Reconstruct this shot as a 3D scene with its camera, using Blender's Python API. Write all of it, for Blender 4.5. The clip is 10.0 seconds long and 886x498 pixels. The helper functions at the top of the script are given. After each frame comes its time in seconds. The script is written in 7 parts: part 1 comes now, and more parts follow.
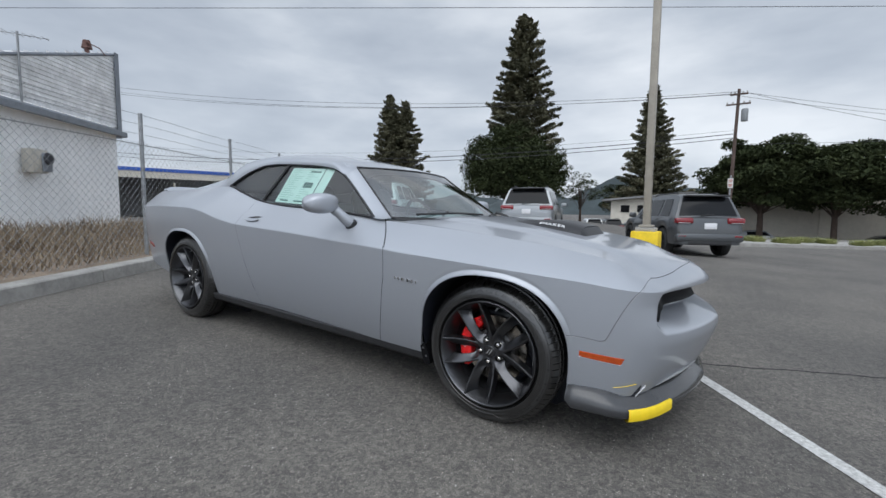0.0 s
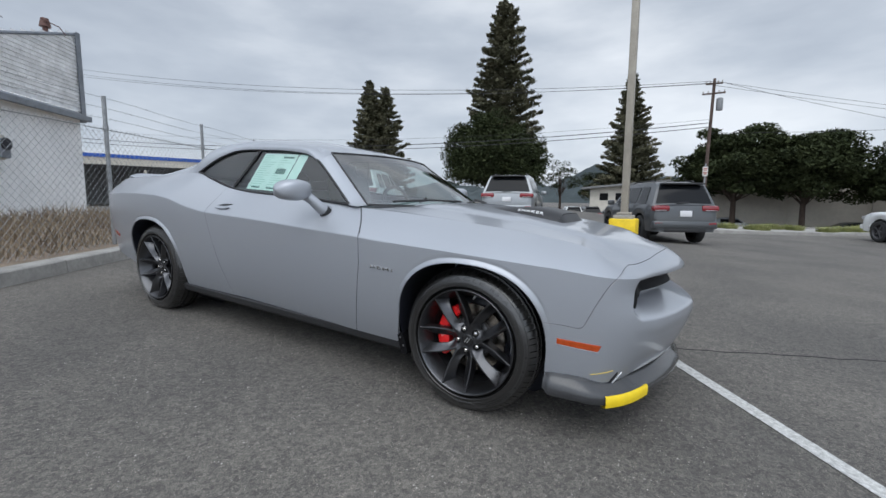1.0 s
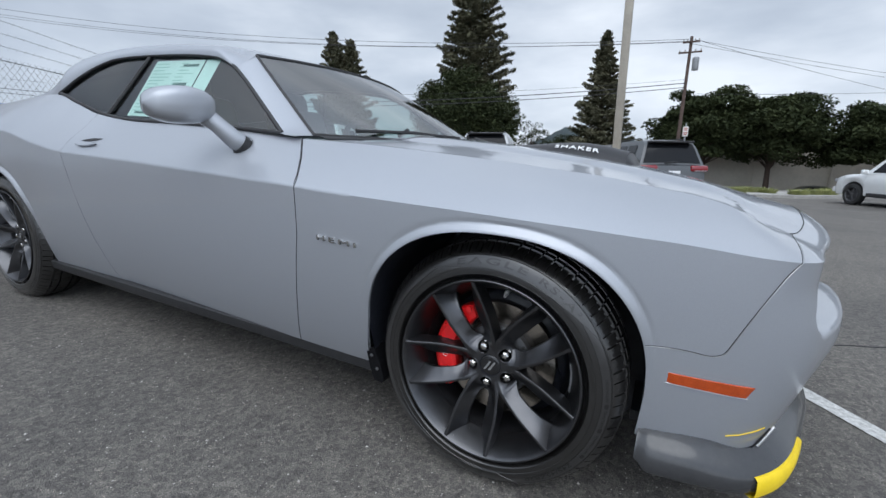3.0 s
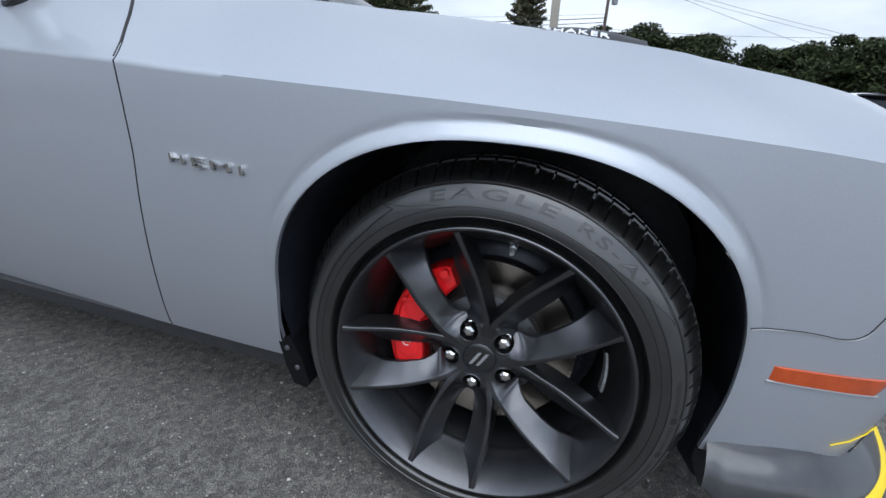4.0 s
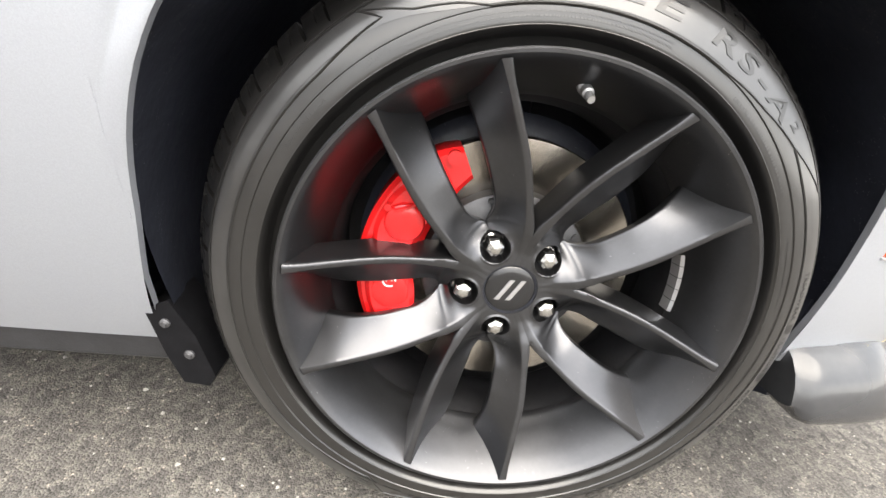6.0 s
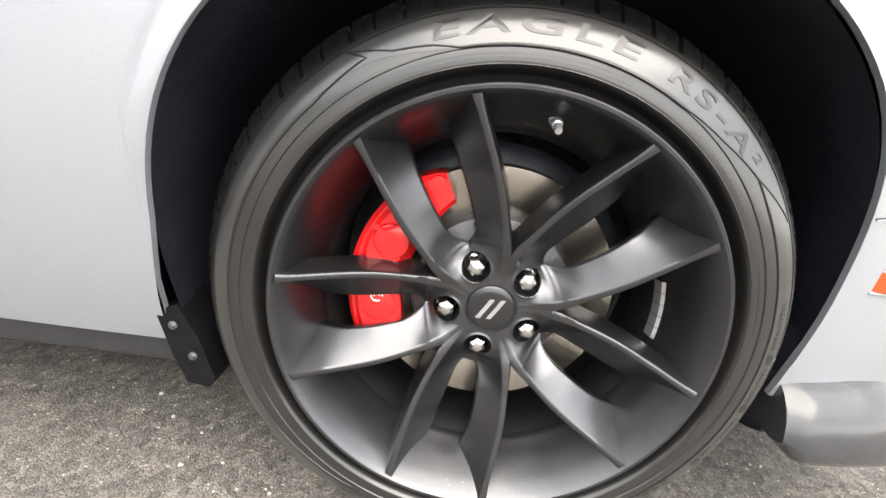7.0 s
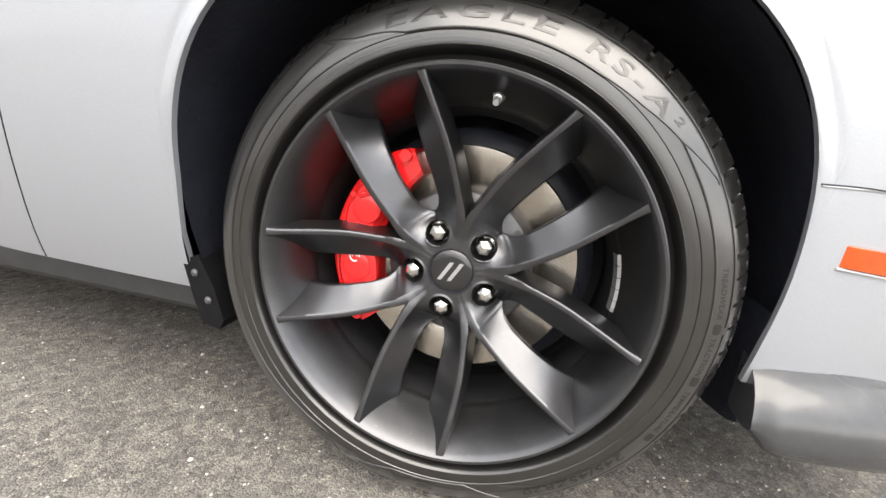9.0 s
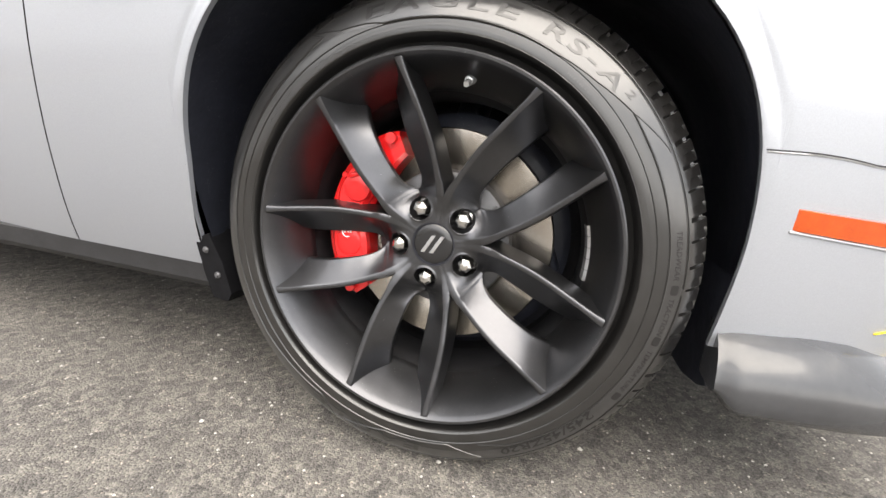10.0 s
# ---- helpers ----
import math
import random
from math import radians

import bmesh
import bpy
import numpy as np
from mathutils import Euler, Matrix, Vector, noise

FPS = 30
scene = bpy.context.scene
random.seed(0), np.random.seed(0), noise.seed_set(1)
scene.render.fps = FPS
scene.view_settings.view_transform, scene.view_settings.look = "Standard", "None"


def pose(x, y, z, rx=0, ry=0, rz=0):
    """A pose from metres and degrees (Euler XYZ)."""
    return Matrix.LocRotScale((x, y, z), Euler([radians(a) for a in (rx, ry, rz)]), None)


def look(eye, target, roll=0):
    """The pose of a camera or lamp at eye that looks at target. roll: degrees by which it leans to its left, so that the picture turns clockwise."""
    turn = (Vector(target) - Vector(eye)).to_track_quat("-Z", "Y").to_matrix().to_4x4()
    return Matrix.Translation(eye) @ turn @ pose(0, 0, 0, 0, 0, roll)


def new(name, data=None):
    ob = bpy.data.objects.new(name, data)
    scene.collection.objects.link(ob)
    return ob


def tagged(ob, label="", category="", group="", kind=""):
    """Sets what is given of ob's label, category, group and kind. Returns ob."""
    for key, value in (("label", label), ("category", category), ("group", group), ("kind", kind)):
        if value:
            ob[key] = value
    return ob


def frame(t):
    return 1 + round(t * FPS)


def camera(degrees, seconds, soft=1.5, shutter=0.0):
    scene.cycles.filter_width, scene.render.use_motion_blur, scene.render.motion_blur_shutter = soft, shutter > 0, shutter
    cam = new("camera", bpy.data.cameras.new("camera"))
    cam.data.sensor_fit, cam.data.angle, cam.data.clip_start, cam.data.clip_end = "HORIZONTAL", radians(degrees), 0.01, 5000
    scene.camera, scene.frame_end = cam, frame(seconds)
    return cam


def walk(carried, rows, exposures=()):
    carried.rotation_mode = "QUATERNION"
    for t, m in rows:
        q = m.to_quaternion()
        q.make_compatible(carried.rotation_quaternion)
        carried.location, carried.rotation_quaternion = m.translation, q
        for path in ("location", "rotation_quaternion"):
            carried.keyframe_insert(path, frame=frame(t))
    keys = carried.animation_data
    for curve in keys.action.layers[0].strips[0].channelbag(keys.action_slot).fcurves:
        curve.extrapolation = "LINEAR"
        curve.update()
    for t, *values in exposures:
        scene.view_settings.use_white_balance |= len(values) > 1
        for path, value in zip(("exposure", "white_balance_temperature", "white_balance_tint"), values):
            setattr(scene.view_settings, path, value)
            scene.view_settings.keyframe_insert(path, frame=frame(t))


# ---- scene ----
cam = camera(91.3, 10.0)

PATH = [
    (0, (1.0068, -1.9300, 1.0715), (0.2350, -0.7683, 0.9498), 0.57),
    (0.5, (1.0120, -1.9240, 1.0763), (0.2633, -0.7488, 0.9403), 0.55),
    (1, (1.0005, -1.8770, 1.0637), (0.2819, -0.6860, 0.9049), 0.51),
    (1.5, (0.8475, -1.7020, 0.9918), (0.1604, -0.4967, 0.8043), 0.78),
    (2, (0.6387, -1.4870, 0.9772), (-0.0340, -0.2780, 0.7632), 0.96),
    (2.2, (0.5889, -1.4120, 0.9812), (-0.0894, -0.2076, 0.7589), 0.96),
    (3.3, (0.3188, -0.9750, 0.9109), (-0.2426, 0.2669, 0.5909), 1.04),
    (3.5, (0.2402, -0.8900, 0.8961), (-0.2660, 0.3641, 0.5340), 1.28),
    (4, (0.1398, -0.6870, 0.8140), (-0.2344, 0.5828, 0.3583), 2.16),
    (4.5, (0.0594, -0.5540, 0.7312), (-0.1761, 0.7138, 0.1861), 2.74),
    (5, (-0.0345, -0.4700, 0.6619), (-0.1247, 0.7793, 0.0365), 3.93),
    (5.2, (-0.0619, -0.4780, 0.6260), (-0.0827, 0.7929, 0.0392), 4.77),
    (6.3, (-0.0980, -0.4600, 0.5994), (-0.0206, 0.8397, 0.0850), 3.73),
    (6.5, (-0.0898, -0.4670, 0.6051), (-0.0312, 0.8413, 0.1102), 3.75),
    (7, (-0.0379, -0.5000, 0.6010), (-0.0744, 0.8290, 0.1624), 4.18),
    (7.5, (-0.0021, -0.5130, 0.5946), (-0.1102, 0.8172, 0.1715), 3.69),
    (8, (0.0225, -0.5310, 0.5846), (-0.1487, 0.7979, 0.1787), 4.11),
    (8.5, (0.0717, -0.5520, 0.5636), (-0.1859, 0.7712, 0.1858), 3.75),
    (9, (0.1277, -0.5660, 0.5373), (-0.1670, 0.7596, 0.1966), 3.78),
    (9.5, (0.1749, -0.5940, 0.5174), (-0.2033, 0.7127, 0.1866), 2.82),
    (10, (0.2044, -0.6070, 0.5042), (-0.1686, 0.7034, 0.1822), 2.72),
]
EXPOSURES = [(0, 0.17, 6300, 8), (3.5, 0.31, 6050, 8), (4.0, 0.45, 5950, 8), (4.5, 1.15, 5850, 8), (5.0, 1.95, 7150, 9), (6.3, 2.17, 7400, 10), (8.2, 2.10, 7400, 10), (10, 1.85, 7450, 11)]
walk(cam, [(t, look(eye, target, roll)) for t, eye, target, roll in PATH], EXPOSURES)

# ---- world, sun, exposure ----
SLOPE = radians(2.3)


def link(nt, a, b):
    nt.links.new(a, b)


def make_world():
    w = bpy.data.worlds.new("overcast_sky")
    scene.world = w
    w.use_nodes = True
    nt = w.node_tree
    nt.nodes.clear()
    N = nt.nodes.new
    out, bg = N("ShaderNodeOutputWorld"), N("ShaderNodeBackground")
    sky = N("ShaderNodeTexSky")
    sky.sky_type, sky.sun_disc = "NISHITA", False
    sky.sun_elevation, sky.sun_rotation = radians(57), radians(158)
    dim = N("ShaderNodeVectorMath")
    dim.operation = "SCALE"
    dim.inputs["Scale"].default_value = 0.09
    tc, mp = N("ShaderNodeTexCoord"), N("ShaderNodeMapping")
    mp.inputs["Scale"].default_value = (1.0, 1.0, 3.2)
    n1, n2 = N("ShaderNodeTexNoise"), N("ShaderNodeTexNoise")
    n1.inputs["Scale"].default_value, n1.inputs["Detail"].default_value, n1.inputs["Roughness"].default_value = 1.5, 6, 0.52
    n2.inputs["Scale"].default_value, n2.inputs["Detail"].default_value = 4.2, 5
    add = N("ShaderNodeMath")
    add.operation = "MULTIPLY_ADD"
    add.inputs[1].default_value = 0.2
    cr = N("ShaderNodeValToRGB")
    e = cr.color_ramp.elements
    e[0].position, e[0].color = 0.42, (0.33, 0.365, 0.43, 1)
    e[1].position, e[1].color = 0.80, (0.72, 0.74, 0.78, 1)
    mid = e.new(0.60)
    mid.color = (0.47, 0.505, 0.565, 1)
    sep, grad = N("ShaderNodeSeparateXYZ"), N("ShaderNodeMapRange")
    grad.inputs["From Min"].default_value, grad.inputs["From Max"].default_value = 0.0, 0.75
    grad.inputs["To Min"].default_value, grad.inputs["To Max"].default_value = 1.12, 0.98
    glow = N("ShaderNodeVectorMath")
    glow.operation = "SCALE"
    mix = N("ShaderNodeMix")
    mix.data_type = "RGBA"
    mix.inputs["Factor"].default_value = 0.93
    link(nt, tc.outputs["Generated"], mp.inputs["Vector"])
    link(nt, mp.outputs["Vector"], n1.inputs["Vector"])
    link(nt, mp.outputs["Vector"], n2.inputs["Vector"])
    link(nt, n2.outputs["Fac"], add.inputs[0])
    link(nt, n1.outputs["Fac"], add.inputs[2])
    link(nt, add.outputs[0], cr.inputs["Fac"])
    link(nt, tc.outputs["Generated"], sep.inputs[0])
    link(nt, sep.outputs["Z"], grad.inputs["Value"])
    link(nt, cr.outputs["Color"], glow.inputs[0])
    link(nt, grad.outputs["Result"], glow.inputs["Scale"])
    link(nt, sky.outputs["Color"], dim.inputs[0])
    link(nt, dim.outputs[0], mix.inputs["A"])
    link(nt, glow.outputs[0], mix.inputs["B"])
    bg.inputs["Strength"].default_value = 1.0
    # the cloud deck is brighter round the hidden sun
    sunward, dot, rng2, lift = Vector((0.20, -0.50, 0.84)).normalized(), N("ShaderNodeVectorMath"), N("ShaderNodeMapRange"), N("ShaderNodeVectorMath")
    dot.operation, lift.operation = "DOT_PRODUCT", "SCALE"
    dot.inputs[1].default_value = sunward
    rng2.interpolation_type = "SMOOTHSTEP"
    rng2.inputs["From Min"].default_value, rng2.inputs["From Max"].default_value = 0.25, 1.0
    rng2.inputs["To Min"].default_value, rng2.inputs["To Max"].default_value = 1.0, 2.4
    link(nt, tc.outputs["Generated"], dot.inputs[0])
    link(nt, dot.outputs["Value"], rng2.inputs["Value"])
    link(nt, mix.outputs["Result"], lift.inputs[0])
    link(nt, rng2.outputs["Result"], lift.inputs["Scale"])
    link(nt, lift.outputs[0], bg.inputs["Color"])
    link(nt, bg.outputs[0], out.inputs["Surface"])


make_world()
sun_data = bpy.data.lights.new("sun", "SUN")
sun_data.energy, sun_data.angle, sun_data.color = 1.15, radians(60), (1.0, 0.97, 0.93)
sun = new("sun", sun_data)
sun.matrix_world = look((0, 0, 30), (-6.0, 16.5, 3.0))

# ---- materials ----


def mat(name, color, rough=0.5, metal=0.0, vary=0.0, scale=8.0, bump=0.0, bump_scale=60.0, coat=0.0, color2=None, spec=0.5, rough_vary=0.0, per_piece=0.0):
    m = bpy.data.materials.new(name)
    m.use_nodes = True
    nt = m.node_tree
    b = nt.nodes["Principled BSDF"]
    N = nt.nodes.new
    b.inputs["Base Color"].default_value = (*color, 1)
    b.inputs["Roughness"].default_value, b.inputs["Metallic"].default_value = rough, metal
    b.inputs["Coat Weight"].default_value, b.inputs["Coat Roughness"].default_value = coat, 0.04
    b.inputs["Specular IOR Level"].default_value = spec
    tc = N("ShaderNodeTexCoord")
    if vary or color2 or rough_vary:
        n, n2 = N("ShaderNodeTexNoise"), N("ShaderNodeTexNoise")
        n.inputs["Scale"].default_value, n.inputs["Detail"].default_value, n.inputs["Roughness"].default_value = scale, 8, 0.65
        n2.inputs["Scale"].default_value, n2.inputs["Detail"].default_value = scale * 9, 4
        avg = N("ShaderNodeMath")
        avg.operation = "MULTIPLY_ADD"
        avg.inputs[1].default_value = 0.4
        link(nt, tc.outputs["Object"], n.inputs["Vector"])
        link(nt, tc.outputs["Object"], n2.inputs["Vector"])
        link(nt, n2.outputs["Fac"], avg.inputs[0])
        link(nt, n.outputs["Fac"], avg.inputs[2])
        cr = N("ShaderNodeValToRGB")
        lo = color if color2 else tuple(c * (1 - vary) for c in color)
        hi = color2 if color2 else tuple(min(1, c * (1 + vary)) for c in color)
        cr.color_ramp.elements[0].position, cr.color_ramp.elements[0].color = 0.52, (*lo, 1)
        cr.color_ramp.elements[1].position, cr.color_ramp.elements[1].color = 0.88, (*hi, 1)
        link(nt, avg.outputs[0], cr.inputs["Fac"])
        last = cr.outputs["Color"]
        if per_piece:
            info, hsv, rng = N("ShaderNodeObjectInfo"), N("ShaderNodeHueSaturation"), N("ShaderNodeMapRange")
            rng.inputs["To Min"].default_value, rng.inputs["To Max"].default_value = 1 - per_piece, 1 + per_piece
            link(nt, info.outputs["Random"], rng.inputs["Value"])
            link(nt, rng.outputs["Result"], hsv.inputs["Value"])
            link(nt, last, hsv.inputs["Color"])
            last = hsv.outputs["Color"]
        link(nt, last, b.inputs["Base Color"])
        if rough_vary:
            mr = N("ShaderNodeMapRange")
            mr.inputs["From Min"].default_value, mr.inputs["From Max"].default_value = 0.5, 0.9
            mr.inputs["To Min"].default_value, mr.inputs["To Max"].default_value = rough - rough_vary, rough + rough_vary
            link(nt, avg.outputs[0], mr.inputs["Value"])
            link(nt, mr.outputs["Result"], b.inputs["Roughness"])
    if bump:
        nb, bp = N("ShaderNodeTexNoise"), N("ShaderNodeBump")
        nb.inputs["Scale"].default_value, nb.inputs["Detail"].default_value = bump_scale, 6
        bp.inputs["Strength"].default_value, bp.inputs["Distance"].default_value = bump, 0.01
        link(nt, tc.outputs["Object"], nb.inputs["Vector"])
        link(nt, nb.outputs["Fac"], bp.inputs["Height"])
        link(nt, bp.outputs["Normal"], b.inputs["Normal"])
    return m


def glass_mat(name, tint, gloss=0.0, ior=1.5):
    m = bpy.data.materials.new(name)
    m.use_nodes = True
    nt = m.node_tree
    nt.nodes.clear()
    N = nt.nodes.new
    out, tr, gl, mx, lw = N("ShaderNodeOutputMaterial"), N("ShaderNodeBsdfTransparent"), N("ShaderNodeBsdfGlossy"), N("ShaderNodeMixShader"), N("ShaderNodeLayerWeight")
    pw, sc = N("ShaderNodeMath"), N("ShaderNodeMath")
    f0 = ((ior - 1) / (ior + 1)) ** 2
    pw.operation, sc.operation = "POWER", "MULTIPLY_ADD"
    lw.inputs["Blend"].default_value, pw.inputs[1].default_value = 0.5, 5.0
    sc.inputs[1].default_value, sc.inputs[2].default_value = 1 - f0, f0
    link(nt, lw.outputs["Facing"], pw.inputs[0])
    link(nt, pw.outputs[0], sc.inputs[0])
    tr.inputs["Color"].default_value = (*tint, 1)
    gl.inputs["Roughness"].default_value = 0.02
    link(nt, sc.outputs[0], mx.inputs["Fac"])
    link(nt, tr.outputs[0], mx.inputs[1])
    link(nt, gl.outputs[0], mx.inputs[2])
    link(nt, mx.outputs[0], out.inputs["Surface"])
    return m


def asphalt_mat():
    m = bpy.data.materials.new("asphalt")
    m.use_nodes = True
    nt = m.node_tree
    b = nt.nodes["Principled BSDF"]
    N = nt.nodes.new
    tc = N("ShaderNodeTexCoord")

    def noise_tex(scale, detail=6):
        n = N("ShaderNodeTexNoise")
        n.inputs["Scale"].default_value, n.inputs["Detail"].default_value = scale, detail
        link(nt, tc.outputs["Object"], n.inputs["Vector"])
        return n

    def ramp(src, p0, c0, p1, c1):
        r = N("ShaderNodeValToRGB")
        r.color_ramp.elements[0].position, r.color_ramp.elements[0].color = p0, (*c0, 1)
        r.color_ramp.elements[1].position, r.color_ramp.elements[1].color = p1, (*c1, 1)
        link(nt, src, r.inputs["Fac"])
        return r

    def mult(a, c, kind="MULTIPLY", fac=1.0):
        x = N("ShaderNodeMix")
        x.data_type, x.blend_type = "RGBA", kind
        x.inputs["Factor"].default_value = fac
        link(nt, a, x.inputs["A"])
        link(nt, c, x.inputs["B"])
        return x.outputs["Result"]

    vor = N("ShaderNodeTexVoronoi")
    vor.inputs["Scale"].default_value = 330
    link(nt, tc.outputs["Object"], vor.inputs["Vector"])
    stone = ramp(vor.outputs["Color"], 0.15, (0.072, 0.068, 0.064), 0.95, (0.190, 0.178, 0.162))
    vor2 = N("ShaderNodeTexVoronoi")
    vor2.inputs["Scale"].default_value = 110
    link(nt, tc.outputs["Object"], vor2.inputs["Vector"])
    pale = ramp(vor2.outputs["Distance"], 0.12, (2.7, 2.5, 2.35), 0.30, (1, 1, 1))
    big = ramp(noise_tex(0.55, 8).outputs["Fac"], 0.36, (0.80, 0.80, 0.81), 0.66, (1.16, 1.15, 1.13))
    midr = ramp(noise_tex(14, 6).outputs["Fac"], 0.35, (0.90, 0.90, 0.90), 0.68, (1.08, 1.08, 1.07))
    sel = ramp(noise_tex(52, 2).outputs["Fac"], 0.55, (0, 0, 0), 0.59, (1, 1, 1))
    vor3 = N("ShaderNodeTexVoronoi")
    vor3.inputs["Scale"].default_value = 70
    link(nt, tc.outputs["Object"], vor3.inputs["Vector"])
    chip = ramp(vor3.outputs["Color"], 0.10, (0.66, 0.66, 0.67), 0.92, (1.38, 1.37, 1.34))
    c = mult(mult(mult(stone.outputs["Color"], big.outputs["Color"]), midr.outputs["Color"]), chip.outputs["Color"])
    x = N("ShaderNodeMix")
    x.data_type, x.blend_type = "RGBA", "MULTIPLY"
    link(nt, sel.outputs["Color"], x.inputs["Factor"])
    link(nt, c, x.inputs["A"])
    link(nt, pale.outputs["Color"], x.inputs["B"])
    link(nt, x.outputs["Result"], b.inputs["Base Color"])
    b.inputs["Roughness"].default_value = 0.86
    bp = N("ShaderNodeBump")
    bp.inputs["Strength"].default_value, bp.inputs["Distance"].default_value = 0.6, 0.004
    hs = N("ShaderNodeMath")
    hs.operation = "MULTIPLY_ADD"
    hs.inputs[1].default_value = -0.9
    link(nt, vor.outputs["Distance"], hs.inputs[0])
    link(nt, noise_tex(90, 5).outputs["Fac"], hs.inputs[2])
    link(nt, hs.outputs[0], bp.inputs["Height"])
    link(nt, bp.outputs["Normal"], b.inputs["Normal"])
    return m


def paint_mat(name, color, flake=900.0, metal=0.46, rough=0.46):
    m = mat(name, color, rough=rough, metal=metal, coat=0.8)
    m.node_tree.nodes["Principled BSDF"].inputs["Coat Roughness"].default_value = 0.035
    nt = m.node_tree
    b = nt.nodes["Principled BSDF"]
    N = nt.nodes.new
    tc, v, r = N("ShaderNodeTexCoord"), N("ShaderNodeTexVoronoi"), N("ShaderNodeValToRGB")
    v.inputs["Scale"].default_value = flake
    r.color_ramp.elements[0].color = (*[c * 0.95 for c in color], 1)
    r.color_ramp.elements[1].color = (*[min(1, c * 1.05) for c in color], 1)
    link(nt, tc.outputs["Object"], v.inputs["Vector"])
    link(nt, v.outputs["Color"], r.inputs["Fac"])
    link(nt, r.outputs["Color"], b.inputs["Base Color"])
    return m


M_ASPHALT = asphalt_mat()
M_SILVER = paint_mat("silver_metallic_paint", (0.380, 0.399, 0.435))
M_BLACKTRIM = mat("black_plastic", (0.022, 0.022, 0.024), rough=0.55, vary=0.2, scale=30, bump=0.08, bump_scale=400)
M_LINER = mat("black_liner_plastic", (0.018, 0.020, 0.028), rough=0.40, vary=0.3, scale=14, bump=0.2, bump_scale=30)


def dusty(m, scale, cut, color):
    """Scattered pale dust specks over a material's own colour."""
    nt = m.node_tree
    b = nt.nodes["Principled BSDF"]
    N = nt.nodes.new
    tc, v, sel, n, r, x = N("ShaderNodeTexCoord"), N("ShaderNodeTexVoronoi"), N("ShaderNodeMath"), N("ShaderNodeTexNoise"), N("ShaderNodeMath"), N("ShaderNodeMix")
    v.inputs["Scale"].default_value, n.inputs["Scale"].default_value = scale, scale * 0.11
    sel.operation, sel.inputs[1].default_value = "LESS_THAN", cut
    r.operation = "MULTIPLY"
    gate = N("ShaderNodeMath")
    gate.operation, gate.inputs[1].default_value = "GREATER_THAN", 0.56
    x.data_type = "RGBA"
    x.inputs["B"].default_value = (*color, 1)
    link(nt, tc.outputs["Object"], v.inputs["Vector"])
    link(nt, tc.outputs["Object"], n.inputs["Vector"])
    link(nt, v.outputs["Distance"], sel.inputs[0])
    link(nt, n.outputs["Fac"], gate.inputs[0])
    link(nt, sel.outputs[0], r.inputs[0])
    link(nt, gate.outputs[0], r.inputs[1])
    link(nt, r.outputs[0], x.inputs["Factor"])
    old = b.inputs["Base Color"].links[0].from_socket
    link(nt, old, x.inputs["A"])
    link(nt, x.outputs["Result"], b.inputs["Base Color"])


dusty(M_LINER, 300, 0.12, (0.30, 0.30, 0.31))
M_LIP = mat("satin_black_splitter", (0.040, 0.041, 0.044), rough=0.25, vary=0.1, scale=10, coat=0.4)
M_WHEEL = mat("satin_dark_grey_alloy", (0.098, 0.099, 0.105), rough=0.33, metal=0.95, vary=0.06, scale=25, rough_vary=0.04, coat=0.12)
# barrel alloy with shade put into its darker colour; also other vehicles' rims
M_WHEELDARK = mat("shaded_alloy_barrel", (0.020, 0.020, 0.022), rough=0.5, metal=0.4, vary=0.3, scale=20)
M_TYRE = mat("tyre_rubber", (0.0100, 0.0095, 0.0092), spec=0.5, coat=0.95, rough=0.38, vary=0.22, scale=12, bump=0.02, bump_scale=500, rough_vary=0.05)
M_TYRE.node_tree.nodes["Principled BSDF"].inputs["Coat Roughness"].default_value = 0.16
M_TYRETEXT = mat("raised_tyre_lettering", (0.0105, 0.0102, 0.0100), rough=0.38, vary=0.1, scale=20, coat=0.75, spec=0.45)
M_TYRETEXT.node_tree.nodes["Principled BSDF"].inputs["Coat Roughness"].default_value = 0.2
# lower gloss stands in for the shading of the embossed gradings
M_TYREGRADE = mat("dull_grading_lettering", (0.010, 0.0097, 0.0095), rough=0.45, vary=0.1, scale=20, coat=0.3, spec=0.35)
# paler than the tyre: the sky's sheen is put into this base colour
M_TYREBAND = mat("sky_sheen_sidewall_rubber", (0.020, 0.0196, 0.020), spec=0.6, coat=1.0, rough=0.34, vary=0.25, scale=14, rough_vary=0.06)
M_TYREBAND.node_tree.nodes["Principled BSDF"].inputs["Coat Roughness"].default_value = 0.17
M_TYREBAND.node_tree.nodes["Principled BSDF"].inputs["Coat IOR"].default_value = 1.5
M_RED = mat("red_caliper_enamel", (0.72, 0.012, 0.014), rough=0.28, coat=0.6, vary=0.08, scale=30)
M_STEEL = mat("brake_disc_steel", (0.46, 0.42, 0.37), rough=0.27, metal=1.0, vary=0.06, scale=18, bump=0.05, bump_scale=120)
M_HAT = mat("disc_hat_grey", (0.13, 0.13, 0.135), rough=0.5, metal=0.8, vary=0.15, scale=25)
M_CHROME = mat("polished_chrome", (0.62, 0.61, 0.59), rough=0.24, metal=1.0)
M_BADGE = mat("satin_badge_silver", (0.48, 0.48, 0.49), rough=0.3, metal=0.7)
M_WHITEMARK = mat("white_lettering", (0.75, 0.75, 0.75), rough=0.5)
M_ORANGE = mat("orange_reflector", (0.44, 0.060, 0.006), rough=0.22, coat=0.8, vary=0.15, scale=40)
M_REDREF = mat("red_reflector", (0.30, 0.015, 0.02), rough=0.2, coat=0.8)
M_YELLOWGUARD = mat("yellow_plastic_guard", (0.86, 0.62, 0.015), rough=0.45, vary=0.06, scale=20)
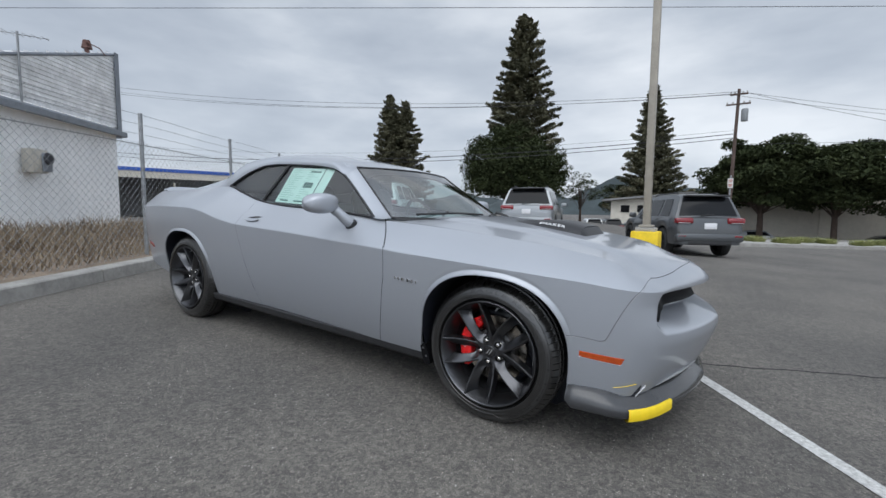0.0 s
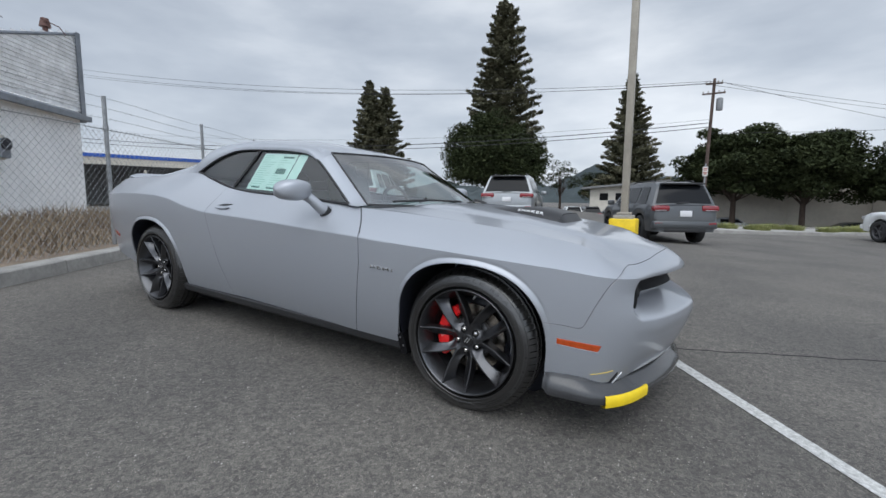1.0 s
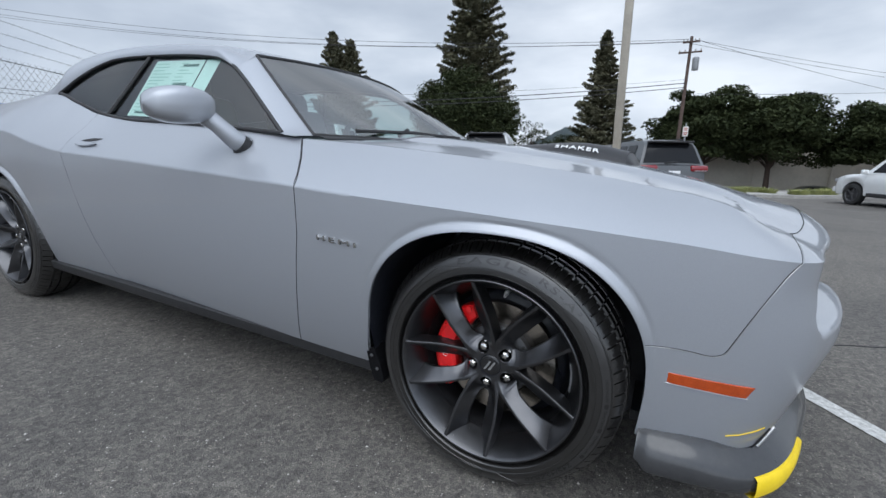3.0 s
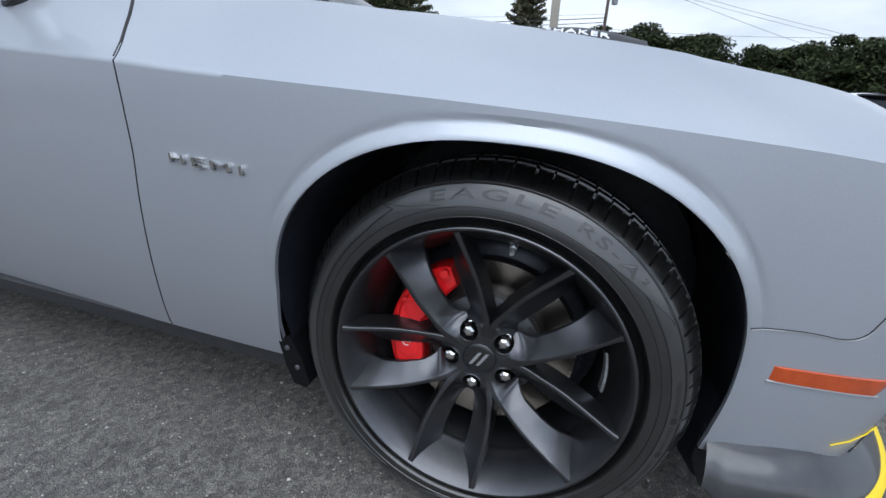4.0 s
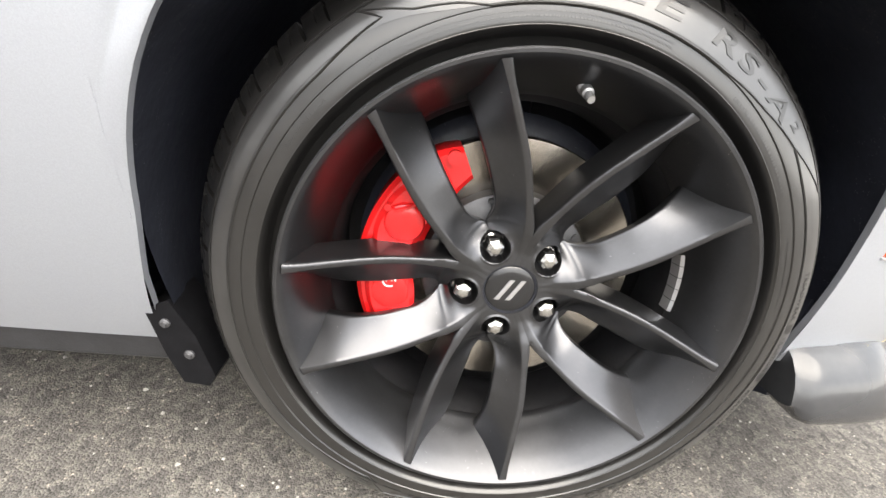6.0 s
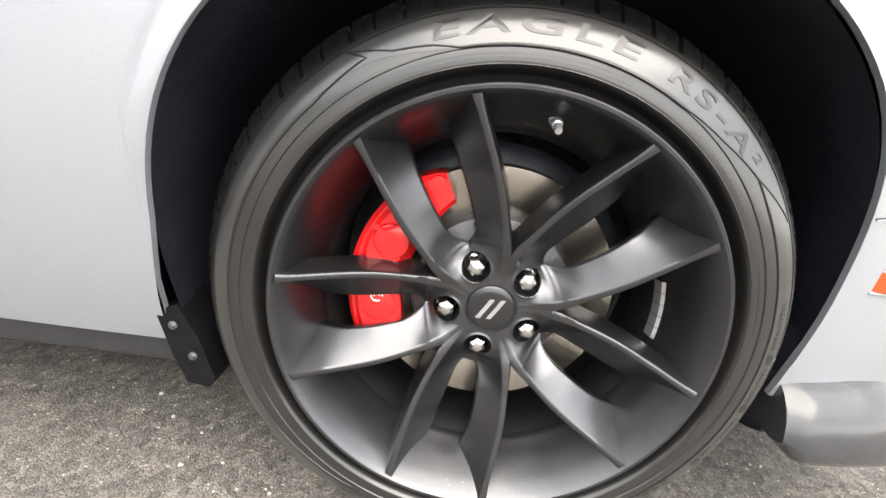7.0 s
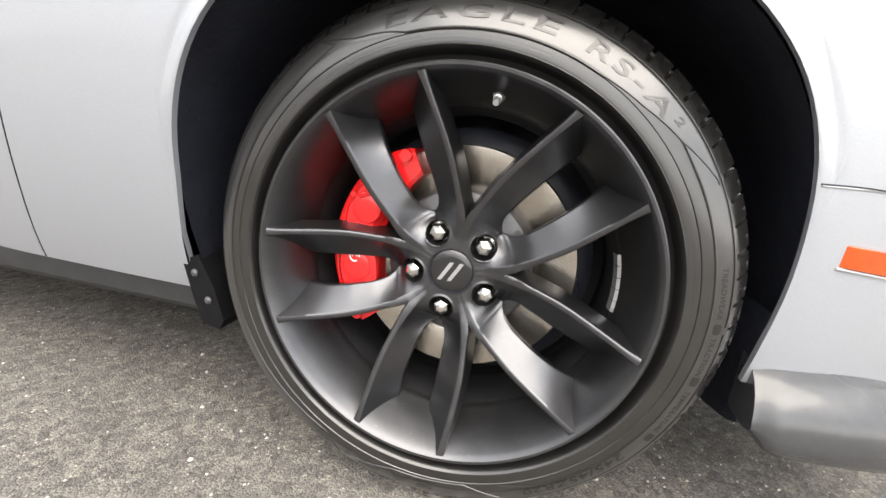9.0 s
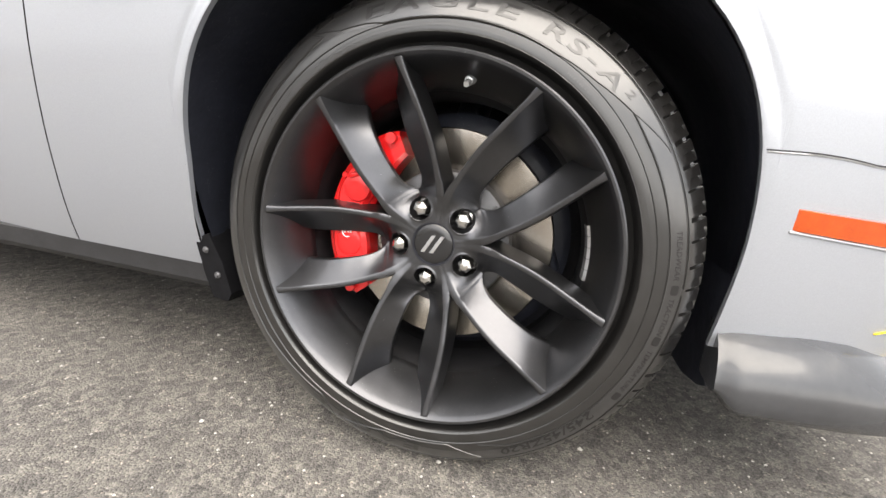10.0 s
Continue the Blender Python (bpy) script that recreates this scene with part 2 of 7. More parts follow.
M_GLASS = glass_mat("tinted_side_glass", (0.86, 0.97, 0.95), ior=2.1)
M_WINDSCREEN = glass_mat("windscreen_glass", (0.52, 0.62, 0.60), ior=3.5)
dusty(M_WHEEL, 260, 0.07, (0.45, 0.45, 0.45))
M_INTERIOR = mat("dark_cabin_trim", (0.135, 0.142, 0.142), rough=0.7, vary=0.25, scale=14, bump=0.1)
M_PAPER = mat("mint_tinted_paper", (0.56, 0.68, 0.63), rough=0.8, vary=0.05, scale=12)
M_INK = mat("dark_print_ink", (0.05, 0.12, 0.10), rough=0.8)
M_VOID = mat("black_grille", (0.006, 0.006, 0.007), rough=0.55, vary=0.3, scale=60, spec=0.12)
M_SEAM = mat("panel_gap_shadow_black", (0.02, 0.02, 0.022), rough=0.8)

# ---- mesh helpers ----


def part(name, bm, material, parent=None, label="", smooth=30.0, weld=False):
    if weld:
        bmesh.ops.remove_doubles(bm, verts=bm.verts, dist=0.0002)
    me = bpy.data.meshes.new(name)
    bm.normal_update()
    bm.to_mesh(me)
    bm.free()
    mats = material if isinstance(material, (list, tuple)) else [material]
    for mm in mats:
        me.materials.append(mm)
    if smooth:
        for p in me.polygons:
            p.use_smooth = True
        me.set_sharp_from_angle(angle=radians(smooth))
    ob = new(name, me)
    if parent is not None:
        ob.parent = parent
    if label:
        ob["label"] = label
    return ob


def empty(name, m=None):
    ob = new(name)
    ob.empty_display_size = 0.2
    if m is not None:
        ob.matrix_world = m
    return ob


def share(name, ob, parent, m):
    o = new(name, ob.data)
    o.parent = parent
    o.matrix_basis = m
    return o


def grid(bm, rows, close_u=False, close_v=False, flip=False, mat_of=None):
    """Quads between rows of points."""
    vs = [[bm.verts.new(p) for p in r] for r in rows]
    nu, nv = len(vs), len(vs[0])
    for i in range(nu if close_u else nu - 1):
        for j in range(nv if close_v else nv - 1):
            q = [vs[i][j], vs[(i + 1) % nu][j], vs[(i + 1) % nu][(j + 1) % nv], vs[i][(j + 1) % nv]]
            if flip:
                q.reverse()
            try:
                f = bm.faces.new(q)
            except ValueError:
                continue
            if mat_of:
                f.material_index = mat_of(f.calc_center_median())
    return vs


def lathe(bm, profile, segs=96, mat_of=None, flip=False):
    """Turns (radius, y) pairs round the y axis."""
    rows = []
    for i in range(segs):
        a = 2 * math.pi * i / segs
        rows.append([(r * math.cos(a), y, r * math.sin(a)) for r, y in profile])
    grid(bm, rows, close_u=True, flip=flip, mat_of=mat_of)


def tube(bm, pts, radius, segs=8, cap=True):
    pts = [Vector(p) for p in pts]
    rows = []
    n = len(pts)
    rad = radius if isinstance(radius, (list, tuple)) else [radius] * n
    side = None
    for i, p in enumerate(pts):
        d = (pts[min(i + 1, n - 1)] - pts[max(i - 1, 0)]).normalized()
        if side is None:
            side = d.orthogonal().normalized()
        side = (side - d * side.dot(d)).normalized()
        up = d.cross(side)
        rows.append([p + rad[i] * (math.cos(2 * math.pi * k / segs) * side + math.sin(2 * math.pi * k / segs) * up) for k in range(segs)])
    vs = grid(bm, rows, close_v=True)
    if cap:
        bm.faces.new(vs[0])
        bm.faces.new(list(reversed(vs[-1])))


def box(bm, cx, cy, cz, sx, sy, sz, bevel=0.0, m=None, seg=2):
    r = bmesh.ops.create_cube(bm, size=1)
    vs = r["verts"]
    for v in vs:
        v.co = Vector((v.co.x * sx, v.co.y * sy, v.co.z * sz))
    if bevel:
        es = list({e for v in vs for e in v.link_edges})
        out = bmesh.ops.bevel(bm, geom=es, offset=bevel, segments=seg, affect="EDGES", profile=0.5)
        vs = list({v for f in out["faces"] for v in f.verts} | {v for v in vs if v.is_valid})
    t = Matrix.Translation((cx, cy, cz)) if m is None else m @ Matrix.Translation((cx, cy, cz))
    for v in vs:
        v.co = t @ v.co
    return vs


def cyl(bm, p0, p1, r0, r1=None, segs=16):
    r1 = r0 if r1 is None else r1
    tube(bm, [p0, p1], [r0, r1], segs)


def prism(bm, pts, y0, y1):
    """Closed outline of (x, z) pairs drawn out from y0 to y1."""
    a = [bm.verts.new((x, y0, z)) for x, z in pts]
    b = [bm.verts.new((x, y1, z)) for x, z in pts]
    bm.faces.new(a)
    bm.faces.new(list(reversed(b)))
    n = len(pts)
    for i in range(n):
        bm.faces.new([a[i], b[i], b[(i + 1) % n], a[(i + 1) % n]])


def curve(xs, ys):
    """A smooth monotone curve through pairs."""
    xs, ys = np.array(xs, float), np.array(ys, float)
    h, d = np.diff(xs), np.diff(ys) / np.diff(xs)
    m = np.zeros(len(xs))
    for i in range(1, len(xs) - 1):
        if d[i - 1] * d[i] > 0:
            w1, w2 = 2 * h[i] + h[i - 1], h[i] + 2 * h[i - 1]
            m[i] = (w1 + w2) / (w1 / d[i - 1] + w2 / d[i])
    m[0], m[-1] = d[0], d[-1]

    def at(x):
        x = min(max(x, xs[0]), xs[-1])
        i = min(max(int(np.searchsorted(xs, x)) - 1, 0), len(xs) - 2)
        t = (x - xs[i]) / h[i]
        return float((2 * t**3 - 3 * t**2 + 1) * ys[i] + (t**3 - 2 * t**2 + t) * h[i] * m[i] + (-2 * t**3 + 3 * t**2) * ys[i + 1] + (t**3 - t**2) * h[i] * m[i + 1])

    return at


def sstep(a, b, x):
    t = min(max((x - a) / (b - a), 0.0), 1.0)
    return t * t * (3 - 2 * t)


def lerp(a, b, t):
    return a + (b - a) * t


def lettering(text, size, extrude, bend=None, spacing=1.0, span=0.0):
    """A bmesh of upright letters in the xz plane, facing -y, drawn out to the given span; bend = (radius, start angle) sets them round a circle."""
    cu = bpy.data.curves.new("letters", "FONT")
    cu.body, cu.size, cu.extrude, cu.space_character = text, size, extrude, spacing
    cu.resolution_u = 3
    cu.offset = size * 0.018 if bend else 0
    ob = bpy.data.objects.new("letters", cu)
    scene.collection.objects.link(ob)
    dg = bpy.context.evaluated_depsgraph_get()
    me = bpy.data.meshes.new_from_object(ob.evaluated_get(dg))
    bpy.data.objects.remove(ob)
    bm = bmesh.new()
    bm.from_mesh(me)
    wide = span / max(v.co.x for v in bm.verts) if span else 1.0
    for v in bm.verts:
        x, z, y = v.co.x * wide + (v.co.y * 0.22 if bend else 0), v.co.y, -v.co.z
        if bend:
            r, a0 = bend
            a = a0 - x / r
            v.co = Vector(((r + z) * math.cos(a), y, (r + z) * math.sin(a)))
        else:
            v.co = Vector((x, y, z))
    return bm


# ---- the silver coupe: built level in its own axes, front towards +x, its right side towards -y ----
YC = 0.85
car = empty("coupe_car", pose(0, 0, 0, 0, 2.3, 0))
tagged(car, "silver metallic two-door coupe with black wheels parked on asphalt", "car")
HUBS = (0.0, -2.946)
ARCHES = (0.012, -2.946)  # centres of the wheel openings
ARCH_R = 0.400

out_x = [-4.06, -4.05, -4.02, -3.95, -3.80, -3.5, -2.95, -2.4, -1.9, -1.0, -0.5, 0.0, 0.3, 0.45, 0.64, 0.735, 0.80, 0.86, 0.91, 0.945, 0.955]
out_y = [0.85, 0.50, 0.19, 0.06, -0.005, -0.055, -0.09, -0.085, -0.075, -0.095, -0.105, -0.095, -0.055, -0.012, 0.05, 0.13, 0.25, 0.40, 0.57, 0.75, 0.85]
crease_z = curve([-4.06, -3.6, -3.37, -2.86, -2.64, -2.38, -2.08, -1.54, -1.0, -0.36, -0.02, 0.39, 0.61, 0.75, 0.96], [0.93, 0.95, 0.962, 0.968, 0.95, 0.90, 0.872, 0.858, 0.842, 0.82, 0.81, 0.787, 0.765, 0.755, 0.75])
belt_z = curve([-4.06, -3.6, -3.1, -2.516, -2.3, -2.09, -1.91, -1.41, -0.87, -0.7, -0.4, 0.0, 0.3, 0.6, 0.75, 0.80, 0.86, 0.91, 0.96], [1.07, 1.10, 1.12, 1.156, 1.105, 1.055, 1.033, 1.018, 0.992, 0.980, 0.964, 0.936, 0.911, 0.860, 0.808, 0.797, 0.809, 0.826, 0.835])
belt_d = curve([-4.06, -3.6, -3.1, -2.516, -2.09, -1.41, -0.87, -0.5, 0.0, 0.3, 0.6, 0.75, 0.80, 0.86, 0.91, 0.96], [0.12, 0.17, 0.19, 0.188, 0.155, 0.165, 0.175, 0.20, 0.23, 0.23, 0.18, 0.130, 0.118, 0.128, 0.150, 0.168])
hood_c = curve([-0.85, -0.4, 0.0, 0.3, 0.6, 0.76, 0.96], [1.015, 1.003, 0.968, 0.926, 0.870, 0.838, 0.80])


def hood_z(x, y):
    edge = belt_z(x)
    q = min(abs(y - YC) / 0.72, 1.0)
    z = lerp(hood_c(x), edge, q**2.6)
    rise = sstep(0.50, 0.40, abs(y - YC)) * 0.016 * sstep(0.80, 0.45, x) * sstep(-0.75, -0.45, x)
    return z + rise


def outline_points():
    pts = [Vector((x, y)) for x, y in zip(out_x, out_y)]
    s = [0.0]
    for a, b in zip(pts, pts[1:]):
        s.append(s[-1] + (b - a).length)
    fx, fy = curve(s, out_x), curve(s, out_y)
    return fx, fy, s


fx, fy, arc = outline_points()
L_OUT = arc[-1]


def s_of_x(x):
    lo, hi = 0.0, L_OUT
    for _ in range(40):
        mid = (lo + hi) / 2
        if fx(mid) < x:
            lo = mid
        else:
            hi = mid
    return lo


def out_normal(s):
    e = 0.004 + 0.085 * sstep(0.25, 0.55, fx(s))
    t = Vector((fx(min(s + e, L_OUT)) - fx(max(s - e, 0)), fy(min(s + e, L_OUT)) - fy(max(s - e, 0)))).normalized()
    return Vector((-t.y, t.x))


S_NOSE = s_of_x(0.45)


def inset(s, x, z):
    """How far the skin lies inside its widest outline at this height."""
    zc, zt = crease_z(x), belt_z(x)
    nose = sstep(0.0, 0.48, s - S_NOSE - 0.14)
    if z >= zc:
        t = (z - zc) / (zt - zc)
        side = belt_d(x) * (0.80 * t + 0.20 * t**2.2)
    else:
        t = (zc - z) / (zc - 0.265)
        side = 0.100 * (0.10 * t + 0.90 * t**2.6)
        if x > 0.2:
            side *= lerp(1.0, 0.40, sstep(0.2, 0.5, x))
    if nose <= 0:
        return side
    prow = nose_d(z) if z < 0.755 else lerp(0.066, belt_d(x), ((z - 0.755) / max(zt - 0.755, 0.01)) ** 1.7)
    return lerp(side, prow, nose)


nose_d = curve([0.20, 0.30, 0.36, 0.42, 0.47, 0.525, 0.585, 0.64, 0.70, 0.755], [0.120, 0.078, 0.050, 0.027, 0.011, 0.0, 0.009, 0.036, 0.066, 0.066])


def grille(s, z):
    """Signed distance to the edge of the nose opening; negative inside."""
    u, v = S_GRILLE + 0.9 - s, z - 0.664
    hx, hz, r = 0.9, 0.068, 0.058
    dx, dz = abs(u) - (hx - r), abs(v) - (hz - r)
    return math.hypot(max(dx, 0), max(dz, 0)) + min(max(dx, dz), 0) - r


S_GRILLE = s_of_x(0.757)


def arch_gap(u, w):
    """Distance outside the wheel opening's edge, from the hub's centre."""
    if w <= 0:
        return abs(u) - ARCH_R
    return (((abs(u) / ARCH_R) ** 2.35 + (w / 0.404) ** 2.35) ** (1 / 2.35) - 1) * 0.405


def arch_top(u):
    return 0.404 * max(1 - (abs(u) / ARCH_R) ** 2.35, 0.0) ** (1 / 2.35)


def arch_lip(q):
    """How far the rolled lip stands out, by the distance from the opening's edge."""
    return float(np.interp(q, [0.0, 0.003, 0.021, 0.0235, 0.034], [0.0120, 0.0125, 0.0004, -0.0024, 0.0]))


gap_x = curve([0.26, 0.28, 0.43, 0.60, 0.70, 0.83, 0.90, 0.97, 1.0], [-0.040, -0.035, 0.005, 0.037, 0.050, 0.046, 0.000, -0.085, -0.130])


def skin(s, z, shear=True):
    x, y = fx(s), fy(s)
    n = out_normal(s)
    d = inset(s, x, z)
    for h in ARCHES:
        q = arch_gap(x - h, z - 0.36)
        if q < 0.055:
            d -= arch_lip(max(q, 0.0)) * sstep(0.44, 0.66, z)
    if x > 0.55:
        g = grille(s, z)
        soft = 0.012 + 0.026 * sstep(0.69, 0.61, z)
        if g < soft:
            d += (0.062 + 0.108 * sstep(0.02, 0.34, s - S_GRILLE)) * sstep(soft, -0.018, g)
    px, py = x + n.x * d, y + n.y * d
    if shear and -2.6 < x < -1.6:
        px += ((0.86 - z) / 0.54 * 0.18 - 0.04) * math.exp(-(((x + 2.1) / 0.16) ** 2)) * sstep(1.0, 0.86, z)
    if -0.65 < x < -0.3:
        px -= 0.026 * sstep(0.46, 0.27, z) * math.exp(-(((x + 0.39) / 0.07) ** 2))  # the opening widens towards the sill
    if shear and -1.4 < x < -0.45:
        px += gap_x(z) * math.exp(-(((x + 0.70) / (0.10 if x > -0.70 else 0.22)) ** 2))
    return Vector((px, py, z))


def bottom_z(s, x, inside):
    for h in ARCHES:
        if inside and abs(x - h) < ARCH_R:
            return 0.36 + arch_top(x - h)
    return curve_bottom(x)


curve_bottom = curve([-4.06, -3.7, -3.4, -3.3, -2.5, -0.4, 0.4, 0.47, 0.6, 0.96], [0.42, 0.38, 0.34, 0.30, 0.265, 0.262, 0.272, 0.268, 0.272, 0.296])


def columns():
    """Stations along the outline: (s, under an arch, panel)."""
    cols = []
    for k in range(26):
        cols.append((lerp(0.0, s_of_x(-2.946 - 0.50), k / 26), False))

    def arch(h):
        near = (0.095, 0.075, 0.060, 0.052, 0.045, 0.038, 0.034, 0.029, 0.0235, 0.021, 0.015, 0.008, 0.003, 0.0)
        for q in near:
            cols.append((s_of_x(h - ARCH_R - q), False))
        for k in range(61):
            cols.append((s_of_x(h + ARCH_R * 0.99999 * math.sin(lerp(-math.pi / 2, math.pi / 2, k / 60))), True))
        for q in reversed(near):
            cols.append((s_of_x(h + ARCH_R + q), False))

    arch(ARCHES[1])
    for k in range(1, 90):
        cols.append((s_of_x(lerp(-2.446, -0.5, k / 90)), False))
    arch(ARCHES[0])
    s0 = s_of_x(0.512)
    for k in range(1, 231):
        cols.append((lerp(s0, L_OUT, k / 230), False))
    return cols


STATIONS, UNDER = [], []


def side_shell():
    rows = []
    for s, under in columns():
        STATIONS.append(s)
        UNDER.append(under)
    for s, under in columns():
        x = fx(s)
        zb, zc, zt = bottom_z(s, x, under), crease_z(x), belt_z(x)
        zs = [zb + q for q in (0, 0.003, 0.012, 0.021, 0.0235, 0.029, 0.034, 0.045, 0.055)]
        z6 = zs[-1]
        if zc - 0.012 < z6:
            z6 = min(z6, zc - 0.012)
            zs = [lerp(zb, z6, k / 8) for k in range(9)]
        zs += [lerp(z6, zc - 0.006, k / 80) for k in range(1, 81)]
        zs += [zc, zc + 0.006] + [lerp(zc + 0.006, zt, k / 14) for k in range(1, 15)]
        rows.append([skin(s, z) for z in zs])
    return rows


SIDE = side_shell()


def mirror_y(rows):
    return [[Vector((p.x, 2 * YC - p.y, p.z)) for p in r] for r in rows]


def build_side():
    """Panels of the flank, parted at the door gaps."""
    n = len(SIDE)
    cut_a = min(range(n), key=lambda i: abs(fx(STATIONS[i]) + 2.10))
    cut_b = min(range(n), key=lambda i: abs(fx(STATIONS[i]) + 0.70))
    for rows, fl in ((SIDE, True), (mirror_y(SIDE), False)):
        for nm, a, b in (("rear_quarter_panel", 0, cut_a), ("door_panel", cut_a, cut_b), ("front_fender_and_bumper", cut_b, n - 1)):
            rr = [list(r) for r in rows[a:b + 1]]
            if nm != "rear_quarter_panel":
                rr[0] = [p + Vector((0.002, 0, 0)) for p in rr[0]]
            if nm == "door_panel":
                rr[0] = [p - Vector((0.001, 0, 0)) for p in rr[0]]
            if nm != "front_fender_and_bumper":
                rr[-1] = [p - Vector((0.0014, 0, 0)) for p in rr[-1]]

            bm = bmesh.new()
            first = 0
            for i in range(1, len(rr) + 1):
                if i == len(rr) or UNDER[a + i] != UNDER[a + i - 1]:
                    grid(bm, rr[first:i], flip=fl)
                    first = i
            inner = [p + Vector((0, 0.012 if fl else -0.012, -0.004)) for p in (r[-1] for r in rr)]
            grid(bm, [[r[-1] for r in rr], inner], flip=not fl)
            ret = [Vector((r[0].x, r[0].y + (0.009 if fl else -0.009), r[0].z + 0.001)) for r in rr]
            grid(bm, [ret, [r[0] for r in rr]], flip=not fl)
            part(nm, bm, M_SILVER, car, smooth=50)


build_side()


def grille_panel():
    """Black mesh set into the nose opening, across the whole front."""
    rows = []
    for k in range(61):
        s = lerp(S_GRILLE - 0.01, L_OUT, k / 60)
        n, x = out_normal(s), fx(s)
        back = lerp(0.020, 0.080, sstep(0.03, 0.24, s - S_GRILLE))
        e = max(min(s - S_GRILLE + 0.012, 0.07), 0.0)
        half = 0.010 + math.sqrt(max(0.07**2 - (0.07 - e) ** 2, 0.0)) * 0.86
        # near end drops lower: edge gap and recess shade drawn as a black crescent
        low = lerp(0.664 - half, 0.658, sstep(0.0, 0.055, s - S_GRILLE))
        row = []
        for j in range(17):
            z = lerp(low, 0.664 + half + 0.014, j / 16)
            d = inset(s, x, z) + back
            row.append(Vector((x + n.x * d, fy(s) + n.y * d, z)))
        rows.append(row)
    rows += mirror_y(rows)[::-1][1:]
    bm = bmesh.new()
    grid(bm, rows, flip=True)
    part("grille_mesh", bm, M_VOID, car, "black grille set deep in the nose", smooth=60)


grille_panel()


def build_hood():
    edge = [r[-1] for r in SIDE if r[-1].x > -0.86]
    edge.sort(key=lambda p: p.x)
    xs, ys = [p.x for p in edge], [p.y for p in edge]
    ex, ey, ez = np.array(xs), np.array(ys), np.array([p.z for p in edge])
    lift = np.array([p.z - hood_z(p.x, p.y) for p in edge])
    bm = bmesh.new()
    rows = []
    for x in [lerp(-0.84, 0.60, k / 70) for k in range(70)] + [v for v in xs if v >= 0.60]:
        ye = float(np.interp(x, xs, ys))
        row = []
        for j in range(81):
            t = j / 80
            y = lerp(ye, 2 * YC - ye, t)
            yy = min(y, 2 * YC - y)
            d2 = (ex - x) ** 2 + (ey - yy) ** 2
            near = int(np.argmin(d2))
            w = 1 - sstep(0.0, 0.16, math.sqrt(float(d2[near])) * 0.65)
            row.append((x, y, hood_z(x, y) + w * float(lift[near])))
        rows.append(row)
    grid(bm, rows, flip=False)
    part("hood", bm, M_SILVER, car, "silver hood with a raised middle", smooth=40)


build_hood()

# greenhouse
win_top = curve([-2.516, -2.40, -2.30, -2.18, -2.05, -1.75, -1.42, -1.30, -1.20, -1.05, -0.87], [1.158, 1.245, 1.30, 1.338, 1.347, 1.340, 1.312, 1.272, 1.215, 1.115, 0.992])


def side_glass_y(z, x=-1.5):
    return 0.075 + (z - 1.0) * 0.50 - 0.045 * sstep(-2.0, -2.5, x)


roof_c = curve([-4.0, -3.75, -3.45, -3.1, -2.8, -2.4, -1.95, -1.5, -1.22], [1.10, 1.12, 1.15, 1.298, 1.402, 1.466, 1.464, 1.408, 1.346])


def ws_edge(t):
    """The windscreen's side edge from its foot to its top."""
    return Vector((lerp(-0.795, -1.245, t), lerp(0.145, 0.285, t), lerp(0.994, 1.321, t)))


def upper_rows():
    rows = []
    xs = [lerp(-0.80, -1.245, k / 24) for k in range(25)] + [lerp(-1.2390, -2.516, k / 60) for k in range(61)] + [lerp(-2.516, -3.98, k / 50) for k in range(1, 51)]
    for k, x in enumerate(xs):
        if x > -2.516:
            z0 = win_top(x) + 0.0
            if x > -0.87:
                z0 = belt_z(x)
            y0 = side_glass_y(z0, x) - 0.012
        else:
            z0 = belt_z(x)
            i = min(range(len(SIDE)), key=lambda i: abs(SIDE[i][-1].x - x))
            y0 = SIDE[i][-1].y + 0.002
        row = []
        if k < 25:
            t = (x + 0.80) / -0.445
            e = ws_edge(t)
            for j in range(41):
                u = j / 40
                p = Vector((x, y0, z0)).lerp(e, u)
                p.y -= 0.0015 * math.sin(math.pi * u)
                p.z += lerp(0.001, 0.008, t * t) * math.sin(math.pi * u)
                row.append(p)
        else:
            zc = roof_c(x)
            for j in range(41):
                u = j / 40
                a = u * math.pi / 2
                pw = lerp(0.80, 0.92, sstep(-2.5, -3.4, x)) - 0.36 * sstep(-1.95, -1.25, x)
                f = sstep(-2.45, -2.85, x)
                y = lerp(y0, YC, lerp(1 - math.cos(a), u, f))
                z = lerp(z0, zc, lerp(math.sin(a) ** pw, math.sin(a), f) if zc > z0 else u)
                e = ws_edge(1.0)
                if x > -1.45 and y < e.y:
                    q = (y - y0) / (e.y - y0)
                    z = lerp(z, lerp(z0, e.z, q) + 0.008 * math.sin(math.pi * q), sstep(-1.45, -1.25, x))
                row.append(Vector((x, y, z)))
        rows.append(row)
    return rows


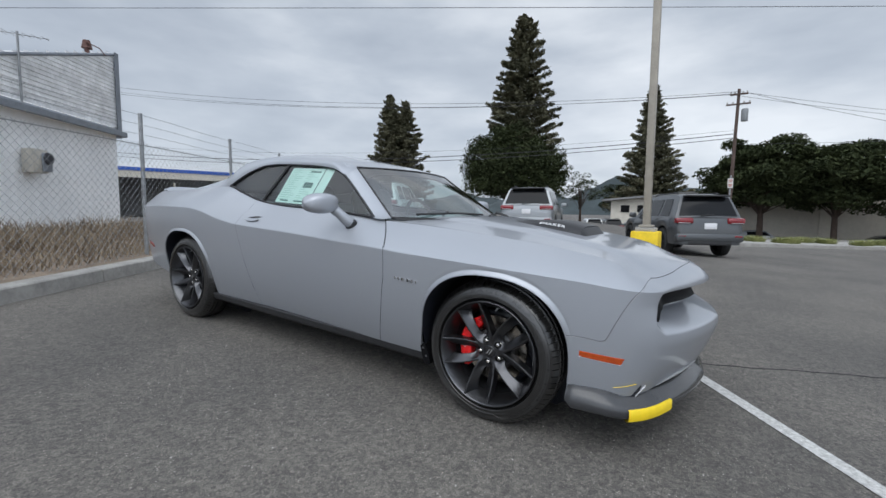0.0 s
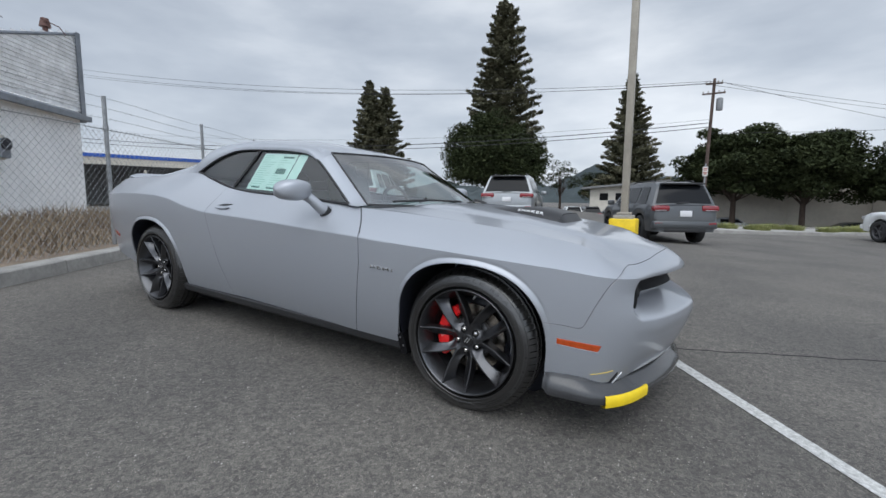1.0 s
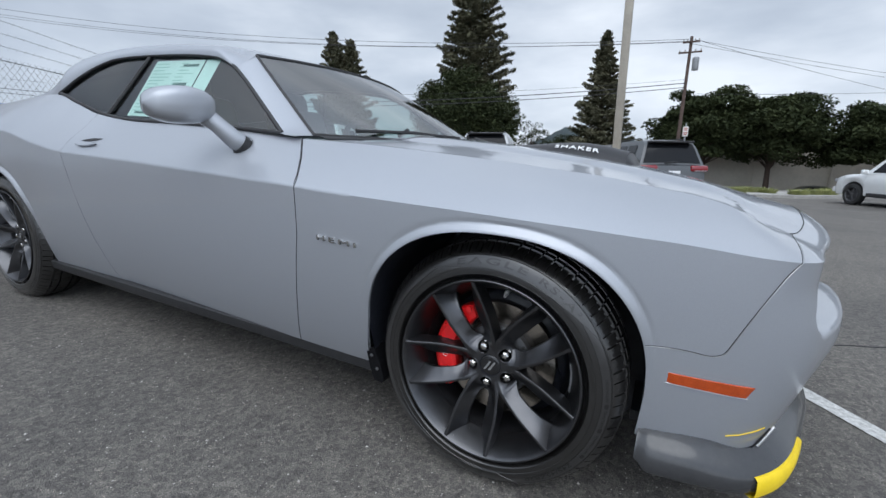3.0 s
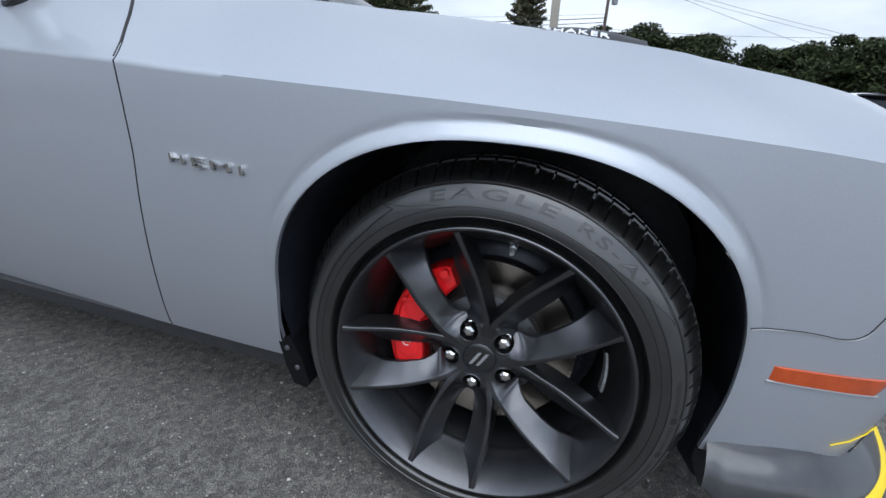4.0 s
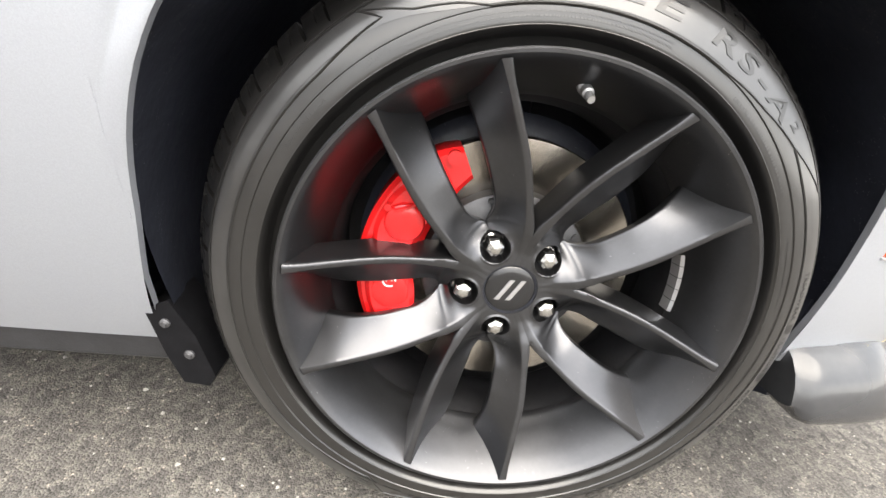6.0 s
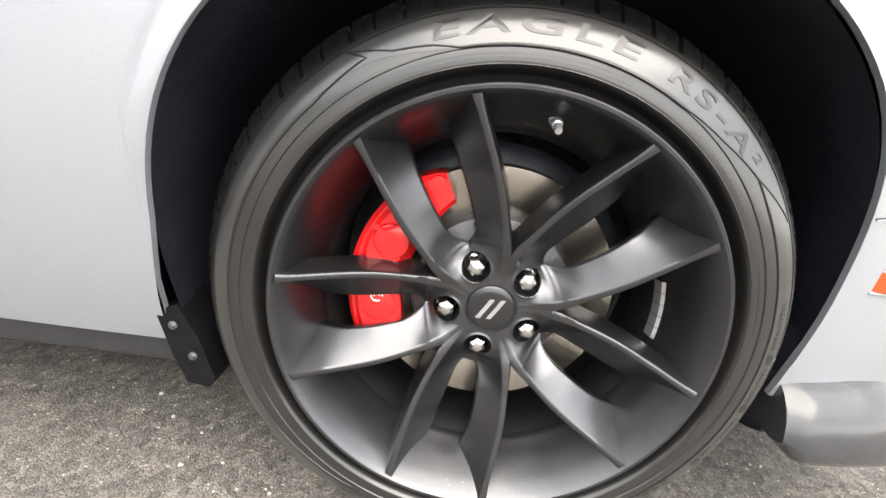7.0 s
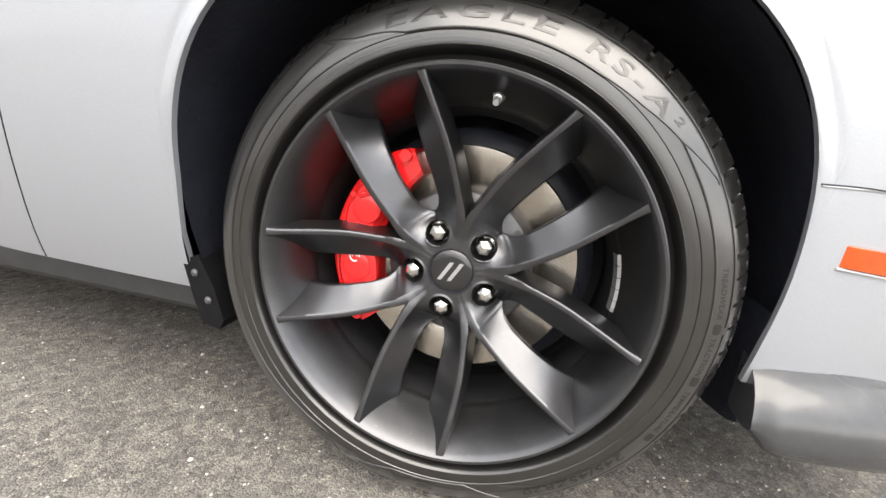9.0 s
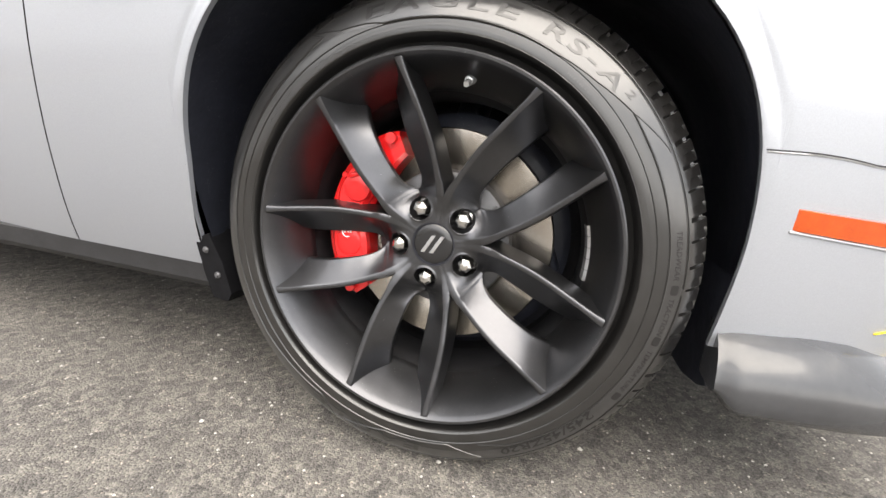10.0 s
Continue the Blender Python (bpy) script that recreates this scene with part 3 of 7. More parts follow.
def build_upper():
    rows = upper_rows()
    k = 24
    for rr, fl in ((rows, False), (mirror_y(rows), True)):
        bm = bmesh.new()
        grid(bm, rr[:k + 1], flip=fl)
        part("windscreen_pillar", bm, M_SILVER, car, smooth=45)
        bm = bmesh.new()
        grid(bm, rr[k + 1:], flip=fl)
        part("roof_panel", bm, M_SILVER, car, smooth=45, weld=True)
    # roof header down to the windscreen's top edge
    first, e = rows[k + 1], ws_edge(1.0)
    back = [p for p in first if p.y >= e.y - 0.004]
    front = []
    for p in back:
        bulge = max(1 - ((p.y - YC) / (e.y - YC)) ** 2, 0)
        front.append(Vector((e.x + bulge * 0.105, p.y, e.z + bulge * 0.012 + 0.003)))
    mids = [a.lerp(b, 0.5) + Vector((0, 0, 0.006)) for a, b in zip(front, back)]
    for rr, fl in (([front, mids, back], False), (mirror_y([front, mids, back]), True)):
        bm = bmesh.new()
        grid(bm, rr, flip=fl)
        part("roof_header", bm, M_SILVER, car, smooth=60)
    # windscreen
    bm = bmesh.new()
    g = []
    for i in range(25):
        t = i / 24
        e = ws_edge(t)
        row = []
        for j in range(41):
            w = abs(j / 20 - 1)
            y = lerp(e.y, 2 * YC - e.y, j / 40)
            bulge = 1 - w * w
            row.append((e.x + bulge * lerp(0.30, 0.105, t), y, e.z + bulge * lerp(0.0, 0.012, t) + 0.02 * math.sin(math.pi * t) * bulge))
        g.append(row)
    grid(bm, g, flip=True)
    ws = part("windscreen", bm, M_WINDSCREEN, car, "clear windscreen with sky reflections", smooth=60)
    for i, nm in ((0, "windscreen_seal"),):
        bm = bmesh.new()
        tube(bm, [Vector(p) + Vector((0, 0, 0.002)) for p in g[0]], 0.008, 6)
        tube(bm, [Vector(r[0]) for r in g], 0.007, 6)
        tube(bm, [Vector(r[-1]) for r in g], 0.006, 6)
        tube(bm, [Vector(p) for p in g[-1]], 0.007, 6)
        part(nm, bm, M_BLACKTRIM, ws)


build_upper()


def build_side_glass(fl):
    def side(p):
        return Vector((p.x, 2 * YC - p.y, p.z)) if fl else p

    xs = [lerp(-2.510, -0.875, k / 80) for k in range(81)]
    bm = bmesh.new()
    rows = []
    for x in xs:
        a, b = belt_z(x), win_top(x)
        rows.append([side(Vector((x, side_glass_y(lerp(a, b, j / 10), x) + 0.006, lerp(a, b, j / 10)))) for j in range(11)])
    cutk = 22
    grid(bm, rows[:cutk + 1], flip=fl)
    part("quarter_window", bm, M_GLASS, car, "dark tinted rear quarter glass", smooth=60)
    bm = bmesh.new()
    grid(bm, rows[cutk:], flip=fl)
    dg = part("door_window", bm, M_GLASS, car, "tinted frameless door glass", smooth=60)
    # black surround
    loop = [Vector((x, side_glass_y(belt_z(x), x), belt_z(x) + 0.004)) for x in xs] + [Vector((x, side_glass_y(win_top(x), x), win_top(x))) for x in reversed(xs)]
    bm = bmesh.new()
    tube(bm, [side(p + Vector((0, -0.004, 0))) for p in loop] + [side(loop[0] + Vector((0, -0.004, 0)))], 0.0085, 8)
    part("window_surround", bm, M_BLACKTRIM, car, "black rubber window surround", smooth=60)
    bm = bmesh.new()
    pillar = [(-2.065, 1.052), (-1.995, 1.20), (-1.93, 1.343)]
    tube(bm, [side(Vector((x, side_glass_y(z, x), z))) for x, z in pillar], 0.009, 6)
    part("window_divider", bm, M_BLACKTRIM, car)
    return dg


build_side_glass(False)
build_side_glass(True)

# price sheet behind the right door glass


def sheet_at(u, v, off=0.0):
    """u along the sheet, v up it."""
    x = lerp(-1.905, -1.435, u) + 0.055 * (v - 0.5)
    z = lerp(1.055, 1.318, v) - 0.012 * u
    return Vector((x, side_glass_y(z) + 0.012 - off, z))


def sheet_patch(name, u0, v0, u1, v1, m, off):
    bm = bmesh.new()
    grid(bm, [[sheet_at(lerp(u0, u1, i / 4), lerp(v0, v1, j / 4), off) for j in range(5)] for i in range(5)], flip=True)
    o = part(name, bm, m, car, smooth=0)
    return o


M_PRINT = mat("faded_print", (0.31, 0.47, 0.41), rough=0.8)
sheet_patch("price_sheet", 0, 0, 0.78, 1, M_PAPER, 0.0)
sheet_patch("price_sheet", 0.80, 0.1, 1.0, 1, M_PAPER, 0.0)
rng = random.Random(4)
for k in range(15):
    v = 0.94 - k * 0.060
    for u0, u1 in ((0.04, rng.uniform(0.2, 0.38)), (0.44, rng.uniform(0.52, 0.74))):
        sheet_patch("print_bar", u0, v - 0.007, u1, v + 0.007, M_PRINT, 0.0012)
sheet_patch("print_block", 0.47, 0.45, 0.68, 0.60, M_INK, 0.0012)
sheet_patch("print_bar", 0.10, 0.05, 0.30, 0.085, M_INK, 0.0012)
sheet_patch("print_bar", 0.45, 0.05, 0.66, 0.085, M_INK, 0.0012)
sheet_patch("print_bar", 0.48, 0.88, 0.72, 0.925, M_INK, 0.0012)


# cabin
def build_cabin():
    bm = bmesh.new()
    box(bm, -1.75, YC, 0.62, 2.4, 1.45, 0.05)
    part("cabin_floor", bm, M_INTERIOR, car)
    bm = bmesh.new()
    rows = []
    for i in range(9):
        x = lerp(-0.62, -1.12, i / 8)
        rows.append([(x - 0.0, lerp(0.20, 1.50, j / 10), 0.985 - 0.10 * (i / 8) ** 2 - (0.2 if i == 8 else 0)) for j in range(11)])
    grid(bm, rows, flip=True)
    part("dashboard", bm, M_INTERIOR, car, smooth=50)
    for y in (0.48, 1.22):
        bm = bmesh.new()
        box(bm, -1.62, y, 0.72, 0.5, 0.5, 0.16, 0.06, seg=3)
        box(bm, 0, 0, 0.26, 0.14, 0.48, 0.52, 0.06, pose(-1.84, y, 0.70, 0, -18, 0), 3)
        box(bm, 0, 0, 0.58, 0.10, 0.26, 0.15, 0.045, pose(-1.86, y, 0.68, 0, -16, 0), 3)
        part("front_seat", bm, M_INTERIOR, car, smooth=50)
    bm = bmesh.new()
    box(bm, -2.55, YC, 0.85, 0.5, 1.2, 0.4, 0.08, seg=3)
    part("rear_seat", bm, M_INTERIOR, car, smooth=50)
    bm = bmesh.new()
    ring = [Vector((-1.32 - 0.05 * math.sin(a), 1.14 + 0.180 * math.cos(a), 0.95 + 0.165 * math.sin(a))) for a in [2 * math.pi * k / 24 for k in range(25)]]
    tube(bm, ring, 0.016, 8)
    tube(bm, [ring[0], ring[12]], 0.014, 6)
    part("steering_wheel", bm, M_INTERIOR, car, smooth=50)
    for s in (0.13, 1.57):
        bm = bmesh.new()
        box(bm, -1.6, s, 0.80, 1.9, 0.05, 0.36, 0.02)
        part("door_lining", bm, M_INTERIOR, car)
    # the three low plates are unseen, added to darken the ground beneath
    for nm, dims in (("bulkhead", (-0.98, YC, 0.55, 0.05, 1.4, 0.7)), ("underbody", (-1.47, YC, 0.25, 2.0, 1.60, 0.08)), ("rear_underbody", (-3.60, YC, 0.42, 0.5, 1.3, 0.08)),
                     ("chin_light_block", (0.53, YC, 0.225, 0.30, 1.30, 0.03)), ("engine_light_block", (0.0, YC, 0.22, 0.95, 0.90, 0.03)), ("axle_light_block", (-2.95, YC, 0.23, 1.0, 0.90, 0.03))):
        bm = bmesh.new()
        box(bm, *dims)
        part(nm, bm, M_LINER, car)


build_cabin()


def sills():
    for fl in (False, True):
        def side(p):
            return Vector((p[0], 2 * YC - p[1], p[2])) if fl else Vector(p)
        bm = bmesh.new()
        rows = []
        for k in range(31):
            x = lerp(-2.60, -0.385, k / 30)
            rows.append([side(q) for q in ((x, 0.06, 0.285), (x, 0.004, 0.268), (x, 0.0, 0.262), (x, 0.006, 0.225), (x, 0.03, 0.205), (x, 0.20, 0.20))])
        grid(bm, rows, flip=fl)
        part("sill_skirt", bm, M_BLACKTRIM, car, "black plastic sill skirt", smooth=35)


sills()


# wheel houses
def wheel_house(h, fl):
    def side(p):
        return Vector((p[0], 2 * YC - p[1], p[2])) if fl else Vector(p)
    bm = bmesh.new()
    rows = []
    for k in range(49):
        a = lerp(-0.27, math.pi + 0.20, k / 48)
        ca, sa = math.cos(a), math.sin(a)
        r = 0.402 / (abs(ca) ** 2.35 + abs(sa) ** 2.35) ** (1 / 2.35) if 0 < a < math.pi else 0.402 / max(abs(ca), 0.5)
        zz = max(0.36 + 1.012 * r * sa, 0.275)
        y0 = skin(s_of_x(h + 1.012 * r * ca), max(zz, 0.31), False).y + 0.009
        row = []
        for j in range(15):
            y = lerp(y0, 0.40, j / 14)
            rr = r + 0.016 * sstep(0.0, 0.15, y - y0) + 0.004 * math.sin(j * 0.9 + 2.2 * math.sin(3 * a)) * sstep(0.0, 0.1, y - y0)
            row.append(side((h + rr * math.cos(a), y, 0.36 + rr * math.sin(a))))
        rows.append(row)
    grid(bm, rows, flip=fl)
    bm2 = [side((h + 0.43 * math.cos(a), 0.40, 0.36 + 0.43 * math.sin(a))) for a in [2 * math.pi * k / 24 for k in range(24)]]
    bm.faces.new([bm.verts.new(p) for p in bm2])
    return part("wheel_house_liner", bm, M_LINER, car, "black plastic wheel arch liner", smooth=60)


for h in ARCHES:
    for fl in (False, True):
        wheel_house(h, fl)


# ---- wheels: modelled round the hub, outer face towards -y ----
NUT0 = radians(188.4)


def tyre_mesh():
    prof = [(0.262, -0.020), (0.2690, -0.024), (0.2725, -0.0255), (0.2765, -0.0290), (0.2795, -0.0380), (0.2815, -0.0445), (0.2850, -0.0480), (0.2875, -0.0484), (0.2995, -0.0462), (0.3003, -0.0474),
            (0.3020, -0.0473), (0.3140, -0.0440), (0.3250, -0.0402), (0.3345, -0.0356), (0.3355, -0.0335), (0.3410, -0.0295)]
    shoulder = [(0.3475, -0.0225), (0.3540, -0.0130), (0.3595, -0.0035), (0.3645, 0.0055)]
    crown = [(0.3660, 0.0070), (0.3600, 0.0090), (0.3600, 0.0170), (0.3680, 0.0190), (0.3692, 0.0410), (0.3622, 0.0430), (0.3622, 0.0510), (0.3700, 0.0530), (0.3705, 0.0755)]
    half = prof + shoulder + crown
    back = [(r, 0.151 - y) for r, y in reversed(half[:-1])]
    full = half + back
    pitches, cols = 70, []
    for k in range(pitches):
        w = 2 * math.pi / pitches
        jit = 0.10 * math.sin(k * 2.4)
        for q, low in ((0.0, 0), (0.045, 0), (0.30, 2), (0.335, 2), (0.36, 0), (0.80 + jit, 0), (0.825 + jit, 1), (0.93 + jit * 0.5, 1), (0.955 + jit * 0.5, 0)):
            cols.append(((k + q) * w, low))
    rows = []
    for a, low in cols:
        row = []
        for i, (r, y) in enumerate(full):
            j = min(i, len(full) - 1 - i)
            rr = r
            if low == 1 and j >= 16:
                rr -= 0.0075 if j < 20 else 0.005
            if low == 2 and 17 <= j < 20:
                rr -= 0.0022
            row.append((rr * math.cos(a), y, rr * math.sin(a)))
        rows.append(row)
    bm = bmesh.new()
    grid(bm, rows, close_u=True, flip=False)
    return bm


def rim_mesh():
    prof = [(0.2665, -0.024), (0.2680, -0.0445), (0.2675, -0.0485), (0.2655, -0.0500), (0.2625, -0.0495), (0.2600, -0.0465), (0.2565, -0.0410), (0.2480, -0.0230), (0.2400, -0.0040),
            (0.2335, 0.0130), (0.2285, 0.0260), (0.2245, 0.0330), (0.2235, 0.0420)]
    bm = bmesh.new()
    lathe(bm, prof, 144, flip=False)
    return bm


def barrel_mesh():
    prof = [(0.2240, 0.036), (0.2190, 0.050), (0.2150, 0.075), (0.2170, 0.110), (0.2230, 0.118), (0.2200, 0.127), (0.2190, 0.150), (0.2300, 0.165), (0.2600, 0.175)]
    bm = bmesh.new()
    lathe(bm, prof, 96)
    return bm


def polar_curve(pairs):
    """An angle by radius, from (along, across) pairs off a spoke pair's axis."""
    return curve([math.hypot(a, w) for a, w in pairs], [math.atan2(w, a) for a, w in pairs])


def spoke_mesh(sgn):
    """Half of a spoke pair with its share of the hub's face; the pair's axis runs along +x through a nut well."""
    front = curve([0.033, 0.046, 0.060, 0.077, 0.12, 0.16, 0.21, 0.2585], [0.0040, 0.0036, 0.0006, -0.0050, -0.0145, -0.0240, -0.0355, -0.0472])
    fall = curve([0.033, 0.044, 0.0575, 0.07, 0.0853, 0.10, 0.12, 0.15, 0.18, 0.20, 0.23, 0.2585], [0.0, 0.0003, 0.008, 0.021, 0.037, 0.031, 0.0238, 0.0238, 0.0290, 0.0370, 0.0570, 0.0760])
    crest = polar_curve([(0.030, 0.0130), (0.042, 0.0225), (0.055, 0.0300), (0.067, 0.0355), (0.096, 0.0455), (0.142, 0.0553), (0.197, 0.0598), (0.252, 0.0605)])
    land = polar_curve([(0.0623, 0.0453), (0.068, 0.0478), (0.075, 0.0500), (0.096, 0.0538), (0.142, 0.0628), (0.197, 0.0668), (0.236, 0.0688), (0.254, 0.0712)])
    inner = curve([0.033, 0.0860, 0.0885, 0.0925, 0.105, 0.12, 0.16, 0.20, 0.2585], [0.0, 0.0, 0.004, 0.0085, 0.0160, 0.0190, 0.0228, 0.0245, 0.0255])
    radii = [0.0338 + 0.0011 * k for k in range(39)] + [lerp(0.0767, 0.092, k / 10) for k in range(11)] + [lerp(0.095, 0.2590, k / 30) for k in range(31)]
    rows = []
    for r in radii:
        f, dip, pc = front(r), fall(r), crest(r)
        po = land(r) if r > 0.077 else radians(36)
        pi = inner(r) / r
        wall, drop = 0.009 * sstep(0.086, 0.090, r), 0.046 * sstep(0.0762, 0.0830, r)
        k = drop / 0.046
        sec = [(pi, f + dip + wall), (pi, f + dip + wall * 0.3)]
        for i in range(23):
            u = i / 22
            sec.append((lerp(pi, pc, u), f + dip * (1 - u ** lerp(1.5, 1.12, sstep(0.085, 0.13, r))) + (0.0012 * k if i == 0 else 0.0)))
        sec += [(pc + 0.0009 / r, f - 0.0002), (lerp(pc, po, 0.5), f - 0.0003), (po - 0.0009 * k / r, f), (po, f + 0.0008 * k)]
        sec += [(po + 0.0012 * k / r, f + drop * 0.12), (po + 0.003 * k / r, f + drop * 0.5), (po + 0.0065 * k / r, f + drop)]
        row = []
        for a, y in sec:
            x, z = r * math.cos(a), r * math.sin(a)
            d = math.hypot(x - 0.0575, z)
            y = lerp(y, 0.040, sstep(0.0174, 0.0162, d))
            y -= 0.0013 * sstep(0.0212, 0.0190, d) * sstep(0.0174, 0.0182, d) * sstep(0.066, 0.050, r)
            row.append((x, y, z * sgn))
        rows.append(row)
    bm = bmesh.new()
    grid(bm, rows, flip=sgn > 0)
    return bm


def hub_mesh():
    """The round seat of the centre cap."""
    bm = bmesh.new()
    lathe(bm, [(0.0005, 0.0120), (0.0325, 0.0120), (0.0332, 0.0060), (0.0340, 0.0040)], 60)
    return bm


def nut_mesh():
    bm = bmesh.new()
    prof = [(0.0130, 0.034), (0.0130, 0.0170), (0.0105, 0.0150)]
    lathe(bm, prof, 20)
    hexr = 0.0122
    rows = []
    for k in range(6):
        a = math.pi * k / 3 + 0.3
        rows.append([(hexr * math.cos(a), 0.020, hexr * math.sin(a)), (hexr * math.cos(a), 0.0010, hexr * math.sin(a)), (hexr * 0.88 * math.cos(a), -0.0030, hexr * 0.88 * math.sin(a)),
                     (hexr * 0.55 * math.cos(a), -0.0062, hexr * 0.55 * math.sin(a)), (hexr * 0.2 * math.cos(a), -0.0074, hexr * 0.2 * math.sin(a)), (0.0004 * math.cos(a), -0.0076, 0.0004 * math.sin(a))])
    grid(bm, rows, close_u=True)
    return bm


def arc_band(bm, r0, r1, a0, a1, y0, y1, n=24, r_mod=None):
    rows = []
    for k in range(n + 1):
        a = radians(lerp(a0, a1, k / n))
        ra, rb = r0, r1
        if r_mod:
            ra, rb = r_mod(k / n, r0, r1)
        c, s = math.cos(a), math.sin(a)
        e = 0.006
        rows.append([(ra * c, y1, ra * s), (ra * c, y0 + e, ra * s), ((ra + e) * c, y0, (ra + e) * s), ((rb - e) * c, y0, (rb - e) * s), (rb * c, y0 + e, rb * s), (rb * c, y1, rb * s)])
    vs = grid(bm, rows, close_v=True)
    bm.faces.new(vs[0])
    bm.faces.new(list(reversed(vs[-1])))


def caliper_mesh():
    bm = bmesh.new()
    arc_band(bm, 0.118, 0.190, 115, 219, 0.024, 0.082, 52, lambda t, a, b: (a + 0.022 * abs(2 * t - 1) ** 2.2, b - 0.012 * abs(2 * t - 1) ** 5))
    arc_band(bm, 0.124, 0.182, 134, 168, 0.014, 0.03, 20, lambda t, a, b: (a + 0.012 * (2 * t - 1) ** 2, b - 0.010 * abs(2 * t - 1) ** 3))
    arc_band(bm, 0.118, 0.178, 172, 204, 0.012, 0.03, 20, lambda t, a, b: (a + 0.008 * (2 * t - 1) ** 2, b - 0.010 * abs(2 * t - 1) ** 3))
    for ang, r, rad in ((152, 0.152, 0.022), (187, 0.147, 0.022)):
        c, s = math.cos(radians(ang)), math.sin(radians(ang))
        rows = []
        for k in range(24):
            b = 2 * math.pi * k / 24
            rows.append([(r * c + q * rad * math.cos(b), y, r * s + q * rad * math.sin(b)) for q, y in ((1.15, 0.016), (1.0, 0.0105), (0.8, 0.0090), (0.4, 0.0084), (0.01, 0.0082))])
        grid(bm, rows, close_u=True)
    for ang in (119, 170, 214):
        c, s = math.cos(radians(ang)), math.sin(radians(ang))
        cyl(bm, (0.172 * c, 0.014, 0.172 * s), (0.172 * c, 0.05, 0.172 * s), 0.0085, segs=12)
    return bm


def bleed_pipe_mesh():
    """The bridge pipe and its nuts on the caliper's face."""
    bm = bmesh.new()
    pts = [Vector((r * math.cos(radians(a)), y, r * math.sin(radians(a)))) for r, a, y in ((0.178, 150, 0.012), (0.168, 149, 0.008), (0.158, 144, 0.009), (0.150, 138, 0.012), (0.160, 130, 0.018))]
    tube(bm, pts, 0.0026, 6)
    cyl(bm, pts[0] + Vector((0, 0.004, 0)), pts[0] - Vector((0, 0.004, 0)), 0.0045, segs=6)
    return bm


def disc_mesh():
    bm = bmesh.new()
    lathe(bm, [(0.106, 0.073), (0.113, 0.069), (0.1730, 0.069), (0.1745, 0.0705), (0.1745, 0.098), (0.10, 0.100)], 96)
    return bm


def hat_mesh():
    bm = bmesh.new()
    lathe(bm, [(0.040, 0.047), (0.100, 0.048), (0.108, 0.051), (0.111, 0.0715)], 64)
    for k in range(10):
        a = 2 * math.pi * k / 10
        cyl(bm, (0.101 * math.cos(a), 0.0455, 0.101 * math.sin(a)), (0.101 * math.cos(a), 0.055, 0.101 * math.sin(a)), 0.004, segs=8)
    return bm


def knuckle_mesh():
    bm = bmesh.new()
    lathe(bm, [(0.02, 0.106), (0.185, 0.111), (0.200, 0.122), (0.14, 0.16), (0.03, 0.20)], 48)
    cyl(bm, (-0.02, 0.10, 0.05), (0.02, 0.26, 0.34), 0.028, segs=12)
    cyl(bm, (0.13, 0.085, 0.06), (0.17, 0.11, -0.04), 0.02, segs=10)
    return bm


W = {}


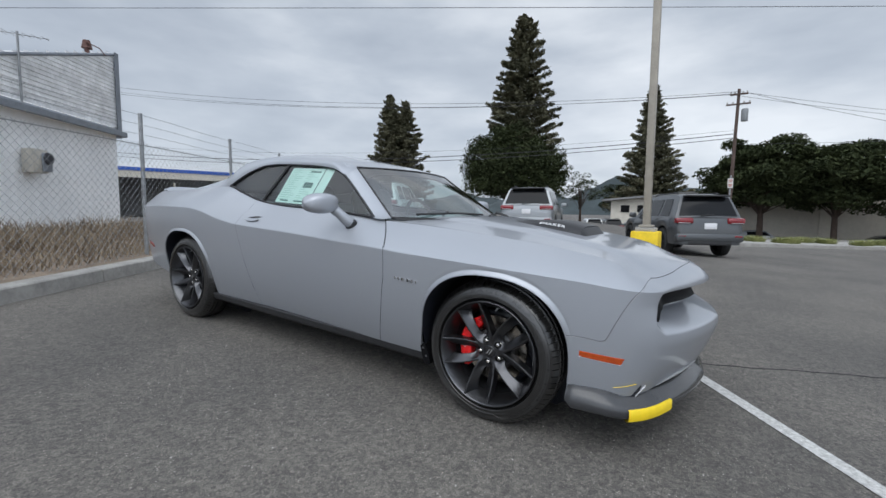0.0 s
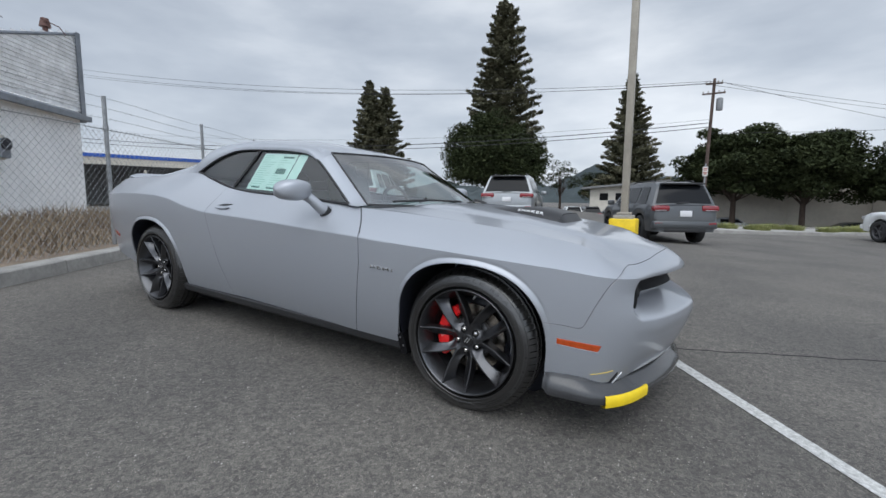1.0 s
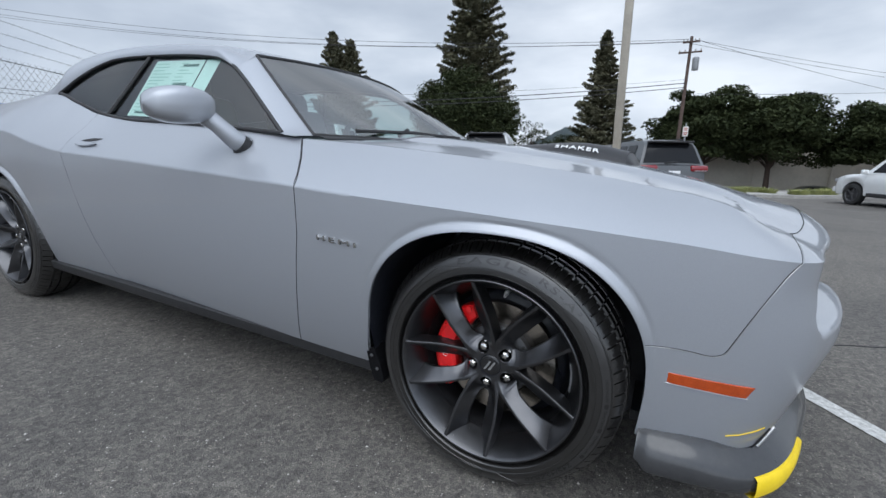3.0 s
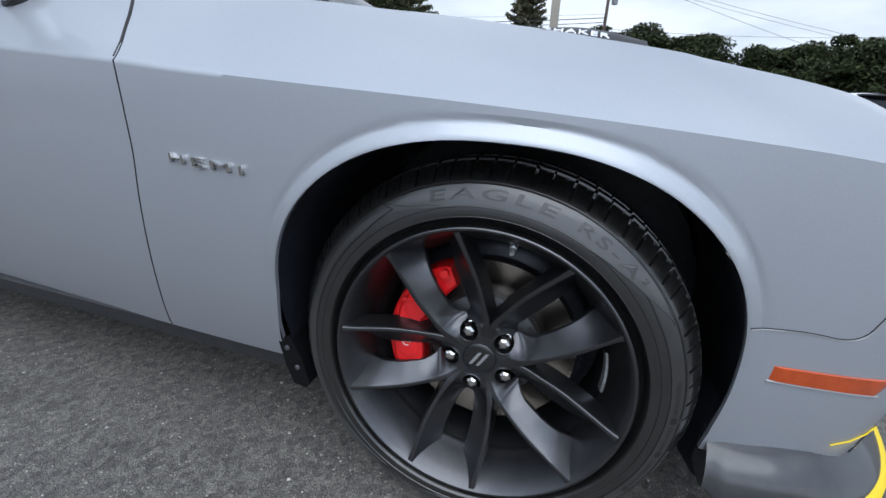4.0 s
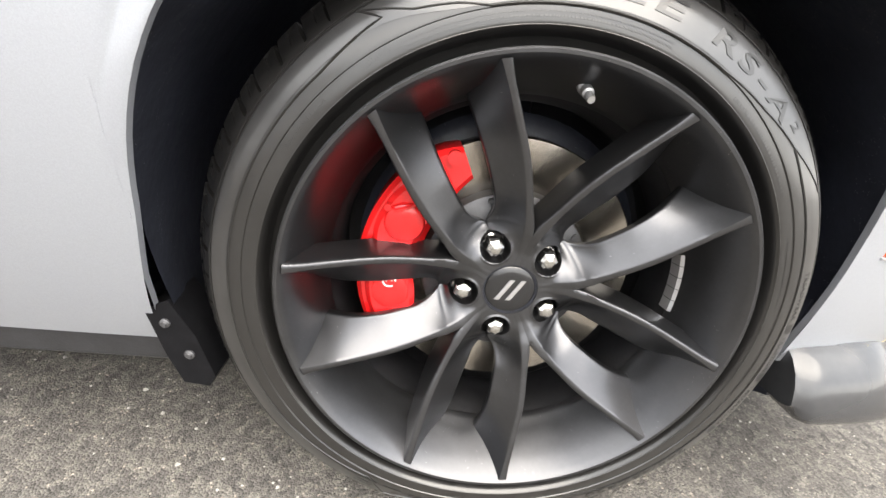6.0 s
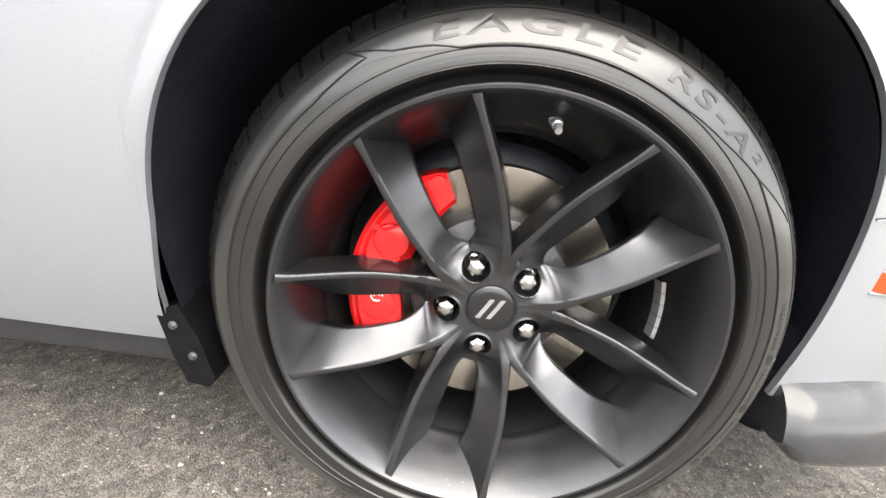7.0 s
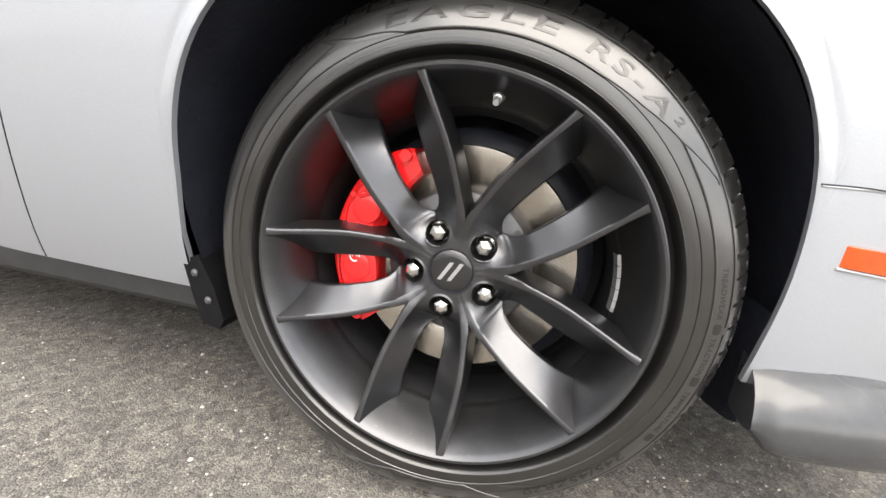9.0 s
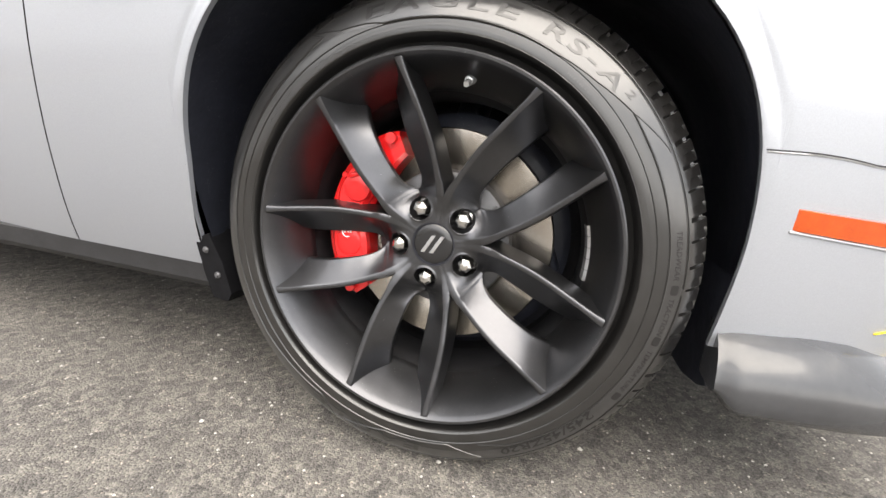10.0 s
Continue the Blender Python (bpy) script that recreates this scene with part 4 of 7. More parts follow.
def build_wheel(h, left):
    m = pose(h, 2 * YC if left else 0, 0.36, 0, 0, 180 if left else 0)
    if "rim" not in W:
        wheel = part("wheel", rim_mesh(), M_WHEEL, car, "satin dark grey ten-spoke alloy wheel", smooth=32)
        W["rim"] = wheel
        wheel.matrix_basis = m
    else:
        wheel = share("wheel", W["rim"], car, m)
        wheel["label"] = "satin dark grey ten-spoke alloy wheel"

    def put(key, name, make, mt, at=Matrix(), label="", smooth=32):
        if key not in W:
            W[key] = part(name, make(), mt, wheel, label, smooth)
            W[key].matrix_basis = at
            return W[key]
        o = share(name, W[key], wheel, at)
        if label:
            o["label"] = label
        return o

    def turn(a):
        return Matrix.Rotation(-a, 4, "Y")

    put("tyre", "tyre", tyre_mesh, M_TYRE, label="black low-profile tyre with raised lettering", smooth=28)
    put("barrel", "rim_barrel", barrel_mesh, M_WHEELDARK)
    for k in range(5):
        a = NUT0 + 2 * math.pi * k / 5
        put("spoke_a", "spoke", lambda: spoke_mesh(1), M_WHEEL, turn(a), smooth=40)
        put("spoke_b", "spoke", lambda: spoke_mesh(-1), M_WHEEL, turn(a), smooth=40)
        put("nut", "lug_nut", nut_mesh, M_CHROME, Matrix.Translation((0.0575 * math.cos(a), 0.0090, 0.0575 * math.sin(a))) @ turn(a), "polished chrome lug nut", smooth=20)
    put("hub", "hub_face", hub_mesh, M_WHEEL, turn(NUT0), smooth=35)

    def cap():
        bm = bmesh.new()
        lathe(bm, [(0.0005, -0.0022), (0.020, -0.0020), (0.0288, -0.0012), (0.0305, 0.0004), (0.0310, 0.006)], 48)
        return bm

    def ring_gap():
        bm = bmesh.new()
        lathe(bm, [(0.0312, 0.0040), (0.0314, 0.0026), (0.0326, 0.0024), (0.0336, 0.0028), (0.0338, 0.006)], 48)
        return bm

    put("cap", "centre_cap", cap, M_BLACKCAP, Matrix.Translation((0, 0.0050, 0)), label="black centre cap", smooth=40)
    put("capring", "cap_ring", ring_gap, M_LINER, Matrix.Translation((0, 0.0030, 0)))
    for k, x in enumerate((-0.0085, 0.0055)):
        def bar():
            bm = bmesh.new()
            prism(bm, [(-0.0095, -0.0135), (-0.0035, -0.0135), (0.0125, 0.0135), (0.0065, 0.0135)], -0.0034, -0.001)
            return bm
        put("bar", "cap_stripe", bar, M_BADGE, Matrix.Translation((x - 0.0005, 0.0050, 0)), smooth=0)

    def valve():
        bm = bmesh.new()
        lathe(bm, [(0.0001, -0.012), (0.0026, -0.012), (0.0030, -0.0105), (0.0030, -0.004), (0.0042, -0.003), (0.0042, 0.004), (0.0056, 0.0055), (0.0056, 0.010), (0.0036, 0.012), (0.0036, 0.03)], 14)
        return bm

    va = radians(81)
    put("valve", "tyre_valve", valve, M_BADGE, Matrix.Translation((0.236 * math.cos(va), -0.012, 0.236 * math.sin(va))) @ Matrix.Rotation(radians(24), 4, "X") @ Matrix.Scale(1.45, 4), smooth=30)
    put("weight", "balance_weight", lambda: weight_mesh(), M_BADGE)
    put("disc", "brake_disc", disc_mesh, M_STEEL, label="bare steel brake disc")
    put("hat", "disc_hat", hat_mesh, M_HAT)
    if h == 0:
        put("caliper", "brake_caliper", caliper_mesh, M_RED, label="glossy red brake caliper", smooth=40)
    put("knuckle", "knuckle", knuckle_mesh, M_LINER, smooth=50)

    def mark():
        bm = bmesh.new()
        pts = [Vector((0.0075 * math.cos(a), 0, 0.0075 * math.sin(a))) for a in [2 * math.pi * k / 20 for k in range(18)]]
        tube(bm, pts, 0.0011, 6)
        tube(bm, [p * 0.45 for p in pts[:12]], 0.0010, 6)
        return bm

    ca = radians(181)
    if h == 0:
        put("mark", "caliper_emblem", mark, M_WHITEMARK, Matrix.Translation((0.1475 * math.cos(ca), 0.0078, 0.1475 * math.sin(ca))))
        put("pipe", "bridge_pipe", bleed_pipe_mesh, M_RED)
    if h == 0:
        put("dot", "caliper_emblem_dot", lambda: ring_dot(), M_WHITEMARK, Matrix.Translation((0.146 * math.cos(radians(165)), 0.0130, 0.146 * math.sin(radians(165)))))
    if not left:
        for key, text, size, r, a0, span, deep in (("t1", "EAGLE", 0.0235, 0.3128, 109.5, 37.0, 0.0014), ("t2", "RS-A", 0.0235, 0.3128, 66.5, 21.0, 0.0014), ("t2b", "2", 0.0120, 0.3210, 44.3, 2.0, 0.0013),
                                                   ("t3", "TREADWEAR", 0.0094, 0.3225, 13, 11.0, 0.0010), ("t4", "TRACTION", 0.0094, 0.3225, -2, 9.0, 0.0010), ("t5", "TEMPERATURE", 0.0094, 0.3225, -15, 12.0, 0.0010),
                                                   ("t6", "245/45ZR20", 0.0175, 0.3165, -36, 27.0, 0.0012), ("t7", "SAFETY WARNING", 0.0072, 0.2915, 127, 13.0, 0.0004),
                                                   ("t8", "EAGLE", 0.0225, 0.3128, -86, 36.0, 0.0014), ("t9", "MADE IN U.S.A.", 0.0056, 0.2915, 148, 12.0, 0.0004)):
            def make(text=text, size=size, r=r, a0=a0, span=span, deep=deep):
                bm = lettering(text, size, deep, (r, radians(a0)), 1.25 if len(text) < 6 else 1.05, radians(span) * r)
                for v in bm.verts:
                    v.co.y += sidewall_y(math.hypot(v.co.x, v.co.z)) + deep * 0.35
                return bm
            put(key, "tyre_lettering", make, M_TYREGRADE if key in ("t3", "t4", "t5", "t6") else M_TYRETEXT, smooth=0)
        put("band", "grading_band", grading_band, M_TYREBAND, label="smooth tyre sidewall band, paler grey in place of reflected sky", smooth=50)
        for a in (-0.2, -12.6, -29.0):
            put("box", "grade_box", grade_box, M_TYREGRADE, turn(radians(a)), smooth=0)
        tagged(put("fine", "fine_print", fine_print, M_TYRETEXT, smooth=0), kind="stuff")
        put("rings", "sidewall_ribs", sidewall_ribs, M_TYRETEXT, smooth=40)
    return wheel


def sidewall_y(rr):
    return float(np.interp(rr, [0.2815, 0.2850, 0.2875, 0.2995, 0.3003, 0.3020, 0.3140, 0.3250, 0.3345, 0.3355, 0.3410], [-0.0445, -0.0480, -0.0484, -0.0462, -0.0474, -0.0473, -0.0440, -0.0402, -0.0356, -0.0335, -0.0295]))


def fine_print():
    """Two lines of unreadable small print and the boxes between the gradings."""
    bm = bmesh.new()
    rg = random.Random(7)

    def dash(r, a, w, h):
        pts = []
        for aa in (a, a - w):
            for rr in (r, r + h):
                pts.append(Vector((rr * math.cos(radians(aa)), sidewall_y(rr) - 0.0005, rr * math.sin(radians(aa)))))
        bm.faces.new([bm.verts.new(p) for p in (pts[0], pts[1], pts[3], pts[2])])

    for r in (0.2905, 0.2945):
        a = 119.0
        while a > 72:
            w = rg.uniform(0.25, 0.6)
            dash(r, a, w, 0.0017)
            a -= w + rg.uniform(0.12, 0.35)
    a = 56.0
    while a > 33:
        w = rg.uniform(0.25, 0.5)
        dash(0.290, a, w, 0.003)
        a -= w + rg.uniform(0.15, 0.6)
    a = 22.0
    while a > 6:
        w = rg.uniform(0.25, 0.5)
        dash(0.292, a, w, 0.003)
        a -= w + rg.uniform(0.15, 0.6)
    return bm


def grade_box():
    """A sunk dark box round one grading mark."""
    bm = bmesh.new()
    ring = []
    for k in range(16):
        q = 2 * math.pi * k / 16
        r = 0.3262 + 0.0048 * math.copysign(abs(math.sin(q)) ** 0.5, math.sin(q))
        a = radians(1.15) * math.copysign(abs(math.cos(q)) ** 0.5, math.cos(q))
        ring.append(bm.verts.new((r * math.cos(a), sidewall_y(r) - 0.0009, r * math.sin(a))))
    bm.faces.new(ring)
    return bm


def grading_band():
    """Sidewall band that carries the gradings; paler colour stands in for reflected sky."""
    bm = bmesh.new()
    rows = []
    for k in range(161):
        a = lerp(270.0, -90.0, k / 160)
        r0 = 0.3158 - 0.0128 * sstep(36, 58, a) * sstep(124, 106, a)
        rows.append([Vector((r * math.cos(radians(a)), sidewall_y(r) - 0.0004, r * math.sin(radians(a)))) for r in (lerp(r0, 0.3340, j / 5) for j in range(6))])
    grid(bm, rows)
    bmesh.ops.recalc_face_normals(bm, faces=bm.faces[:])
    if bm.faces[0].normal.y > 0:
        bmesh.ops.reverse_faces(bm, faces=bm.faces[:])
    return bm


def sidewall_ribs():
    """Thin raised lines that frame the large lettering."""
    bm = bmesh.new()

    def run(path, rad=0.0011):
        pts = []
        for (r0, a0), (r1, a1) in zip(path, path[1:]):
            n = max(2, int(abs(a1 - a0) / 1.5) + 1)
            for k in range(n):
                t = k / n
                r, a = lerp(r0, r1, t), radians(lerp(a0, a1, t))
                pts.append(Vector((r * math.cos(a), sidewall_y(r) - 0.0003, r * math.sin(a))))
        tube(bm, pts, rad, 5)

    run([(0.3345, 124), (0.3150, 116), (0.3085, 109), (0.3015, 104), (0.3010, 92), (0.3010, 61), (0.3060, 50), (0.3160, 40), (0.3330, 30), (0.3335, 28)])
    run([(0.3160, 40), (0.3140, 33), (0.3150, 5), (0.3150, -25), (0.3120, -60), (0.3060, -66), (0.3020, -70)])
    run([(0.3345, 124), (0.3200, 121), (0.3120, 134), (0.3140, 180), (0.3160, 215), (0.3080, 240), (0.3330, 246), (0.3050, 262), (0.3030, 282), (0.3340, 292)])
    run([(0.3375, 0), (0.3375, 90), (0.3375, 180), (0.3375, 270), (0.3375, 360)], 0.0008)
    run([(0.2845, 0), (0.2845, 120), (0.2845, 240), (0.2845, 360)], 0.0006)
    for k in range(11):
        a = 116 - k * 7.6
        run([(0.336, a), (0.330, a - 0.4)], 0.0006)
    return bm


def ring_dot():
    bm = bmesh.new()
    tube(bm, [Vector((0.0032 * math.cos(a), 0, 0.0032 * math.sin(a))) for a in [2 * math.pi * k / 12 for k in range(13)]], 0.0010, 6)
    return bm


def weight_mesh():
    bm = bmesh.new()
    for k in range(5):
        a0 = 14 - k * 4.2
        rows = []
        for q in range(3):
            a = radians(a0 - q * 2.0)
            rows.append([(0.2285 * math.cos(a), 0.028, 0.2285 * math.sin(a)), (0.2225 * math.cos(a), 0.031, 0.2225 * math.sin(a)), (0.2195 * math.cos(a), 0.046, 0.2195 * math.sin(a)), (0.2255 * math.cos(a), 0.046, 0.2255 * math.sin(a))])
        grid(bm, rows, close_v=True)
    return bm


M_BLACKCAP = mat("gloss_black_cap", (0.012, 0.012, 0.013), rough=0.25, coat=0.4, vary=0.1, scale=40)
for h in HUBS:
    for left in (False, True):
        build_wheel(h, left)


# ---- small body parts ----
def on_side(x, z, off=0.0):
    p = skin(s_of_x(x), z)
    n = out_normal(s_of_x(x))
    return Vector((p.x - n.x * off, p.y - n.y * off, p.z))


def strip(name, pts, rad, mt, parent=car, segs=6, label=""):
    bm = bmesh.new()
    tube(bm, pts, rad, segs)
    return part(name, bm, mt, parent, label, smooth=60)


def dense(pts, n=10):
    out = []
    for a, b in zip(pts, pts[1:]):
        out += [tuple(lerp(p, q, k / n) for p, q in zip(a, b)) for k in range(n)]
    return out + [pts[-1]]


def rounded(pts, rounds=3):
    for _ in range(rounds):
        nxt = [pts[0]]
        for a, b in zip(pts, pts[1:]):
            nxt += [tuple(lerp(p, q, 0.25) for p, q in zip(a, b)), tuple(lerp(p, q, 0.75) for p, q in zip(a, b))]
        pts = nxt + [pts[-1]]
    return pts


cut = rounded([(0.392, 0.534), (0.470, 0.535), (0.551, 0.521), (0.571, 0.575), (0.612, 0.672), (0.656, 0.752), (0.705, 0.779), (0.750, 0.793), (0.786, 0.7975)], 3)
strip("bumper_seam", [on_side(x, z, 0.0002) for x, z in cut], 0.0009, M_SEAM)
# silver strip built in place of the highlight along the seam
strip("seam_edge", [on_side(x + 0.0014, z - 0.0020, 0.0006) for x, z in cut[:-14]], 0.0010, M_BADGE)
strip("door_gap", [on_side(-0.70, z, -0.004) for z in np.linspace(0.27, 0.985, 30)], 0.0040, M_SEAM)
strip("hood_seam", [Vector((p.x, p.y, p.z + 0.0005)) for p in [r[-1] for r, s in zip(SIDE, STATIONS) if fx(s) > 0.782]], 0.0014, M_SEAM)


def marker(name, corners, mt, edge_mt, label):
    """A lens set on the flank: corners (x, z) in order."""
    bm = bmesh.new()
    (x0, z0), (x1, z1), (x2, z2), (x3, z3) = corners
    rows = []
    for i in range(13):
        u = i / 12
        rows.append([on_side(lerp(lerp(x0, x1, u), lerp(x3, x2, u), v), lerp(lerp(z0, z1, u), lerp(z3, z2, u), v), 0.0035 if 0 < u < 1 and 0 < v < 1 else -0.001) for v in (0, 0.06, 0.5, 0.94, 1)])
    grid(bm, rows, flip=False)
    o = part(name, bm, mt, car, label, smooth=30)
    strip("lens_edge", [on_side(lerp(x3, x2, k / 10), lerp(z3, z2, k / 10) - 0.001, 0.001) for k in range(11)], 0.0018, edge_mt, o)
    return o


marker("side_marker", [(0.448, 0.471), (0.643, 0.457), (0.628, 0.425), (0.449, 0.443)], M_ORANGE, M_BADGE, "orange side marker reflector")
marker("rear_side_marker", [(-3.74, 0.615), (-3.60, 0.585), (-3.61, 0.555), (-3.75, 0.585)], M_REDREF, M_BADGE, "dark red rear side marker")


def splitter():
    """Black chin lip round the front corner to the other side."""
    plan = rounded([(0.402, -0.026), (0.45, -0.028), (0.55, -0.016), (0.665, 0.035), (0.76, 0.16), (0.83, 0.38), (0.895, 0.62), (0.915, 0.85)], 3)
    plan = plan + [(x, 2 * YC - y) for x, y in reversed(plan[:-1])]
    n = len(plan)
    rows = []
    for i, (x, y) in enumerate(plan):
        a, b = plan[max(i - 1, 0)], plan[min(i + 1, n - 1)]
        t = Vector((b[0] - a[0], b[1] - a[1])).normalized()
        nn = Vector((-t.y, t.x))
        ledge = [(0.14, 0.306), (0.085, 0.292), (0.050, 0.268), (0.026, 0.250), (0.010, 0.238), (0.003, 0.231), (0.0, 0.222), (0.0, 0.202), (0.004, 0.191), (0.020, 0.185), (0.14, 0.184)]
        bulb = [(0.075, 0.304), (0.044, 0.297), (0.027, 0.286), (0.014, 0.271), (0.006, 0.255), (0.002, 0.240), (0.0, 0.226), (0.0015, 0.212), (0.007, 0.202), (0.020, 0.196), (0.14, 0.194)]
        w = sstep(0.72, 0.50, x)  # a ledge at the front, a rounded bulb towards the wheel
        tuck = 1 - sstep(0.0, 0.042, min(x, 2.0) - 0.402)
        row = []
        for (d0, z0), (d1, z1) in zip(ledge, bulb):
            d, z = lerp(d0, d1, w), lerp(z0, z1, w)
            row.append((x + nn.x * (d + 0.008 * tuck**2), y + nn.y * (d + 0.008 * tuck**2), z + tuck**2 * 0.024 * sstep(0.240, 0.194, z)))
        rows.append(row)
    bm = bmesh.new()
    vs = grid(bm, rows, flip=True)
    for r in (vs[0], list(reversed(vs[-1]))):
        try:
            bm.faces.new(r)
        except ValueError:
            pass
    part("front_splitter", bm, M_LIP, car, "satin black chin splitter", smooth=40)
    # black flaps that close the wheel houses behind the splitter's ends
    for side in (1, -1):
        bm = bmesh.new()
        edge = [(0.024, 0.212), (0.05, 0.199), (0.13, 0.178), (0.30, 0.165)]
        rows = [[(x, y if side > 0 else 2 * YC - y, z) for y, z in ((yy, zz) for yy in (q[0],) for zz in (q[1], lerp(q[1], 0.37, 0.5), 0.37))] for x in (0.4055, 0.4105) for q in (edge if x < 0.408 else edge[::-1])]
        grid(bm, rows, close_u=True)
        bmesh.ops.recalc_face_normals(bm, faces=bm.faces[:])
        part("air_flap", bm, M_LINER, car, smooth=20)
    # yellow shipping guard over the corner
    k0 = min(range(n), key=lambda i: math.hypot(plan[i][0] - 0.672, plan[i][1] - 0.040))
    k1 = min(range(n), key=lambda i: math.hypot(plan[i][0] - 0.805, plan[i][1] - 0.31))
    rows = []
    for i in range(k0, k1 + 1):
        a, b = plan[i - 1], plan[i + 1]
        t = Vector((b[0] - a[0], b[1] - a[1])).normalized()
        nn = Vector((-t.y, t.x))
        x, y = plan[i]
        sec = [(0.030, 0.236), (0.0015, 0.235), (-0.005, 0.228), (-0.007, 0.200), (-0.004, 0.184), (0.006, 0.178), (0.045, 0.177)]
        rows.append([(x + nn.x * d, y + nn.y * d, z) for d, z in sec])
    bm = bmesh.new()
    vs = grid(bm, rows, flip=True)
    part("splitter_guard", bm, M_YELLOWGUARD, car, "yellow plastic splitter guard", smooth=40)


splitter()
# yellow strip modelled on the bumper as the guard's reflection
strip("guard_tab", [on_side(x, z, 0.002) for x, z in ((0.606, 0.315), (0.64, 0.321), (0.675, 0.329), (0.700, 0.336))], 0.0013, M_YELLOWGUARD)


def lower_vents():
    """Fog lamp slots low in the bumper."""
    for fl in (False, True):
        bm = bmesh.new()
        rows = []
        for i in range(9):
            x, z = lerp(0.690, 0.722, i / 8), lerp(0.272, 0.326, i / 8)
            w = 0.016 * math.sin(math.pi * (0.12 + 0.76 * i / 8))
            rows.append([on_side(x + w * q, z - 0.4 * w * q, o) for q, o in ((0, 0.001), (0.35, 0.003), (0.7, 0.003), (1, 0.001))])
        if fl:
            rows = mirror_y(rows)
        grid(bm, rows)
        o = part("fog_lamp_slot", bm, M_LINER, car)
        # bright strip drawn for the highlight on the slot's edge
        pts = [on_side(lerp(0.712, 0.745, k / 8), lerp(0.270, 0.318, k / 8), 0.002) for k in range(9)]
        if fl:
            pts = mirror_y([pts])[0]
        strip("slot_trim", pts, 0.0034, M_BADGE, o)
        # silver crescent added as the sky's reflection on the bumper's lower edge
        pts = [on_side(lerp(0.800, 0.935, k / 12), lerp(0.292, 0.326, (k / 12) ** 1.3), 0.004) for k in range(13)]
        if fl:
            pts = mirror_y([pts])[0]
        strip("chin_trim", pts, [0.0015 + 0.0055 * math.sin(math.pi * k / 12) for k in range(13)], M_BADGE)


lower_vents()


def grille_bars():
    """A thin bright edge within the nose opening."""
    pts = [skin(lerp(S_GRILLE + 0.05, L_OUT, k / 30), 0.700) + Vector((0.010, -0.010, 0)) for k in range(31)]
    strip("grille_bar", pts + mirror_y([pts])[0][::-1], 0.0028, M_BADGE)


grille_bars()


def door_mirror(fl):
    def side(p):
        return Vector((p[0], 2 * YC - p[1], p[2])) if fl else Vector(p)
    bm = bmesh.new()
    rows = []
    for i in range(17):
        u = i / 16
        a = u * math.pi
        yy = lerp(-0.262, -0.045, u)
        k = max(math.sin(a), 0.001) ** 0.38
        row = []
        for j in range(24):
            b = 2 * math.pi * j / 24
            cx = math.copysign(abs(math.cos(b)) ** 0.6, math.cos(b))
            sz = math.copysign(abs(math.sin(b)) ** 0.65, math.sin(b))
            row.append(side((-1.108 + 0.075 * k * cx + 0.03 * (u - 0.5), yy, 1.068 + 0.010 * (u - 0.5) + 0.062 * k * sz)))
        rows.append(row)
    vs = grid(bm, rows, close_v=True, flip=fl)
    bm.faces.new(vs[0] if fl else list(reversed(vs[0])))
    bm.faces.new(list(reversed(vs[-1])) if fl else vs[-1])
    o = part("door_mirror", bm, M_SILVER, car, "silver door mirror on a stalk", smooth=60)
    bm = bmesh.new()
    tube(bm, [side(p) for p in ((-1.105, -0.09, 1.055), (-1.06, -0.055, 1.015), (-1.015, -0.018, 0.962), (-1.005, 0.02, 0.945))], [0.036, 0.030, 0.034, 0.036], 12)
    part("mirror_stalk", bm, M_SILVER, o, smooth=60)
    bm = bmesh.new()
    tube(bm, [side(p) for p in ((-1.010, -0.006, 0.951), (-1.004, 0.016, 0.938))], [0.0385, 0.0395], 14)
    part("mirror_gasket", bm, M_BLACKTRIM, o, smooth=60)


door_mirror(False)
door_mirror(True)


def door_handle(fl):
    def side(p):
        return Vector((p.x, 2 * YC - p.y, p.z)) if fl else p
    bm = bmesh.new()
    rows = []
    for i in range(13):
        x = lerp(-2.015, -1.900, i / 12)
        w = 0.011 * math.sin(math.pi * i / 12) ** 0.5 if 0 < i < 12 else 0.001
        zc = 0.912 + 0.006 * i / 12
        rows.append([side(on_side(x, zc + w * q, o)) for q, o in ((-1, 0.001), (-0.6, 0.014), (0.2, 0.018), (0.8, 0.014), (1, 0.004))])
    grid(bm, rows, flip=fl)
    o = part("door_handle", bm, M_SILVER, car, smooth=50)
    # flat dark patch on the door skin, painted as the shade of the recess
    bm = bmesh.new()
    rows = []
    for i in range(13):
        x = lerp(-2.020, -1.890, i / 12)
        w = 0.017 * math.sin(math.pi * i / 12) ** 0.8 if 0 < i < 12 else 0.001
        rows.append([side(on_side(x, 0.929 + 0.012 * i / 12 + w * q, 0.002)) for q in (-0.4, 0.4)])
    grid(bm, rows, flip=fl)
    part("handle_recess_shade", bm, M_SEAM, o)


door_handle(False)
door_handle(True)


